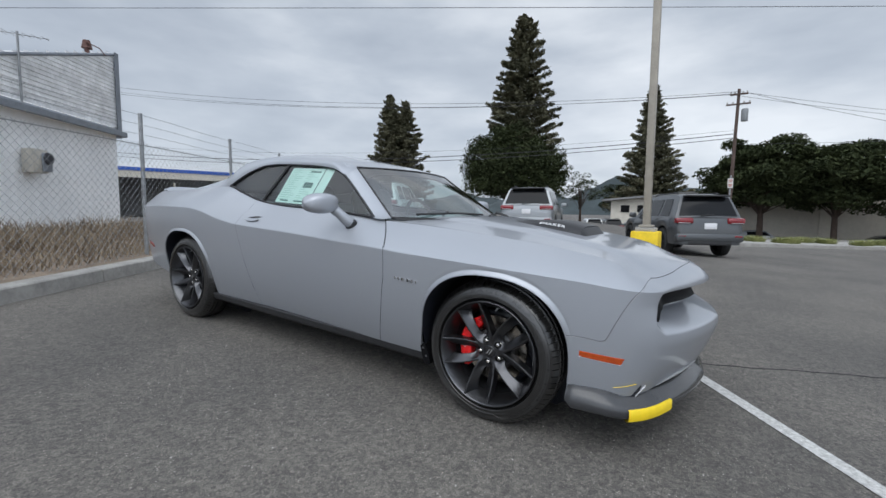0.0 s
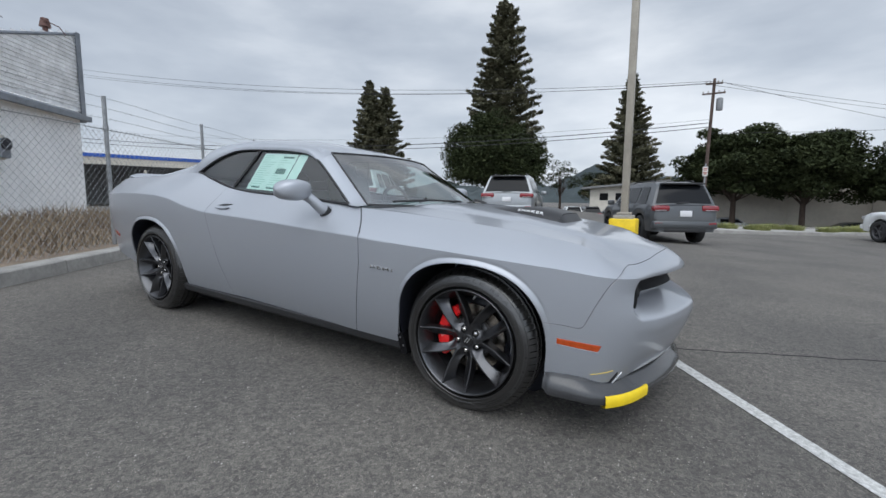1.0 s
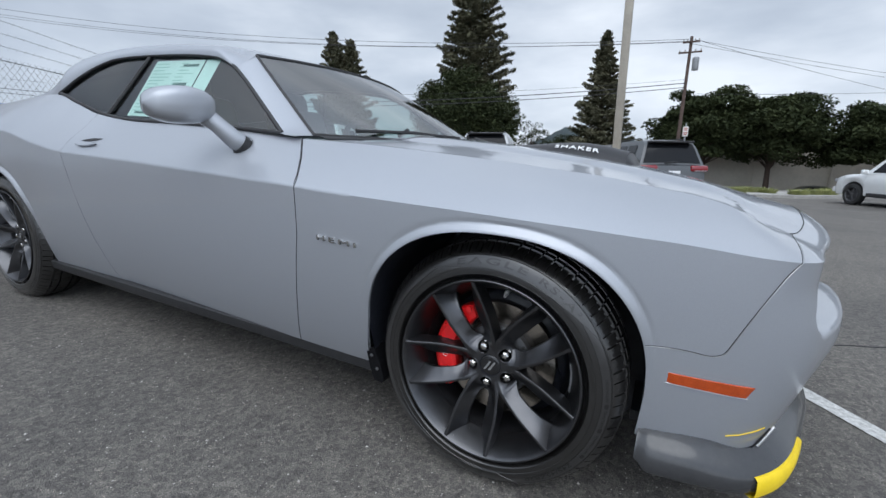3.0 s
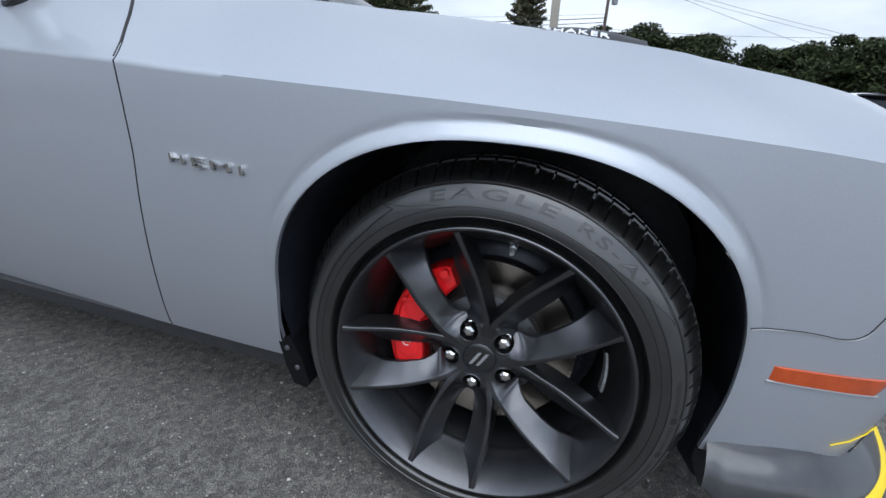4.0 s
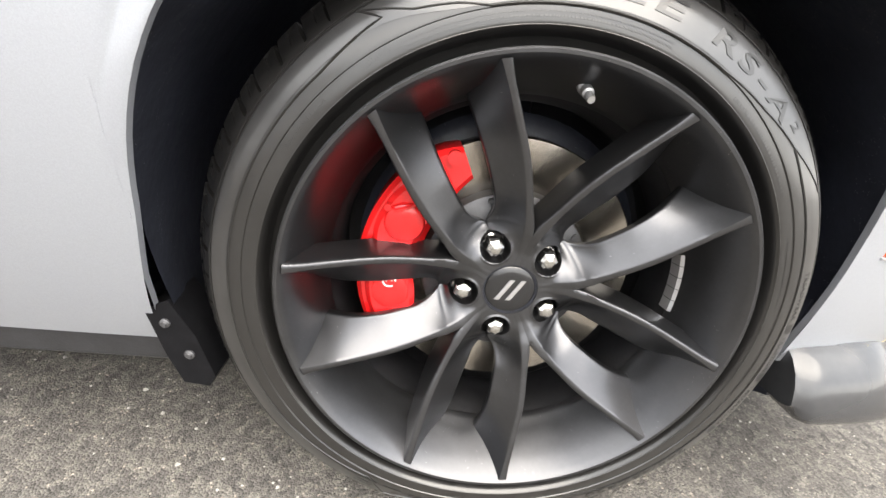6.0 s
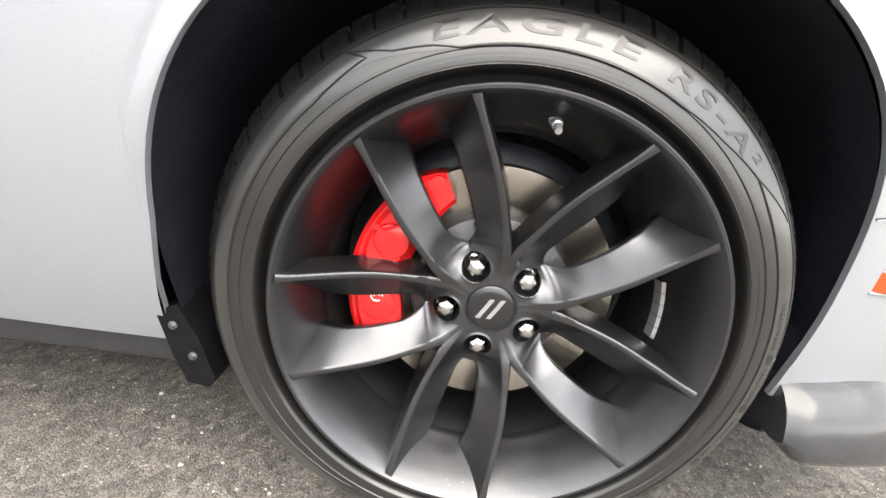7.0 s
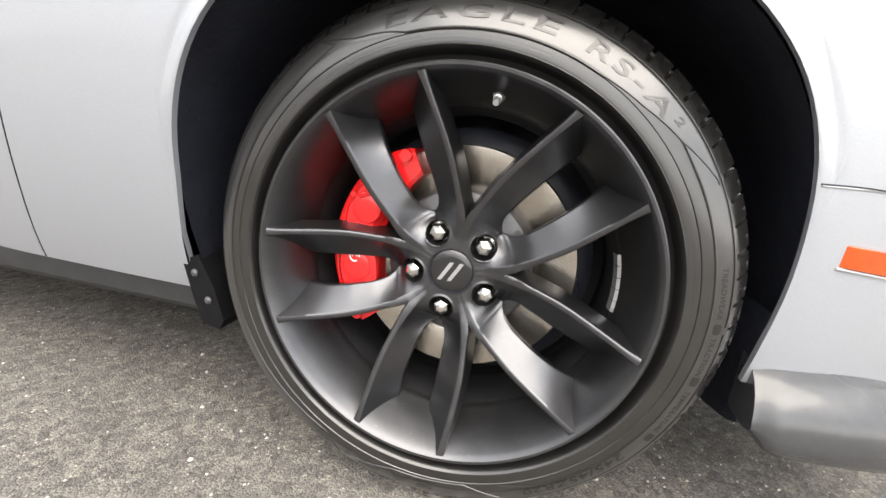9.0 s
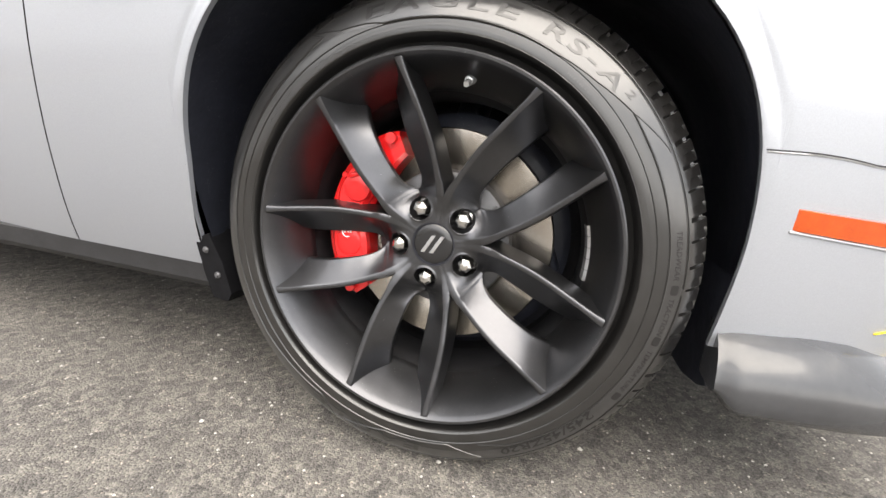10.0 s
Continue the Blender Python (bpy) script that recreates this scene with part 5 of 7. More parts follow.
def scoop():
    """Black hood scoop standing through the hood."""
    x0, x1 = -0.27, 0.24
    rows = []
    for i in range(25):
        t = i / 24
        x = lerp(x0, x1, t)
        w = lerp(0.20, 0.26, sstep(0, 1, t))
        h = 0.054 * sstep(0.0, 0.75, t) * (1 - 0.10 * sstep(0.8, 1.0, t)) + 0.004
        row = []
        for j in range(25):
            u = lerp(-1, 1, j / 24)
            row.append((x, YC + w * u * (1 - 0.06 * sstep(0.5, 1, t)), hood_z(x, YC + w * u) - 0.006 + h * (1 - abs(u) ** 5)))
        rows.append(row)
    bm = bmesh.new()
    grid(bm, rows, flip=False)
    o = part("hood_scoop", bm, M_SCOOP, car, "satin black hood scoop with white lettering", smooth=50)
    # two mouths
    for sgn in (-1, 1):
        bm = bmesh.new()
        m = []
        zf = hood_z(x1, YC)
        for j in range(13):
            u = sgn * lerp(0.10, 0.92, j / 12)
            top = zf - 0.006 + 0.052 * 0.9 * (1 - abs(u) ** 5) - 0.014
            m.append([(x1 - 0.05, YC + 0.245 * u, top - 0.010), (x1 + 0.004, YC + 0.245 * u, top), (x1 + 0.030, YC + 0.245 * u, zf - 0.006), (x1 - 0.08, YC + 0.245 * u, zf + 0.004)])
        grid(bm, m, flip=sgn > 0)
        part("scoop_mouth", bm, M_LINER, o, smooth=0)
    bm = bmesh.new()
    grid(bm, [[(x1, YC + 0.245 * lerp(-1, 1, j / 24), hood_z(x1, YC) - 0.006 + 0.049 * (1 - abs(lerp(-1, 1, j / 24)) ** 5)), (x1 + 0.035, YC + 0.25 * lerp(-1, 1, j / 24), hood_z(x1, YC) - 0.012)][::1] for j in range(25)], flip=True)
    part("scoop_front", bm, M_SCOOP, o, smooth=50)
    bm = lettering("SHAKER", 0.044, 0.0012, None, 1.12)
    for v in bm.verts:
        lx, lz, ly = v.co.x, v.co.z, v.co.y
        x = -0.03 + lx
        i = (x - x0) / (x1 - x0)
        yy = YC - lerp(0.20, 0.26, sstep(0, 1, i)) * 0.90 + lz * 0.6
        h = 0.054 * sstep(0.0, 0.75, i) + 0.004
        u = (yy - YC) / lerp(0.20, 0.26, sstep(0, 1, i))
        v.co = Vector((x, yy - 0.002, hood_z(x, yy) - 0.006 + h * (1 - abs(u) ** 5) + 0.004 + ly))
    part("scoop_lettering", bm, M_WHITEMARK, o, smooth=0)


M_SCOOP = mat("satin_black_scoop", (0.016, 0.016, 0.018), rough=0.42, vary=0.1, scale=20)
scoop()


def fender_badge():
    bm = lettering("HEMI", 0.036, 0.0035, None, 1.32)
    w = max(v.co.x for v in bm.verts)
    zt = max(v.co.z for v in bm.verts)
    for v in bm.verts:
        x = -0.566 + v.co.x / w * 0.160
        z = 0.675 + v.co.z / zt * 0.0155 - 0.006 * v.co.x / w
        v.co = on_side(x, z, 0.003 - v.co.y)
    part("fender_badge", bm, M_CHROME, car, "chrome raised lettering badge", smooth=0)


fender_badge()


def wiper(x0, y0, x1, y1):
    bm = bmesh.new()
    tube(bm, [(x0, y0, 1.022), (lerp(x0, x1, 0.5), lerp(y0, y1, 0.5), 1.034), (x1, y1, 1.030)], 0.007, 6)
    tube(bm, [(x0 + 0.03, y0 + 0.25, 1.018), (lerp(x0, x1, 0.45), lerp(y0, y1, 0.45), 1.044)], 0.009, 6)
    part("wiper", bm, M_BLACKTRIM, car, "black windscreen wiper", smooth=60)


wiper(-0.70, 0.27, -0.53, 0.83)
wiper(-0.52, 0.92, -0.66, 1.42)
bm = bmesh.new()
rows = []
for j in range(41):
    w = abs(j / 20 - 1)
    y = lerp(0.145, 1.555, j / 40)
    xe = -0.80 + (1 - w * w) * 0.30
    rows.append([(xe, y, 0.998), (xe + 0.07, y, hood_z(min(xe + 0.07, 0), y) + 0.0015)])
grid(bm, rows, flip=True)
part("cowl_panel", bm, M_BLACKTRIM, car, smooth=40)


def tail():
    """Rear lip spoiler and a flap with bolts behind the front wheel."""
    bm = bmesh.new()
    rows = []
    for k in range(21):
        y = lerp(0.20, 2 * YC - 0.20, k / 20)
        e = 1 - ((y - YC) / 0.65) ** 2
        b, up = 0.10 * e, 0.03 * min(e * 4, 1)
        rows.append([(-3.66 - b, y, 1.06), (-3.80 - b, y, 1.105 + up * 0.6), (-3.87 - b, y, 1.112 + up), (-3.88 - b, y, 1.102 + up), (-3.86 - b, y, 0.98)])
    vs = grid(bm, rows, flip=True)
    bm.faces.new(vs[0])
    bm.faces.new(list(reversed(vs[-1])))
    part("rear_spoiler", bm, M_SILVER, car, "low silver lip spoiler", smooth=50)
    for fl in (False, True):
        bm = bmesh.new()
        s = -1 if fl else 1
        pts = [(-0.422, 0.312), (-0.394, 0.326), (-0.368, 0.280), (-0.350, 0.224), (-0.358, 0.208), (-0.388, 0.212), (-0.404, 0.250)]
        y0 = 2 * YC + 0.010 if fl else -0.010
        prism(bm, pts, y0 - 0.012 * s, y0 + 0.05 * s)
        bmesh.ops.recalc_face_normals(bm, faces=bm.faces)
        o = part("splash_flap", bm, M_VOID, car, "black splash flap with two bolts", smooth=0)
        for x, z in ((-0.400, 0.296), (-0.377, 0.254)):
            bm = bmesh.new()
            lathe(bm, [(0.0001, -0.004), (0.003, -0.004), (0.004, -0.002), (0.006, -0.001), (0.006, 0.002)], 12)
            b = part("flap_bolt", bm, M_HAT, o)
            b.matrix_basis = pose(x, y0 - 0.013 * s, z, 0, 0, 180 if fl else 0)


tail()


# ---- ground ----
def ground_z(x, y=0.0):
    """The lot's fall along the car, and the lower street beyond the planter."""
    across, along = -0.70 * (x - 0.2) + 0.714 * (y - 17.6), 0.714 * (x - 0.2) + 0.70 * (y - 17.6)
    street = -1.65 * sstep(5.5, 13.0, across) * sstep(4.0, 12.0, along)
    street -= 0.028 * min(max(y - 9.0, 0.0), 4.6) * sstep(-4.0, -1.5, x)
    return street - math.tan(SLOPE) * min(max(x, -9.0), 6.0) * (1.0 if x > 0 else sstep(9.0, 3.0, y) if x > -2 else 1.0 - (1 - sstep(9.0, 3.0, y)) * sstep(-6.0, -2.0, x))


def build_ground():
    xs = [-3000, -400, -120, -40, -20, -12] + [lerp(-9, 6, k / 60) for k in range(61)] + [lerp(7, 61, k / 36) for k in range(37)] + [120, 400, 3000]
    ys = [-3000, -400, -100, -40, -15] + [lerp(-8, 20, k / 56) for k in range(57)] + [lerp(21.5, 81.5, k / 40) for k in range(41)] + [100, 400, 3000]
    bm = bmesh.new()
    grid(bm, [[(x, y, ground_z(x, y)) for y in ys] for x in xs], flip=False)
    o = part("ground", bm, M_ASPHALT, smooth=60)
    tagged(o, "worn grey asphalt of a parking lot with pale aggregate", "ground", kind="structure")


build_ground()
D1 = Vector((-0.545, 0.839, 0))
M_LINE = mat("worn_white_road_paint", (0.30, 0.30, 0.29), rough=0.8, color2=(0.66, 0.66, 0.64), scale=45, bump=0.3, bump_scale=150)
M_CONCRETE = mat("pale_concrete", (0.32, 0.31, 0.29), rough=0.9, vary=0.22, scale=3, bump=0.25, bump_scale=50)
M_YELLOW = mat("yellow_painted_concrete", (0.80, 0.56, 0.015), rough=0.6, vary=0.14, scale=4, bump=0.1, bump_scale=40)
M_POLE = mat("tan_painted_steel", (0.33, 0.30, 0.25), rough=0.5, vary=0.15, scale=3)
M_GALV = mat("galvanised_steel", (0.30, 0.31, 0.32), rough=0.55, metal=0.5, vary=0.2, scale=12)
M_BARN = mat("white_painted_metal_wall", (0.93, 0.94, 0.94), rough=0.7, vary=0.10, scale=1.2, bump=0.06, bump_scale=20)
M_BOARD = mat("weathered_white_boards", (0.78, 0.78, 0.78), rough=0.8, vary=0.22, scale=3, per_piece=0.10)
M_FASCIA = mat("grey_blue_flashing", (0.22, 0.24, 0.27), rough=0.6, vary=0.2, scale=5)
M_DRY = mat("dry_grass", (0.13, 0.095, 0.07), rough=0.9, color2=(0.36, 0.29, 0.20), scale=2)
M_GREEN = mat("green_grass", (0.12, 0.14, 0.04), rough=0.9, color2=(0.34, 0.35, 0.14), scale=3)
M_BARK = mat("tree_bark", (0.07, 0.05, 0.04), rough=0.95, vary=0.3, scale=6, bump=0.5, bump_scale=12)
M_NEEDLE = mat("dark_conifer_needles", (0.040, 0.045, 0.027), rough=0.9, color2=(0.180, 0.168, 0.108), scale=0.8, spec=0.15)
M_LEAF = mat("dark_green_leaves", (0.013, 0.020, 0.009), rough=0.85, color2=(0.060, 0.072, 0.030), scale=0.9, spec=0.15)
M_HILL = mat("distant_wooded_hill", (0.045, 0.058, 0.062), rough=1.0, vary=0.3, scale=0.05)
M_WALLTAN = mat("tan_stucco_wall", (0.58, 0.54, 0.47), rough=0.9, vary=0.10, scale=0.4)
M_ROOF = mat("grey_metal_roof", (0.20, 0.20, 0.20), rough=0.6, vary=0.2, scale=1.0)
M_BLUE = mat("blue_roof_fascia", (0.02, 0.09, 0.42), rough=0.5, vary=0.1, scale=1)
M_WOODPOLE = mat("brown_utility_pole_wood", (0.095, 0.066, 0.055), rough=0.9, vary=0.3, scale=3)
M_WIRE = mat("black_cable", (0.02, 0.02, 0.022), rough=0.6)
M_SOIL = mat("dry_soil_with_pebbles", (0.20, 0.155, 0.115), rough=0.95, vary=0.35, scale=3, bump=0.6, bump_scale=25)


def ribbon(name, a, b, width, z_up, m, label, n=24):
    """A thin painted band on the ground from a to b."""
    a, b = Vector(a), Vector(b)
    d = (b - a).normalized()
    s = Vector((-d.y, d.x)) * width / 2
    bm = bmesh.new()
    rows = []
    for k in range(n + 1):
        p = a.lerp(b, k / n)
        rows.append([(q.x, q.y, ground_z(q.x, q.y) + z_up) for q in (p + s, p - s)])
    grid(bm, rows, flip=True)
    o = part(name, bm, m)
    return tagged(o, label, "marking", kind="structure")


ribbon("parking_line", (1.80, 0.20), (-1.02, 3.985), 0.088, 0.004, M_LINE, "worn white painted parking line on asphalt")
bm = bmesh.new()
rg = random.Random(3)
pts, x = [], -0.6
while x < 9:
    y = 1.72 + (x - 0.87) * 0.53 + rg.uniform(-0.02, 0.02)
    pts.append((x, y, ground_z(x, y) + 0.001))
    x += 0.12
tube(bm, pts, 0.0045, 5)
tagged(part("asphalt_crack", bm, M_SEAM), "dark crack in the asphalt", "crack", kind="structure")


def scatter_gravel():
    """Loose pale grit on the asphalt round the wheel."""
    rg = random.Random(11)
    bm = bmesh.new()
    for _ in range(2200):
        x, y = rg.uniform(-2.2, 1.3), rg.uniform(-1.3, 0.5)
        r = rg.uniform(0.0012, 0.0030) * (1.8 if rg.random() < 0.06 else 1)
        z = ground_z(x)
        vs = [bm.verts.new((x + r * rg.uniform(0.7, 1.3) * math.cos(a), y + r * rg.uniform(0.7, 1.3) * math.sin(a), z)) for a in (0.2, 1.5, 2.7, 4.0, 5.2)]
        top = bm.verts.new((x, y, z + r * 0.9))
        for i in range(5):
            bm.faces.new([vs[i], vs[(i + 1) % 5], top])
    o = part("loose_grit", bm, M_GRIT, smooth=0)
    tagged(o, "pale loose grit scattered on the asphalt", "gravel", kind="stuff")


M_GRIT = mat("pale_grit", (0.22, 0.21, 0.19), rough=0.8, color2=(0.55, 0.53, 0.49), scale=60)
scatter_gravel()

# ---- kerb, verge and fence ----
NK = Vector((-0.839, -0.545, 0))
K0 = NK * 4.25


def kerb_point(along, back, z):
    p = K0 + D1 * along + NK * back
    return (p.x, p.y, ground_z(p.x) + z)


for k in range(8):
    a0 = -6.3 + k * 1.83
    bm = bmesh.new()
    sec = [(0, 0), (0.012, 0.135), (0.030, 0.150), (0.200, 0.152), (0.205, 0.0)]
    rows = [[kerb_point(a0 + u * 1.818, b, z) for b, z in sec] for u in (0, 0.004, 0.25, 0.5, 0.75, 0.996, 1)]
    vs = grid(bm, rows, flip=True)
    bm.faces.new(vs[0])
    bm.faces.new(list(reversed(vs[-1])))
    tagged(part("kerb", bm, M_CONCRETE, smooth=25), "pale concrete kerb along the verge", "kerb", kind="structure")
bm = bmesh.new()
rows = [[kerb_point(lerp(-7, 14, i / 40), lerp(0.20, 6.0, (j / 12) ** 1.6), 0.11 + 0.02 * noise.noise((i * 0.7, j * 0.9, 0)) + 0.12 * (j / 12)) for j in range(13)] for i in range(41)]
grid(bm, rows, flip=True)
tagged(part("verge_ground", bm, M_SOIL, smooth=60), "dry bare soil strip behind the kerb", "verge", kind="structure")


def weeds():
    rg = random.Random(5)
    vts, fcs = [], []
    for _ in range(15000):
        al, back = rg.uniform(-6.5, 9), 0.55 + 3.2 * rg.random() ** 1.1
        h = rg.uniform(0.08, 0.30) * (0.55 + 0.9 * abs(noise.noise((al * 0.9, back * 1.3, 2)))) + (0.16 if back > 1.6 else 0) * rg.random()
        p = Vector(kerb_point(al, back, 0.10 + 0.03 * back))
        a = rg.uniform(0, 6.28)
        w = 0.006 + 0.006 * rg.random()
        lean = Vector((rg.uniform(-0.4, 0.4) * h, rg.uniform(-0.4, 0.4) * h, h))
        s = Vector((math.cos(a) * w, math.sin(a) * w, 0))
        i = len(vts)
        vts += [p - s, p + s, p + lean * 0.6 + s * 0.7, p + lean * 0.6 - s * 0.7, p + lean + Vector((lean.x, lean.y, 0)) * 0.4]
        fcs += [(i, i + 1, i + 2, i + 3), (i + 3, i + 2, i + 4)]
    me = bpy.data.meshes.new("dry_weeds")
    me.from_pydata([tuple(v) for v in vts], [], fcs)
    me.materials.append(M_DRY)
    tagged(new("dry_weeds", me), "tangled dry brown weeds behind the fence", "weeds", kind="stuff")


weeds()
FENCE_K = 4.72 - 4.25
FH = 1.66


def fence():
    f = empty("chain_link_fence")
    tagged(f, "galvanised chain-link fence topped with barbed wire", "fence")
    posts = [-3.6, -0.98, 1.64, 4.26, 6.88, 9.5, 12.1]
    for a in posts:
        bm = bmesh.new()
        p = Vector(kerb_point(a, FENCE_K, 0.10))
        t = p + Vector((0, 0, 2.10))
        cyl(bm, p, t, 0.028, segs=10)
        cyl(bm, p + Vector((0, 0, FH - 0.02)), p + Vector((0, 0, FH + 0.04)), 0.036, segs=10)
        part("post", bm, M_GALV, f)
    a0, a1 = -6.4, 12.0
    bm = bmesh.new()
    step, run = 0.10, FH / 1.0
    lines = []
    n = int((a1 - a0 + run) / step)
    for k in range(n):
        s = a0 - run + k * step
        for sg in (1, -1):
            u0, u1, z0, z1 = (s, s + run, 0.0, FH) if sg > 0 else (s + run, s, 0.0, FH)
            pa, pb = Vector(kerb_point(u0, FENCE_K, 0.12)), Vector(kerb_point(u1, FENCE_K, 0.12 + FH))
            lines.append((pa, pb))
    for pa, pb in lines:
        tube(bm, [pa, pb], 0.0022, 3, cap=False)
    part("wire_mesh", bm, M_GALV, f)
    for z in (1.80, 1.94, 2.08):
        bm = bmesh.new()
        pts = []
        for k in range(160):
            a = lerp(a0, a1, k / 159)
            pts.append(Vector(kerb_point(a, FENCE_K, 0.10 + z - 0.02 * math.sin((a + 1.9) / 3.25 * math.pi) ** 2)))
        tube(bm, pts, 0.0028, 4)
        for k in range(0, 159, 1):
            p = pts[k]
            tube(bm, [p + Vector((0.01, 0.01, 0.018)), p - Vector((0.01, 0.01, 0.018))], 0.0016, 3)
        part("barbed_wire", bm, M_GALV, f)
    for z in (FH,):
        bm = bmesh.new()
        tube(bm, [Vector(kerb_point(a, FENCE_K, 0.12 + z)) for a in (a0, a1)], 0.006, 5)
        part("tension_wire", bm, M_GALV, f)


fence()


# ---- white metal shed behind the fence ----
def shed():
    b = empty("metal_shed")
    tagged(b, "white metal shed with a boarded parapet", "shed")
    corner = Vector((-12.2, 2.8, 0))
    e = Vector((0.629, -0.777, 0))  # along the wall
    nk = Vector((-0.777, -0.629, 0))

    def at(u, out, z):
        p = corner + e * u - nk * out
        return Vector((p.x, p.y, z))
    bm = bmesh.new()
    rows = []
    n = 140
    for k in range(n + 1):
        u = lerp(0, 14, k / n)
        o = 0.012 if (k % 5) == 0 else 0.0
        rows.append([at(u, o, 0.2), at(u, o, 2.95)])
    grid(bm, rows)
    grid(bm, [[at(0, 0, 0.2), at(0, 0, 4.9)], [at(0, -8, 0.2), at(0, -8, 4.9)]], flip=True)
    part("shed_wall", bm, M_BARN, b, smooth=0)
    bm = bmesh.new()
    grid(bm, [[at(0.0, 0.22, 2.95), at(0.0, 0, 3.10)], [at(14, 0.22, 2.95), at(14, 0, 3.10)]])
    part("lower_roof", bm, M_FASCIA, b)
    bm = bmesh.new()
    rows = [[at(u, 0.20, 2.86), at(u, 0.26, 2.87), at(u, 0.26, 2.99), at(u, 0.20, 3.0)] for u in (-0.05, 14)]
    grid(bm, rows)
    part("roof_gutter", bm, M_FASCIA, b)
    bm = bmesh.new()
    grid(bm, [[at(0, 0.0, 2.9), at(0, 0.22, 2.9)], [at(14, 0.0, 2.9), at(14, 0.22, 2.9)]])
    part("soffit", bm, M_BARN, b)
    for k in range(20):
        z = 3.10 + k * 0.090
        u1 = (4.92 - z) / 0.345  # the parapet's top edge falls away along the wall
        bm = bmesh.new()
        grid(bm, [[at(u, 0.05, z), at(u, 0.072, z + 0.004), at(u, 0.05, z + 0.088)] for u in (0.02, u1)])
        part("parapet_board", bm, M_BOARD, b, smooth=0)
    bm = bmesh.new()
    for u0, u1 in ((-0.10, 0.06),):
        grid(bm, [[at(u0, 0.11, 2.85), at(u0, 0.11, 4.95)], [at(u1, 0.11, 2.85), at(u1, 0.11, 4.95)]], flip=False)
        grid(bm, [[at(u0, 0.11, 2.85), at(u0, 0.11, 4.95)], [at(u0, -0.1, 2.85), at(u0, -0.1, 4.95)]], flip=True)
    part("corner_flashing", bm, M_FASCIA, b)
    bm = bmesh.new()
    tube(bm, [at(-0.1, 0.06, 4.94), at(5.4, 0.06, 3.08)], 0.035, 6)
    part("parapet_cap", bm, M_FASCIA, b)
    # wall fan
    bm = bmesh.new()
    c = at(2.56, 0.14, 1.97)
    ax, ay = e.normalized(), Vector((0, 0, 1))
    mm = Matrix((( -ax.x, nk.x, 0, c.x), (-ax.y, nk.y, 0, c.y), (0, 0, 1, c.z), (0, 0, 0, 1)))
    box(bm, -0.14, 0, 0, 0.36, 0.22, 0.46, 0.02, mm)
    fan = part("wall_fan_unit", bm, M_FANBOX, b, "beige wall-mounted fan box")
    bm = bmesh.new()
    box(bm, -0.02, -0.13, -0.02, 0.22, 0.05, 0.36, 0.02, mm)
    part("fan_grille", bm, M_FASCIA, fan)
    bm = bmesh.new()
    lathe(bm, [(0.001, -0.03), (0.11, -0.03), (0.12, 0.0)], 20)
    g = part("fan_hub", bm, M_LINER, fan)
    g.matrix_basis = mm @ Matrix.Translation((-0.02, -0.155, 0.06))
    # roof vent
    bm = bmesh.new()
    p = at(0.70, -0.1, 4.68)
    cyl(bm, p, p + Vector((0, 0, 0.12)), 0.05, segs=10)
    cyl(bm, p + Vector((0, 0, 0.12)), p + Vector((0, 0, 0.30)), 0.11, 0.07, segs=12)
    part("roof_vent", bm, M_VENT, b, "rusty turbine roof vent")
    bm = bmesh.new()
    tube(bm, [p + Vector((0.1, -0.1, 0.25)), p + Vector((0.15, 0.2, 0.15)), p + Vector((0.18, 0.3, 0.0))], 0.012, 6)
    part("vent_pipe", bm, M_VENT, b)
    # aerial
    a = empty("roof_aerial")
    tagged(a, "thin metal television aerial on a mast", "aerial")
    base = at(2.85, 0.1, 2.9)
    bm = bmesh.new()
    cyl(bm, base, base + Vector((0, 0, 1.45)), 0.02, segs=8)
    part("mast", bm, M_GALV, a)
    bm = bmesh.new()
    top = base + Vector((0, 0, 1.40))
    boom = Vector((0.45, 0.9, -0.02)).normalized()
    cyl(bm, top - boom * 0.3, top + boom * 0.45, 0.008, segs=6)
    for k in range(6):
        q = top + boom * (-0.25 + 0.13 * k)
        s = Vector((0.75, -0.45, -0.12)).normalized() * (0.34 - 0.03 * k)
        cyl(bm, q - s, q + s, 0.004, segs=5)
    part("elements", bm, M_GALV, a)


M_FANBOX = mat("beige_enamel_box", (0.50, 0.47, 0.41), rough=0.6, vary=0.15, scale=6)
M_VENT = mat("rusty_vent_metal", (0.13, 0.07, 0.06), rough=0.8, vary=0.3, scale=12)
shed()


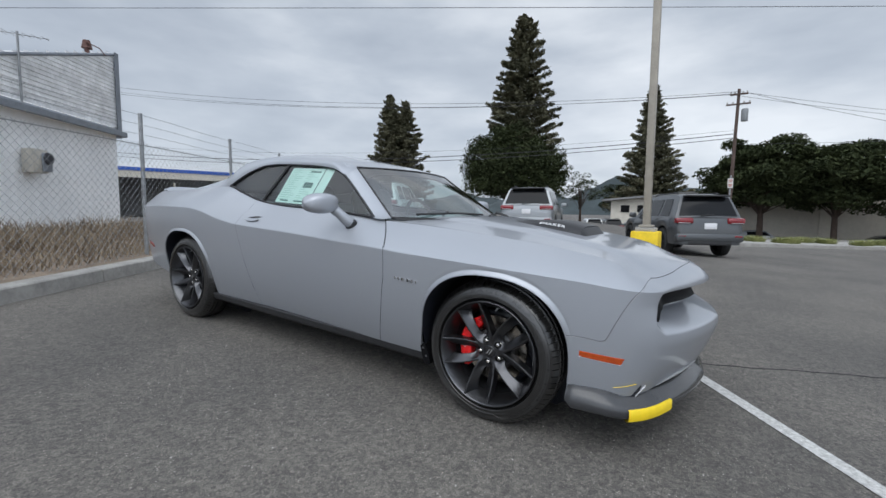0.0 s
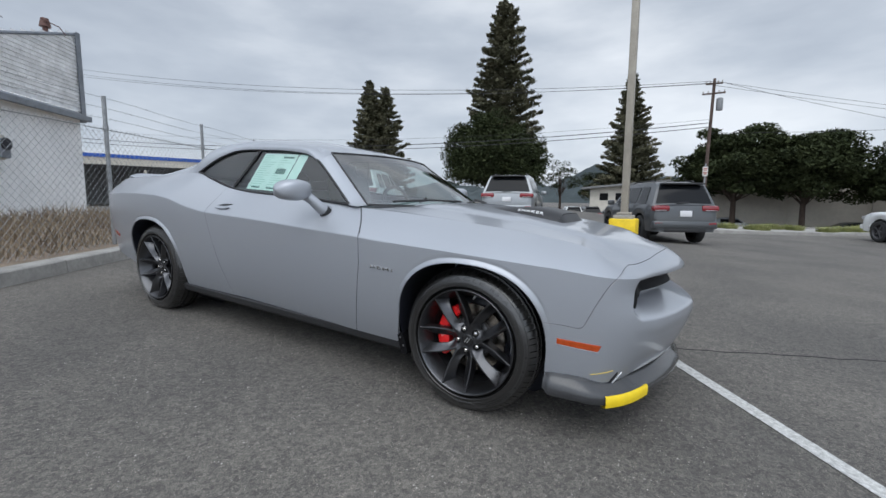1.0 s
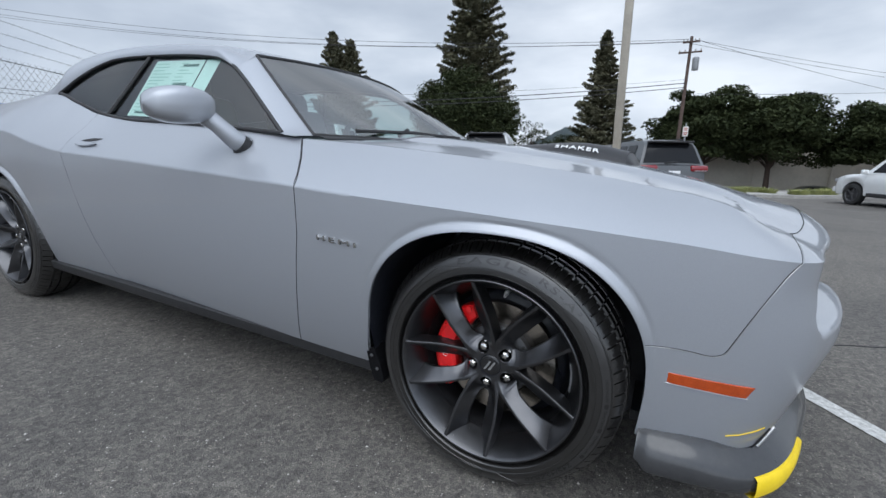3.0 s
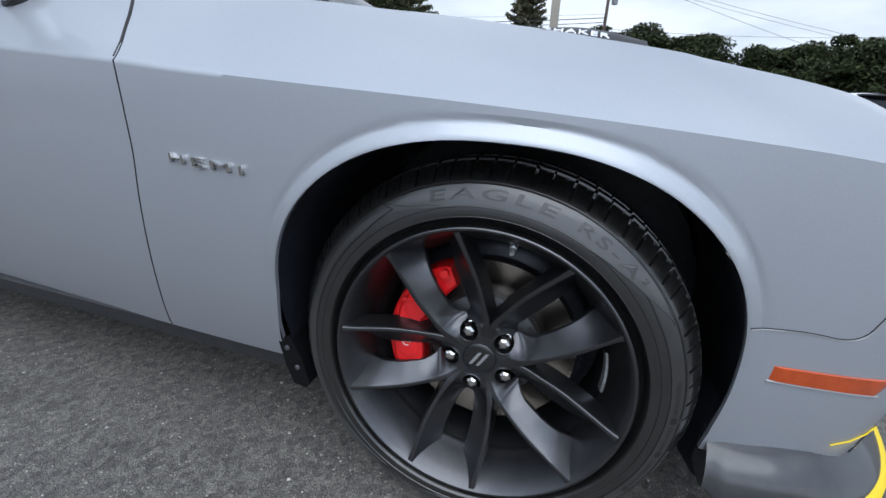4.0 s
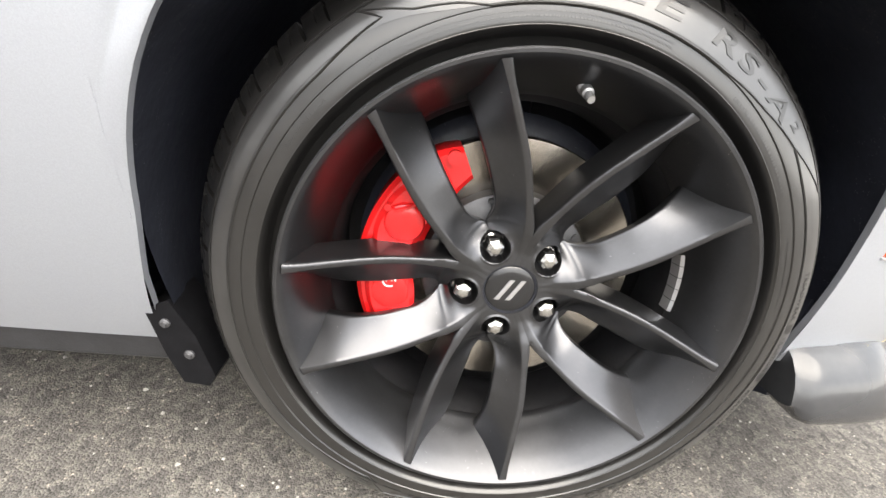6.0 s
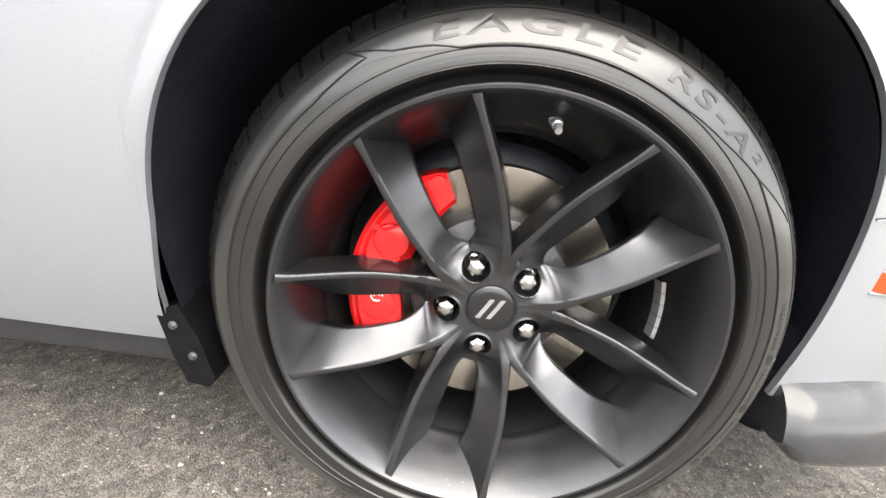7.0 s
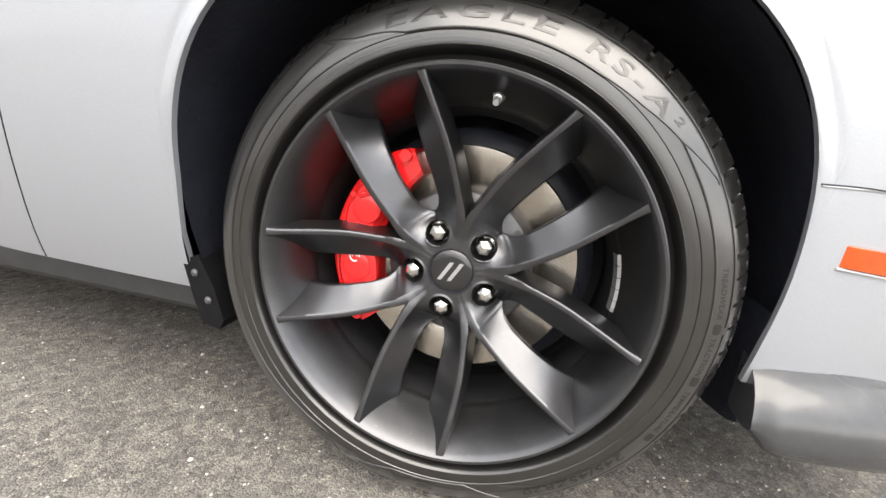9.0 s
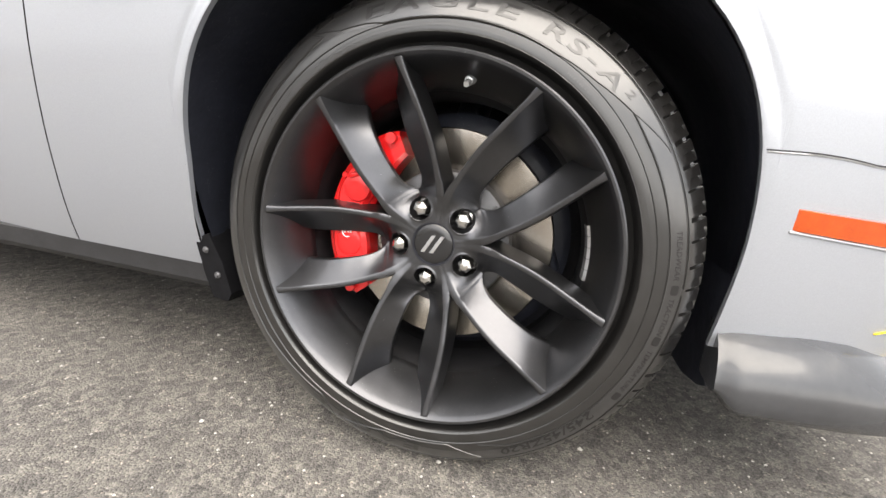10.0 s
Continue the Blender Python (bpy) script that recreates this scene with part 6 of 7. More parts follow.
def carport():
    c = empty("carport")
    tagged(c, "long open carport with a blue roof edge", "carport")
    def at(u, w, z):
        p = Vector((-38, 9, 0)) + Vector((0.28, 0.96, 0)) * u + Vector((-0.96, 0.28, 0)) * w
        return Vector((p.x, p.y, z))
    bm = bmesh.new()
    for z0, z1, off in ((3.92, 4.18, -0.1),):
        grid(bm, [[at(-12, off, z0), at(-12, off, z1)], [at(26, off, z0), at(26, off, z1)]])
    part("blue_fascia", bm, M_BLUE, c)
    bm = bmesh.new()
    grid(bm, [[at(-12, -0.05, 3.40), at(-12, -0.05, 3.92)], [at(26, -0.05, 3.40), at(26, -0.05, 3.92)]])
    part("beam", bm, M_WALLTAN, c)
    bm = bmesh.new()
    grid(bm, [[at(-12, -0.1, 4.18), at(-12, 9, 4.3)], [at(26, -0.1, 4.18), at(26, 9, 4.3)]], flip=True)
    grid(bm, [[at(-12, 9, 0), at(-12, 9, 4.4)], [at(26, 9, 0), at(26, 9, 4.4)]])
    part("roof_deck", bm, M_ROOF, c)
    for k in range(7):
        bm = bmesh.new()
        cyl(bm, at(-10 + 5.5 * k, 0.1, 0), at(-10 + 5.5 * k, 0.1, 3.1), 0.09, segs=8)
        part("carport_post", bm, M_WALLTAN, c)


carport()


# ---- lamp post ----
def lamp_post():
    p = empty("lamp_post", pose(-0.62, 8.98, ground_z(-0.62, 8.98)))
    tagged(p, "tan square steel lamp post on a yellow concrete base", "lamp post")
    bm = bmesh.new()
    box(bm, 0, 0, 0.33, 0.58, 0.58, 0.66, 0.03)
    part("yellow_base", bm, M_YELLOW, p, "yellow painted concrete base")
    bm = bmesh.new()
    box(bm, 0, 0, 0.70, 0.42, 0.42, 0.09, 0.015)
    part("grout_collar", bm, M_CONCRETE, p)
    bm = bmesh.new()
    box(bm, 0, 0, 4.1, 0.155, 0.155, 6.8, 0.015)
    part("pole", bm, M_POLE, p)
    bm = bmesh.new()
    box(bm, 0, 0, 0.78, 0.30, 0.30, 0.05, 0.01)
    part("base_plate", bm, M_POLE, p)


lamp_post()


# ---- trees ----
def leaf_mesh(name, pts, size, m, rg, droop=0.0):
    """Small leaf blades at the given points, joined."""
    n = len(pts)
    P = np.array(pts)
    a = np.array([rg.uniform(0, 6.283) for _ in range(n)])
    tl = np.array([rg.uniform(-0.9, 0.9) for _ in range(n)])
    sz = np.array([size * rg.uniform(0.6, 1.4) for _ in range(n)])
    u = np.stack([np.cos(a) * np.cos(tl), np.sin(a) * np.cos(tl), np.sin(tl) - droop], 1) * sz[:, None]
    b = np.array([rg.uniform(0, 6.283) for _ in range(n)])
    w = np.stack([np.cos(b), np.sin(b), np.array([rg.uniform(-0.6, 0.6) for _ in range(n)])], 1) * sz[:, None] * 0.42
    V = np.concatenate([P - u, P + w, P + u, P - w], 0)
    F = [(i, i + n, i + 2 * n, i + 3 * n) for i in range(n)]
    me = bpy.data.meshes.new(name)
    me.from_pydata(V.tolist(), [], F)
    me.materials.append(m)
    return me


def conifer(x, y, z, height, radius, seed, bare=0.04, dense_k=1.0, leaf=0.26, shape=0.85):
    rg = random.Random(seed)
    t = empty("conifer_tree", pose(x, y, z))
    tagged(t, "tall dark green redwood with drooping ragged branches", "tree", "redwood trees")
    bm = bmesh.new()
    r0 = height * 0.016
    tube(bm, [(0, 0, -0.2), (0, 0, height * 0.5), (0, 0, height * 0.98)], [r0, r0 * 0.6, 0.02], 8)
    pts = []
    nb = int(112 * dense_k)
    for k in range(nb):
        f = bare + (1 - bare) * ((k + rg.random()) / nb)
        h = height * f
        L = radius * (1 - f) ** shape * rg.uniform(0.55, 1.12) + 0.2
        a = k * 2.399 + rg.uniform(-0.5, 0.5)
        rise = rg.uniform(0.02, 0.26) if f < 0.8 else rg.uniform(0.2, 0.6)
        d = Vector((math.cos(a), math.sin(a), 0))
        side = Vector((-d.y, d.x, 0))
        tip = Vector((0, 0, h)) + d * L + Vector((0, 0, rise * L - 0.10 * L))
        mid = Vector((0, 0, h)) + d * L * 0.55 + Vector((0, 0, rise * L * 0.25 - 0.13 * L))
        tube(bm, [(0, 0, h), mid, tip], [0.05 * height / 20, 0.03 * height / 20, 0.008], 4, cap=False)
        for q in range(int(165 * L / radius * dense_k) + 40):
            u = rg.random() ** 0.6
            p = Vector((0, 0, h)).lerp(mid, u * 2) if u < 0.5 else mid.lerp(tip, u * 2 - 1)
            fan = 0.24 * L * u * (1.12 - u) + 0.05
            pts.append(tuple(p + side * rg.gauss(0, fan) + d * rg.gauss(0, 0.10) + Vector((0, 0, rg.gauss(-0.10, 0.07 + 0.018 * L) * (1.15 - 0.5 * u)))))
    part("trunk", bm, M_BARK, t, smooth=60)
    c = new("crown", leaf_mesh("crown", pts, leaf, M_NEEDLE, rg, 0.25))
    c.parent = t
    return t


def broad_tree(x, y, z, height, spread, seed, trunk_h=0.3, clumps=46, leaf=0.22, per=230, name="broad_tree", flat=0.62, layer=0.7, low=-0.35, label="dark green spreading evergreen tree with a dense crown"):
    rg = random.Random(seed)
    t = empty(name, pose(x, y, z))
    tagged(t, label, "tree", "dark evergreen trees")
    bm = bmesh.new()
    r0 = height * 0.028
    tube(bm, [(0, 0, -0.2), (rg.uniform(-0.2, 0.2), 0, height * trunk_h), (rg.uniform(-0.4, 0.4), 0, height * 0.75)], [r0, r0 * 0.75, r0 * 0.3], 8)
    pts = []
    for k in range(clumps):
        a, u = k * 2.399, (k + 0.5) / clumps
        el = math.asin(lerp(low, 0.98, u))
        rr = rg.uniform(0.55, 1.0)
        c = Vector((math.cos(a) * math.cos(el) * spread * rr, math.sin(a) * math.cos(el) * spread * rr, height * (trunk_h + (1 - trunk_h) * 0.40) + math.sin(el) * rr * height * (1 - trunk_h) * flat))
        tube(bm, [(0, 0, height * trunk_h * rg.uniform(0.8, 1.3)), c * 0.55 + Vector((0, 0, height * 0.2)), c], [r0 * 0.20, r0 * 0.12, 0.02], 5, cap=False)
        cs = spread * rg.uniform(0.20, 0.36)
        for q in range(per):
            v = Vector((rg.gauss(0, 1), rg.gauss(0, 1), rg.gauss(0, 1)))
            v = v.normalized() * cs * rg.random() ** 0.4
            v.z *= layer
            pts.append(tuple(c + v))
    part("trunk", bm, M_BARK, t, smooth=60)
    o = new("crown", leaf_mesh("crown", pts, leaf, M_LEAF, rg))
    o.parent = t
    return t


conifer(-24.6, 56.5, 0.3, 28.0, 7.8, 21, bare=0.22, dense_k=2.6, leaf=0.23, shape=0.62)
broad_tree(-23.7, 51.5, 0.3, 11.2, 6.2, 22, trunk_h=0.10, clumps=110, leaf=0.19, per=560)
conifer(-38.7, 44.5, 0.3, 16.5, 4.9, 23, bare=0.08, dense_k=2.1, leaf=0.19, shape=0.80)
conifer(-37.0, 45.6, 0.3, 15.6, 4.7, 33, bare=0.08, dense_k=2.0, leaf=0.19, shape=0.72)
conifer(-8.2, 61.0, 0, 17.6, 5.7, 24, bare=0.06, dense_k=2.3, leaf=0.20, shape=0.84)
for tx, ty, th, ts, sd in ((3.2, 47.5, 8.2, 4.4, 25), (8.3, 47.0, 7.4, 4.2, 36), (16.0, 46.0, 6.3, 4.3, 47), (21.0, 45.0, 6.9, 4.5, 28), (29.0, 44.0, 7.2, 5.0, 29)):
    broad_tree(tx, ty, -2.0, th + 1.9, ts, sd, trunk_h=0.34, clumps=80, leaf=0.19, per=480, layer=0.5, low=-0.55)
broad_tree(-17.5, 62.0, 0, 7.4, 2.6, 30, trunk_h=0.2, clumps=22, leaf=0.14, per=110, label="thin-leaved tree beyond the lot")
broad_tree(-13.0, 66.0, 0, 5.6, 3.0, 31, trunk_h=0.1, clumps=30, leaf=0.16, per=200)

broad_tree(-17.2, 9.0, 0.35, 2.1, 1.1, 51, trunk_h=0.05, clumps=26, leaf=0.05, per=160, name="shrub", label="low green shrub beyond the fence")
broad_tree(-14.6, 6.9, 0.35, 1.5, 0.8, 52, trunk_h=0.05, clumps=20, leaf=0.05, per=140, name="shrub", label="low green shrub beyond the fence")


def street_sign():
    z = ground_z(0.87, 20.0)
    p = empty("street_sign", pose(0.87, 20.0, z))
    tagged(p, "small white street sign on a thin grey post", "sign")
    bm = bmesh.new()
    cyl(bm, (0, 0.02, -0.05), (0, 0.02, 2.85), 0.03, segs=8)
    part("sign_post", bm, M_GALV, p)
    bm = bmesh.new()
    box(bm, 0, -0.02, 2.52, 0.20, 0.012, 0.40, 0.004)
    plate = part("sign_plate", bm, M_SIGN, p)
    for k, (w, zz) in enumerate(((0.15, 2.65), (0.12, 2.58), (0.15, 2.47), (0.10, 2.41))):
        bm = bmesh.new()
        box(bm, 0, -0.030, zz, w, 0.006, 0.04)
        part("sign_bar", bm, M_SIGNRED, plate, smooth=0)


M_SIGN = mat("white_sign_enamel", (0.62, 0.61, 0.58), rough=0.4, vary=0.06, scale=8)
M_SIGNRED = mat("faded_red_sign_print", (0.42, 0.14, 0.11), rough=0.5)
street_sign()


def hills():
    for y, h0, amp, sd, x0, x1 in ((520, 17, 10, 1, -420, 60), (700, 30, 36, 4, -900, 700)):
        bm = bmesh.new()
        rows = []
        for k in range(161):
            x = lerp(x0, x1, k / 160)
            e = math.sin(math.pi * k / 160)
            bump = 26 * math.exp(-(((x + 116) / 34) ** 2)) if sd == 1 else 0
            h = (h0 + bump + amp * noise.noise((x * 0.008, sd, 0)) + 9 * noise.noise((x * 0.035, sd, 3)) + 2.5 * noise.noise((x * 0.15, sd, 5))) * e ** 0.6
            rows.append([(x, y - 60, -2), (x, y - 20, max(h * 0.55, 0)), (x, y, max(h, 0)), (x, y + 50, -2)])
        grid(bm, rows, flip=False)
        tagged(part("backdrop", bm, M_HILL, smooth=60), "distant dark wooded hill under overcast sky", "hill", kind="structure")


hills()


# ---- buildings beyond the street ----
def long_building():
    b = empty("warehouse")
    tagged(b, "long low tan stucco warehouse behind the trees", "building")
    bm = bmesh.new()
    box(bm, 26, 56, 0.7, 50, 8, 5.9)
    part("wall", bm, M_WALLTAN, b, smooth=0)
    for k in range(9):
        bm = bmesh.new()
        box(bm, 2 + k * 6, 51.9, 0.7, 0.25, 0.3, 5.6)
        part("pilaster", bm, M_WALLTAN, b, smooth=0)
    bm = bmesh.new()
    box(bm, 26, 56, 3.72, 50.6, 8.6, 0.22)
    part("roof", bm, M_ROOF, b, smooth=0)


long_building()


def low_building():
    b = empty("low_building")
    tagged(b, "low tan building with a shallow grey roof", "building")
    bm = bmesh.new()
    box(bm, 0, 0, 0.9, 10.2, 6, 4.0)
    for v in bm.verts:
        if v.co.z > 2:
            v.co.z += 0.09 * v.co.x
    bm.transform(pose(-5.9, 53.6, 0, 0, 0, 8))
    part("wall", bm, M_WALLTAN, b, smooth=0)
    bm = bmesh.new()
    box(bm, 0, -0.2, 3.02, 11.6, 7.4, 0.20, m=pose(-5.9, 53.6, 0, 0, 0, 8) @ pose(0, 0, 0, 0, -5.1, 0))
    part("roof", bm, M_ROOF, b, smooth=0)
    for x in (-3.6, -1.9, 0.2, 2.2):
        bm = bmesh.new()
        box(bm, x, -3.0, 1.55, 0.9, 0.08, 0.8, m=pose(-5.9, 53.6, 0, 0, 0, 8))
        part("window", bm, M_VOID, b, smooth=0)


low_building()


# ---- street edge: planter strip ----
def planter():
    a, b = Vector((0.2, 17.6, 0)), Vector((17.0, 34.0, 0))
    d = (b - a).normalized()
    s = Vector((-d.y, d.x, 0))
    bm = bmesh.new()
    sec = [(-0.15, 0.0), (-0.15, 0.13), (0.0, 0.14), (0.0, 0.10), (2.6, 0.10), (2.6, 0.14), (2.75, 0.13), (2.75, 0)]
    grid(bm, [[(p.x, p.y, ground_z(p.x, p.y) + z) for p, z in ((a.lerp(b, k / 12) + s * o, z) for o, z in sec)] for k in range(13)], flip=False)
    tagged(part("planter_kerb", bm, M_CONCRETE, smooth=20), "low concrete kerb of a street planter", "kerb", kind="structure")
    rg = random.Random(8)
    for k in range(24):
        p = a.lerp(b, (k + 0.5) / 24 + rg.uniform(-0.02, 0.02)) + s * rg.uniform(0.6, 1.9)
        z = ground_z(p.x, p.y) + 0.10
        vts, fcs = [], []
        for _ in range(420):
            h, an = rg.uniform(0.10, 0.30), rg.uniform(0, 6.28)
            rr = rg.random() ** 0.6 * 0.42
            q = Vector((math.cos(an) * rr, math.sin(an) * rr, 0))
            w = Vector((-math.sin(an), math.cos(an), 0)) * 0.02
            top = q + Vector((math.cos(an) * h * 0.6, math.sin(an) * h * 0.6, h))
            i = len(vts)
            vts += [tuple(q - w), tuple(q + w), tuple(top)]
            fcs.append((i, i + 1, i + 2))
        me = bpy.data.meshes.new("grass_tuft")
        me.from_pydata(vts, [], fcs)
        me.materials.append(M_GREEN)
        o = new("grass_tuft", me)
        o.matrix_world = pose(p.x, p.y, z)
        tagged(o, "yellow-green grass tuft in the street planter", "grass tuft", "planter grass")


planter()


# ---- utility pole and lines ----
def utility_pole():
    p = empty("utility_pole", pose(0.93, 37.0, 0.0))
    tagged(p, "brown wooden utility pole with transformer and crossarms", "utility pole")
    bm = bmesh.new()
    tube(bm, [(-0.22, 0, -2.1), (0, 0, 10.15)], [0.15, 0.10], 10)
    part("pole", bm, M_WOODPOLE, p, smooth=60)
    for z, l in ((9.75, 0.55), (9.05, 0.75)):
        bm = bmesh.new()
        box(bm, 0, -0.15, z, 2 * l, 0.10, 0.11, 0.01)
        o = part("crossarm", bm, M_WOODPOLE, p)
        for q in (-0.9, -0.45, 0.45, 0.9):
            bm = bmesh.new()
            cyl(bm, (q * l, -0.15, z + 0.05), (q * l, -0.15, z + 0.2), 0.05, 0.03, segs=8)
            part("insulator", bm, M_CONCRETE, o)
    bm = bmesh.new()
    lathe(bm, [(0.001, -0.45), (0.20, -0.45), (0.22, -0.4), (0.22, 0.38), (0.15, 0.45), (0.001, 0.46)], 16)
    o = part("transformer", bm, M_GALV, p, "grey cylindrical transformer can", smooth=40)
    o.matrix_basis = pose(0.42, -0.1, 8.25, 90, 0, 0)
    return p


utility_pole()


def cable(a, b, sag, r, n=30):
    bm = bmesh.new()
    pts = [Vector(a).lerp(Vector(b), k / n) - Vector((0, 0, sag * 4 * (k / n) * (1 - k / n))) for k in range(n + 1)]
    tube(bm, pts, r, 4)
    o = part("overhead_cable", bm, M_WIRE, smooth=60)
    tagged(o, "black overhead cable strung between utility poles", "cable", "overhead cables")


POLE_TOP, WEST, EAST = (0.93, 36.9), (-55.4, 18.5), (9.8, 42.2)


def beyond(a, b, k):
    """The point on the way from a to b, carried on by k."""
    return tuple(lerp(p, q, k) for p, q in zip(a, b))


for za, zb, zr, xo in ((9.95, 15.4, 8.9, 0.0), (9.80, 15.0, 8.6, -0.5), (9.80, 14.6, 8.15, 0.5)):
    a = (POLE_TOP[0] + xo, POLE_TOP[1], za)
    cable(a, beyond(a, (WEST[0] + xo, WEST[1], zb), 1.25), 2.0, 0.016)
    cable(a, beyond(a, (EAST[0], EAST[1], zr), 3.0), 0.3, 0.013)
for za, zb, r in ((6.95, 8.4, 0.032), (6.65, 8.0, 0.028), (7.2, 9.3, 0.010)):
    a = (*POLE_TOP, za)
    cable(a, beyond(a, (*WEST, zb), 1.25), 2.0, r)
a = (*POLE_TOP, 6.2)
cable(a, beyond(a, (*EAST, 6.7), 3.0), 0.3, 0.014)
a, b = (-23.46, 3.2, 8.99), (5.6, 22.64, 9.46)
cable(beyond(b, a, 1.5), beyond(a, b, 1.7), 0.15, 0.011)


# ---- other vehicles: built nose towards +x, wheels on z = 0 ----
M_TAIL = mat("red_tail_lamp", (0.20, 0.006, 0.012), rough=0.15, coat=1.0, vary=0.1, scale=10)
M_PLATE = mat("white_plate", (0.7, 0.7, 0.72), rough=0.5)
M_GREYPAINT = paint_mat("slate_grey_paint", (0.080, 0.085, 0.091), metal=0.5)
M_LIGHTPAINT = paint_mat("light_silver_paint", (0.30, 0.315, 0.33), metal=0.6)
M_WHITEPAINT = mat("white_vehicle_paint", (0.74, 0.75, 0.75), rough=0.3, coat=1.0, vary=0.03, scale=3)
M_DARKPAINT = paint_mat("black_vehicle_paint", (0.02, 0.021, 0.024), metal=0.3)
M_SPARETYRE = mat("plain_tyre", (0.02, 0.02, 0.02), rough=0.7, vary=0.2, scale=15)


def vehicle(name, label, paint, m, length=4.82, width=1.94, height=1.76, wheelbase=2.91, belt=1.10, hood=1.08, sedan=False, rim_mat=None, clad=None):
    v = empty(name, m)
    tagged(v, label, "car", "parked vehicles")
    hl, hw = length / 2, width / 2
    rw = 0.395 if not sedan else 0.33
    hubs = (wheelbase / 2 + 0.05, -wheelbase / 2 + 0.05)
    r_arch = rw + 0.07
    top = curve([-hl, -hl + 0.04, -hl + 0.15, hl - 1.55, hl - 1.2, hl - 0.25, hl - 0.05, hl], [belt - 0.35, belt - 0.05, belt, belt - 0.02, hood - 0.01, hood - 0.16, hood - 0.35, hood - 0.5])
    if sedan:
        top = curve([-hl, -hl + 0.05, -hl + 0.2, -hl + 0.7, 0, hl - 1.4, hl - 0.25, hl - 0.04, hl], [0.6, 0.85, 0.98, 1.0, 0.98, 0.93, 0.80, 0.62, 0.5])
    plan = curve([-hl, -hl + 0.06, -hl + 0.3, -hl + 0.9, 0, hl - 0.9, hl - 0.3, hl - 0.08, hl], [hw * 0.80, hw * 0.92, hw * 0.985, hw, hw, hw, hw * 0.93, hw * 0.78, hw * 0.60])
    xs = sorted(set([-hl + length * k / 40 for k in range(41)] + [h + r_arch * 0.9999 * math.sin(math.pi * (k / 16 - 0.5)) for h in hubs for k in range(17)] + [h + q * (r_arch + 0.001) for h in hubs for q in (-1, 1)] + [-hl + 0.02, -hl + 0.05, hl - 0.02]))
    rows = []
    for x in xs:
        zb = 0.30 if sedan else 0.37
        for h in hubs:
            if abs(x - h) < r_arch:
                zb = max(zb, rw + math.sqrt(r_arch**2 - (x - h) ** 2))
        zt, w = top(x), plan(x)
        zt = max(zt, zb + 0.02)
        row = []
        for j in range(13):
            t = j / 12
            z = lerp(zb, zt, t)
            f = 1 - 0.055 * max(0, (0.55 - t) / 0.55) ** 1.5 - 0.075 * max(0, (t - 0.55) / 0.45) ** 1.8
            row.append((x, -w * f, z))
        row += [(x, -w * 0.86 * q, zt + 0.02 * (1 - q * q)) for q in (0.95, 0.6, 0.2)]
        full = row + [(a, -b, c) for a, b, c in reversed(row)]
        rows.append(full)
    bm = bmesh.new()
    vs = grid(bm, rows, flip=False)
    bm.faces.new(vs[0])
    bm.faces.new(list(reversed(vs[-1])))
    part("body", bm, paint, v, smooth=35)
    # cabin
    if sedan:
        prof = [(-hl + 0.55, 0.98), (-hl + 1.35, height - 0.05), (-hl + 2.0, height), (hl - 2.25, height - 0.02), (hl - 1.35, 0.96)]
    else:
        prof = [(-hl + 0.16, belt - 0.03), (-hl + 0.42, height - 0.10), (-hl + 0.75, height - 0.01), (-hl + 1.6, height), (hl - 2.25, height - 0.04), (hl - 1.42, belt - 0.03)]
    px, pz = [p[0] for p in prof], [p[1] for p in prof]
    zt = curve(px, pz)
    rows = []
    xs2 = [lerp(px[0], px[-1], k / 48) for k in range(49)]
    b0 = belt - 0.03 if not sedan else 0.95
    for x in xs2:
        z1 = max(zt(x), b0 + 0.002)
        rows.append([(x, -lerp(hw * 0.94, hw * 0.68, (lerp(b0, z1, j / 10) - b0) / (height - b0)), lerp(b0, z1, j / 10)) for j in range(11)] + [(x, -hw * 0.64 * q * lerp(1.38, 1, (z1 - b0) / (height - b0)), z1 + 0.025 * (1 - q * q)) for q in (0.85, 0.5, 0.0)])
    full = [r + [(a, -b, c) for a, b, c in reversed(r[:-1])] for r in rows]
    bm = bmesh.new()
    grid(bm, full)
    part("cabin", bm, paint, v, smooth=45)

    def glass(nm, pts):
        bm = bmesh.new()
        bm.faces.new([bm.verts.new(p) for p in pts])
        part(nm, bm, M_VEHGLASS, v, smooth=0)

    def wy(z, o=0.012):
        return lerp(hw * 0.94, hw * 0.68, (z - b0) / (height - b0)) + o

    zb, zu = b0 + 0.06, height - 0.13
    if not sedan:
        cuts = [(-hl + 0.62, -hl + 1.28, 0.14), (-hl + 1.40, -hl + 2.28, 0), (-hl + 2.38, hl - 1.72, -0.42)]
    else:
        cuts = [(-hl + 1.35, -hl + 2.15, 0.0), (-hl + 2.25, hl - 1.60, -0.45)]
    for x0, x1, sl in cuts:
        for sg in (-1, 1):
            q = [(x0, sg * wy(zb), zb), (x1, sg * wy(zb), zb), (x1 + min(sl, 0), sg * wy(zu), zu), (x0 + max(sl, 0), sg * wy(zu), zu)]
            glass("side_window", q if sg < 0 else q[::-1])
    # rear and front screens
    def screen(nm, x0, x1, sg):
        """A pane that follows the cabin's end."""
        bm = bmesh.new()
        rr = []
        for k in range(9):
            x = lerp(x0, x1, k / 8)
            z = zt(x)
            w = lerp(hw * 0.94, hw * 0.68, (z - b0) / (height - b0)) * 0.90
            rr.append([(x + sg * 0.016, lerp(-w, w, j / 8), z + 0.012 + 0.018 * (1 - abs(j / 4 - 1) ** 2)) for j in range(9)])
        grid(bm, rr, flip=sg < 0)
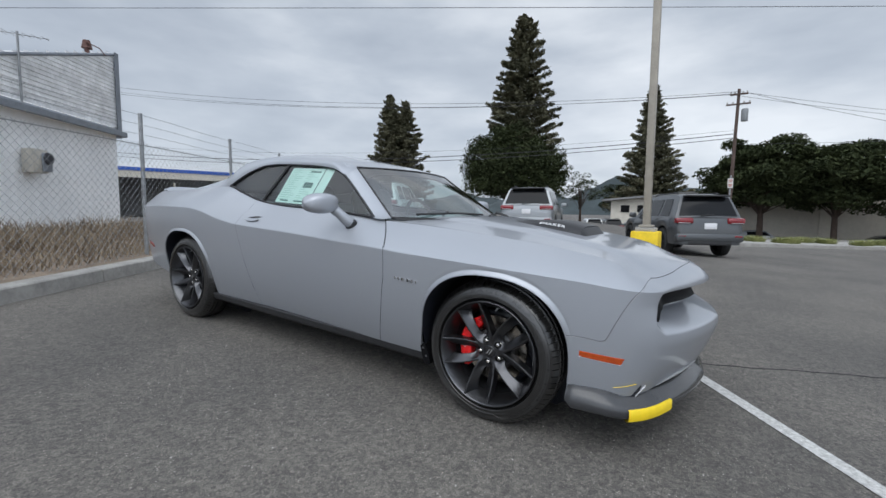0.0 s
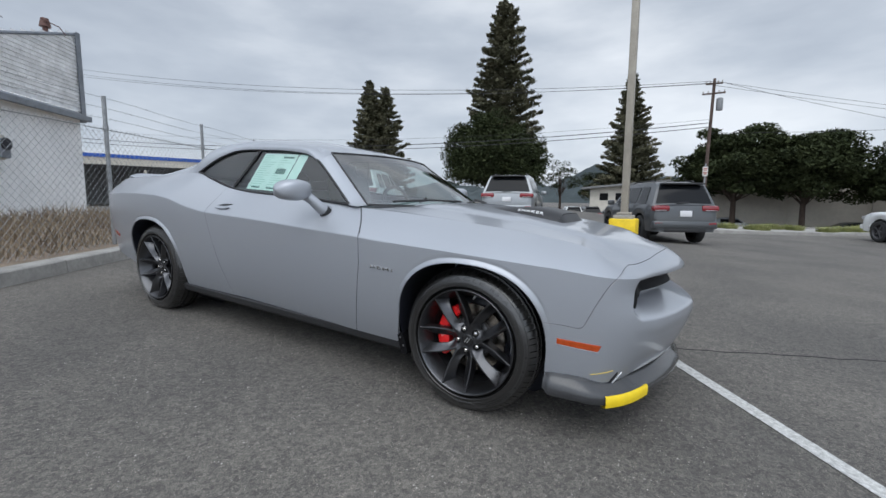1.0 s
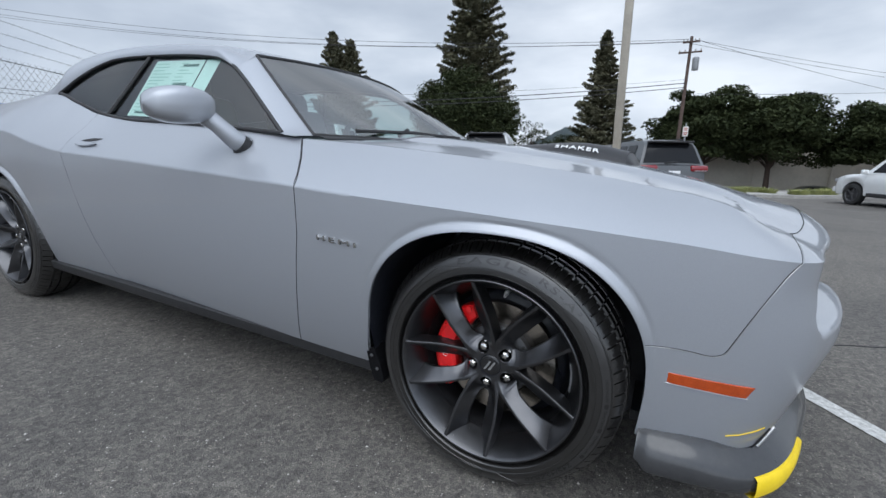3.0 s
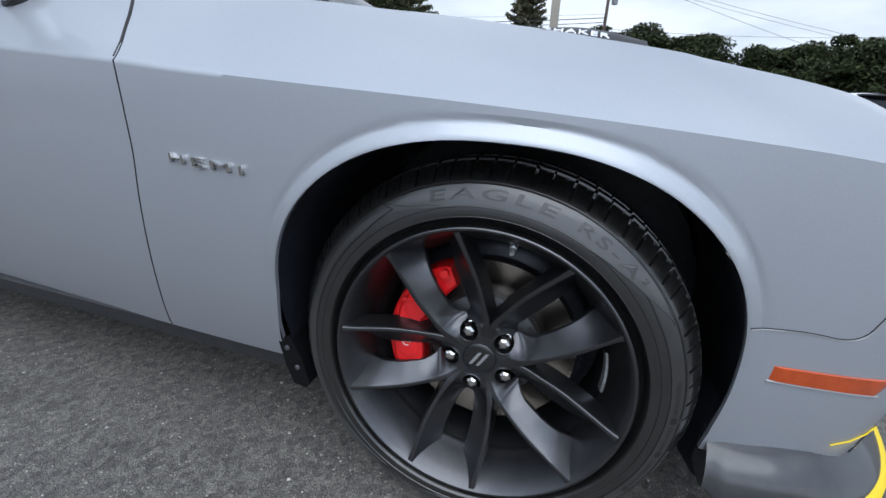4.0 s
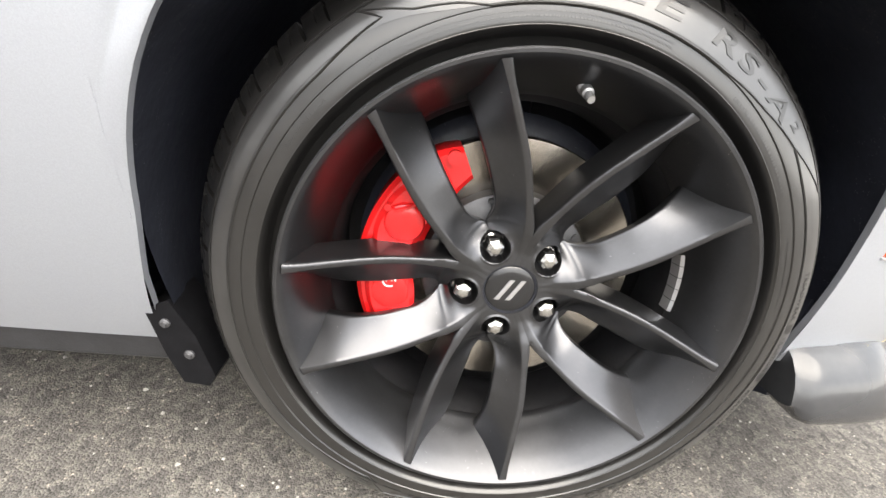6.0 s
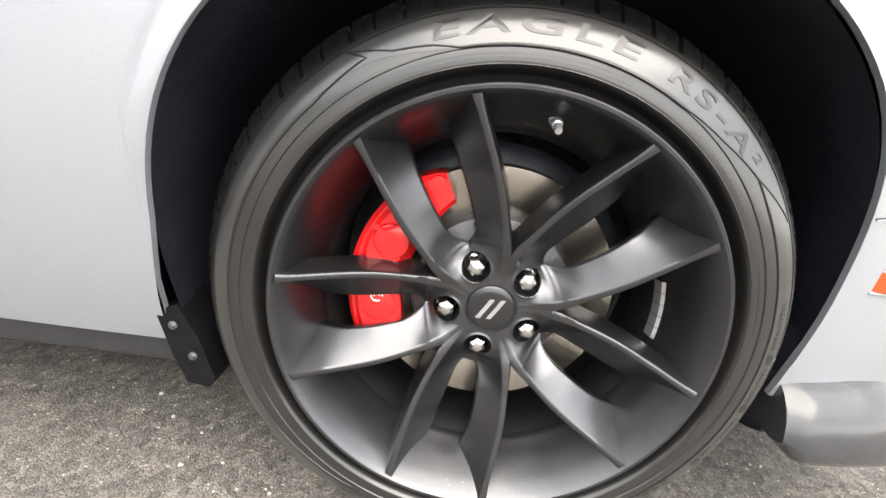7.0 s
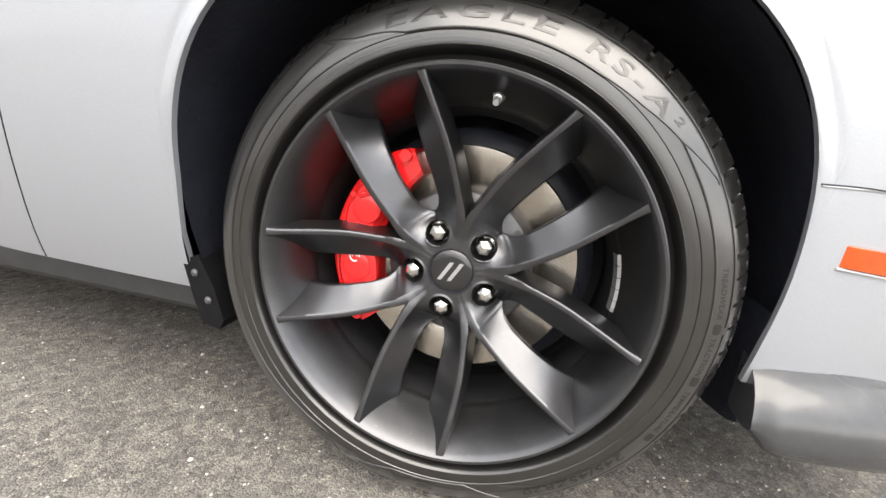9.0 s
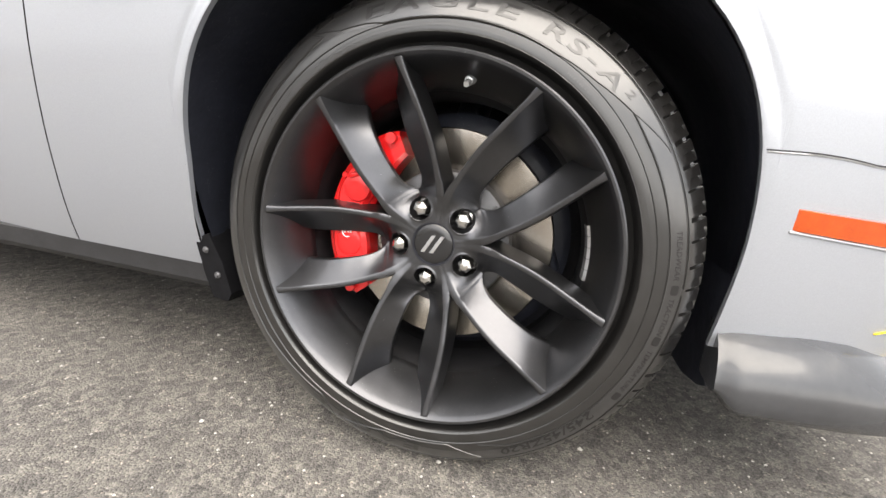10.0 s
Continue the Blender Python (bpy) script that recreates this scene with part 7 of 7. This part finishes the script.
        bmesh.ops.recalc_face_normals(bm, faces=bm.faces)
        part(nm, bm, M_VEHGLASS, v, smooth=60)

    screen("rear_window", lerp(px[0], px[1], 0.10), lerp(px[0], px[1], 0.97), -1)
    screen("windscreen", lerp(px[-1], px[-2], 0.10), lerp(px[-1], px[-2], 0.93), 1)
    # lamps, plate, bumper
    zl = belt - 0.09 if not sedan else 0.82
    for sg in (-1, 1):
        bm = bmesh.new()
        box(bm, -hl + 0.10, sg * hw * 0.72, zl, 0.22, hw * 0.50, 0.17, 0.05)
        part("tail_lamp", bm, M_TAIL, v, "red tail lamp")
        bm = bmesh.new()
        box(bm, hl - 0.18, sg * hw * 0.66, (hood - 0.26) if not sedan else 0.66, 0.26, hw * 0.38, 0.13, 0.03)
        part("head_lamp", bm, M_BADGE, v, "clear head lamp")
        bm = bmesh.new()
        box(bm, hl - 1.62, sg * (hw + 0.10), belt + 0.05 if not sedan else 1.0, 0.14, 0.22, 0.16, 0.04)
        part("side_mirror", bm, paint, v)
        bm = bmesh.new()
        box(bm, -0.1, sg * hw * 0.965, 0.33 if sedan else 0.40, wheelbase - 2 * r_arch + 0.02, 0.06, 0.14, 0.02)
        part("lower_cladding", bm, clad or M_BLACKTRIM, v)
    bm = bmesh.new()
    box(bm, -hl - 0.006, 0, zl - 0.14, 0.02, 0.31, 0.16, 0.005)
    part("number_plate", bm, M_PLATE, v, "white plate with its characters left blank")
    bm = bmesh.new()
    box(bm, -hl + 0.10, 0, 0.50 if sedan else 0.56, 0.26, width * 0.94, 0.22, 0.05)
    part("rear_bumper", bm, clad or paint, v)
    bm = bmesh.new()
    box(bm, hl - 0.12, 0, 0.46 if sedan else 0.54, 0.26, width * 0.84, 0.20, 0.05)
    part("front_bumper", bm, clad or paint, v)
    bm = bmesh.new()
    box(bm, -0.1, 0, 0.34 if sedan else 0.44, length * 0.86, width * 0.80, 0.16)
    part("chassis", bm, M_LINER, v, smooth=0)
    bm = bmesh.new()
    box(bm, -hl + 0.07, 0, 0.34 if sedan else 0.42, 0.16, width * 0.62, 0.12, 0.02)
    part("rear_valance", bm, M_BLACKTRIM, v)
    if not sedan:
        for sg in (-1, 1):
            bm = bmesh.new()
            box(bm, -hl - 0.012, sg * hw * 0.74, zl - 0.055, 0.02, hw * 0.34, 0.018, 0.004)
            part("lamp_strip", bm, M_BADGE, v)
            bm = bmesh.new()
            box(bm, -hl - 0.02, sg * hw * 0.78, 0.60, 0.02, hw * 0.22, 0.05, 0.004)
            part("rear_reflector", bm, M_REDREF, v)
        bm = bmesh.new()
        tube(bm, [(-hl + 0.155, 0.18, belt + 0.055), (-hl + 0.165, -0.14, belt + 0.075)], 0.014, 6)
        part("rear_wiper", bm, M_BLACKTRIM, v)
        bm = bmesh.new()
        box(bm, -hl + 0.34, 0, height - 0.055, 0.30, hw * 1.22, 0.05, 0.02)
        part("roof_spoiler", bm, M_BLACKTRIM, v)
        for sg in (-1, 1):
            bm = bmesh.new()
            tube(bm, [(-hl + 0.8, sg * hw * 0.60, height + 0.015), (-hl + 0.95, sg * hw * 0.60, height + 0.05), (hl - 2.5, sg * hw * 0.60, height + 0.035), (hl - 2.35, sg * hw * 0.60, height - 0.01)], 0.018, 6)
            part("roof_rail", bm, M_BLACKTRIM, v)
    for h in hubs:
        for sg in (-1, 1):
            w = part("wheel", road_wheel(rw), M_SPARETYRE, v, "black tyre on a multi-spoke rim", smooth=35)
            w.matrix_basis = pose(h, sg * (hw - 0.13), rw, 0, 0, 0 if sg < 0 else 180)
            r = part("rim", road_rim(rw), rim_mat or M_WHEELDARK, w, smooth=30)
    return v


M_VEHGLASS = mat("dark_vehicle_glass", (0.010, 0.011, 0.013), rough=0.08, spec=0.18)


def road_wheel(r):
    bm = bmesh.new()
    lathe(bm, [(r * 0.68, -0.09), (r * 0.72, -0.115), (r * 0.88, -0.12), (r * 0.97, -0.10), (r, -0.07), (r, 0.09), (r * 0.95, 0.12), (r * 0.66, 0.11)], 36)
    return bm


def road_rim(r):
    bm = bmesh.new()
    lathe(bm, [(r * 0.70, -0.10), (r * 0.67, -0.105), (r * 0.63, -0.09), (r * 0.60, -0.02), (r * 0.58, 0.02), (0.001, 0.03)], 36)
    for k in range(5):
        a = 2 * math.pi * k / 5
        box(bm, r * 0.34, -0.075, 0, r * 0.62, 0.03, r * 0.13, 0.008, Matrix.Rotation(-a, 4, "Y"))
    lathe(bm, [(0.001, -0.10), (r * 0.12, -0.095), (r * 0.15, -0.06)], 16)
    return bm


def heading(x, y, ax, ay):
    """Stands a vehicle with its nose along (ax, ay)."""
    return pose(x, y, ground_z(x, y), 0, 0, math.degrees(math.atan2(ay, ax)))


vehicle("grey_sport_utility", "slate grey sport utility vehicle seen from behind on asphalt", M_GREYPAINT, heading(-0.56, 13.75, -0.46, 0.888), width=1.80, height=1.74, clad=M_GREYPAINT)
vehicle("silver_sport_utility", "light silver sport utility vehicle parked beyond the coupe", M_LIGHTPAINT, heading(-5.72, 15.0, -0.242, 0.970))
vehicle("white_sport_utility", "white sport utility vehicle parked behind the coupe", M_WHITEPAINT, heading(-10.38, 11.4, -0.39, 0.92), length=4.7, height=1.74)
vehicle("white_sport_utility", "white large sport utility vehicle parked side-on", M_WHITEPAINT, heading(8.05, 19.2, -0.40, 0.917), length=5.2, width=2.04, height=1.86, wheelbase=2.95, belt=1.16, hood=1.14, rim_mat=M_HAT)
vehicle("dark_sedan", "dark sedan parked on the street", M_DARKPAINT, heading(12.4, 48.3, 1, 0.05), length=4.8, width=1.85, height=1.44, wheelbase=2.8, sedan=True)
vehicle("pale_sedan", "pale silver sedan parked by the warehouse", M_LIGHTPAINT, heading(3.3, 49.3, 1, 0.05), length=4.8, width=1.85, height=1.46, wheelbase=2.8, sedan=True)
vehicle("white_sport_utility", "white sport utility vehicle parked facing the beige building", M_WHITEPAINT, heading(-11.9, 47.0, -0.40, 0.917), length=4.9, height=1.72)
vehicle("black_sport_utility", "black vehicle parked before the low tan building", M_DARKPAINT, heading(-9.9, 46.6, -0.40, 0.917), length=5.0, height=1.74)
vehicle("pale_sedan", "pale silver sedan parked before the low tan building", M_LIGHTPAINT, heading(-7.6, 46.0, -0.40, 0.917), length=4.7, width=1.82, height=1.44, wheelbase=2.75, sedan=True)
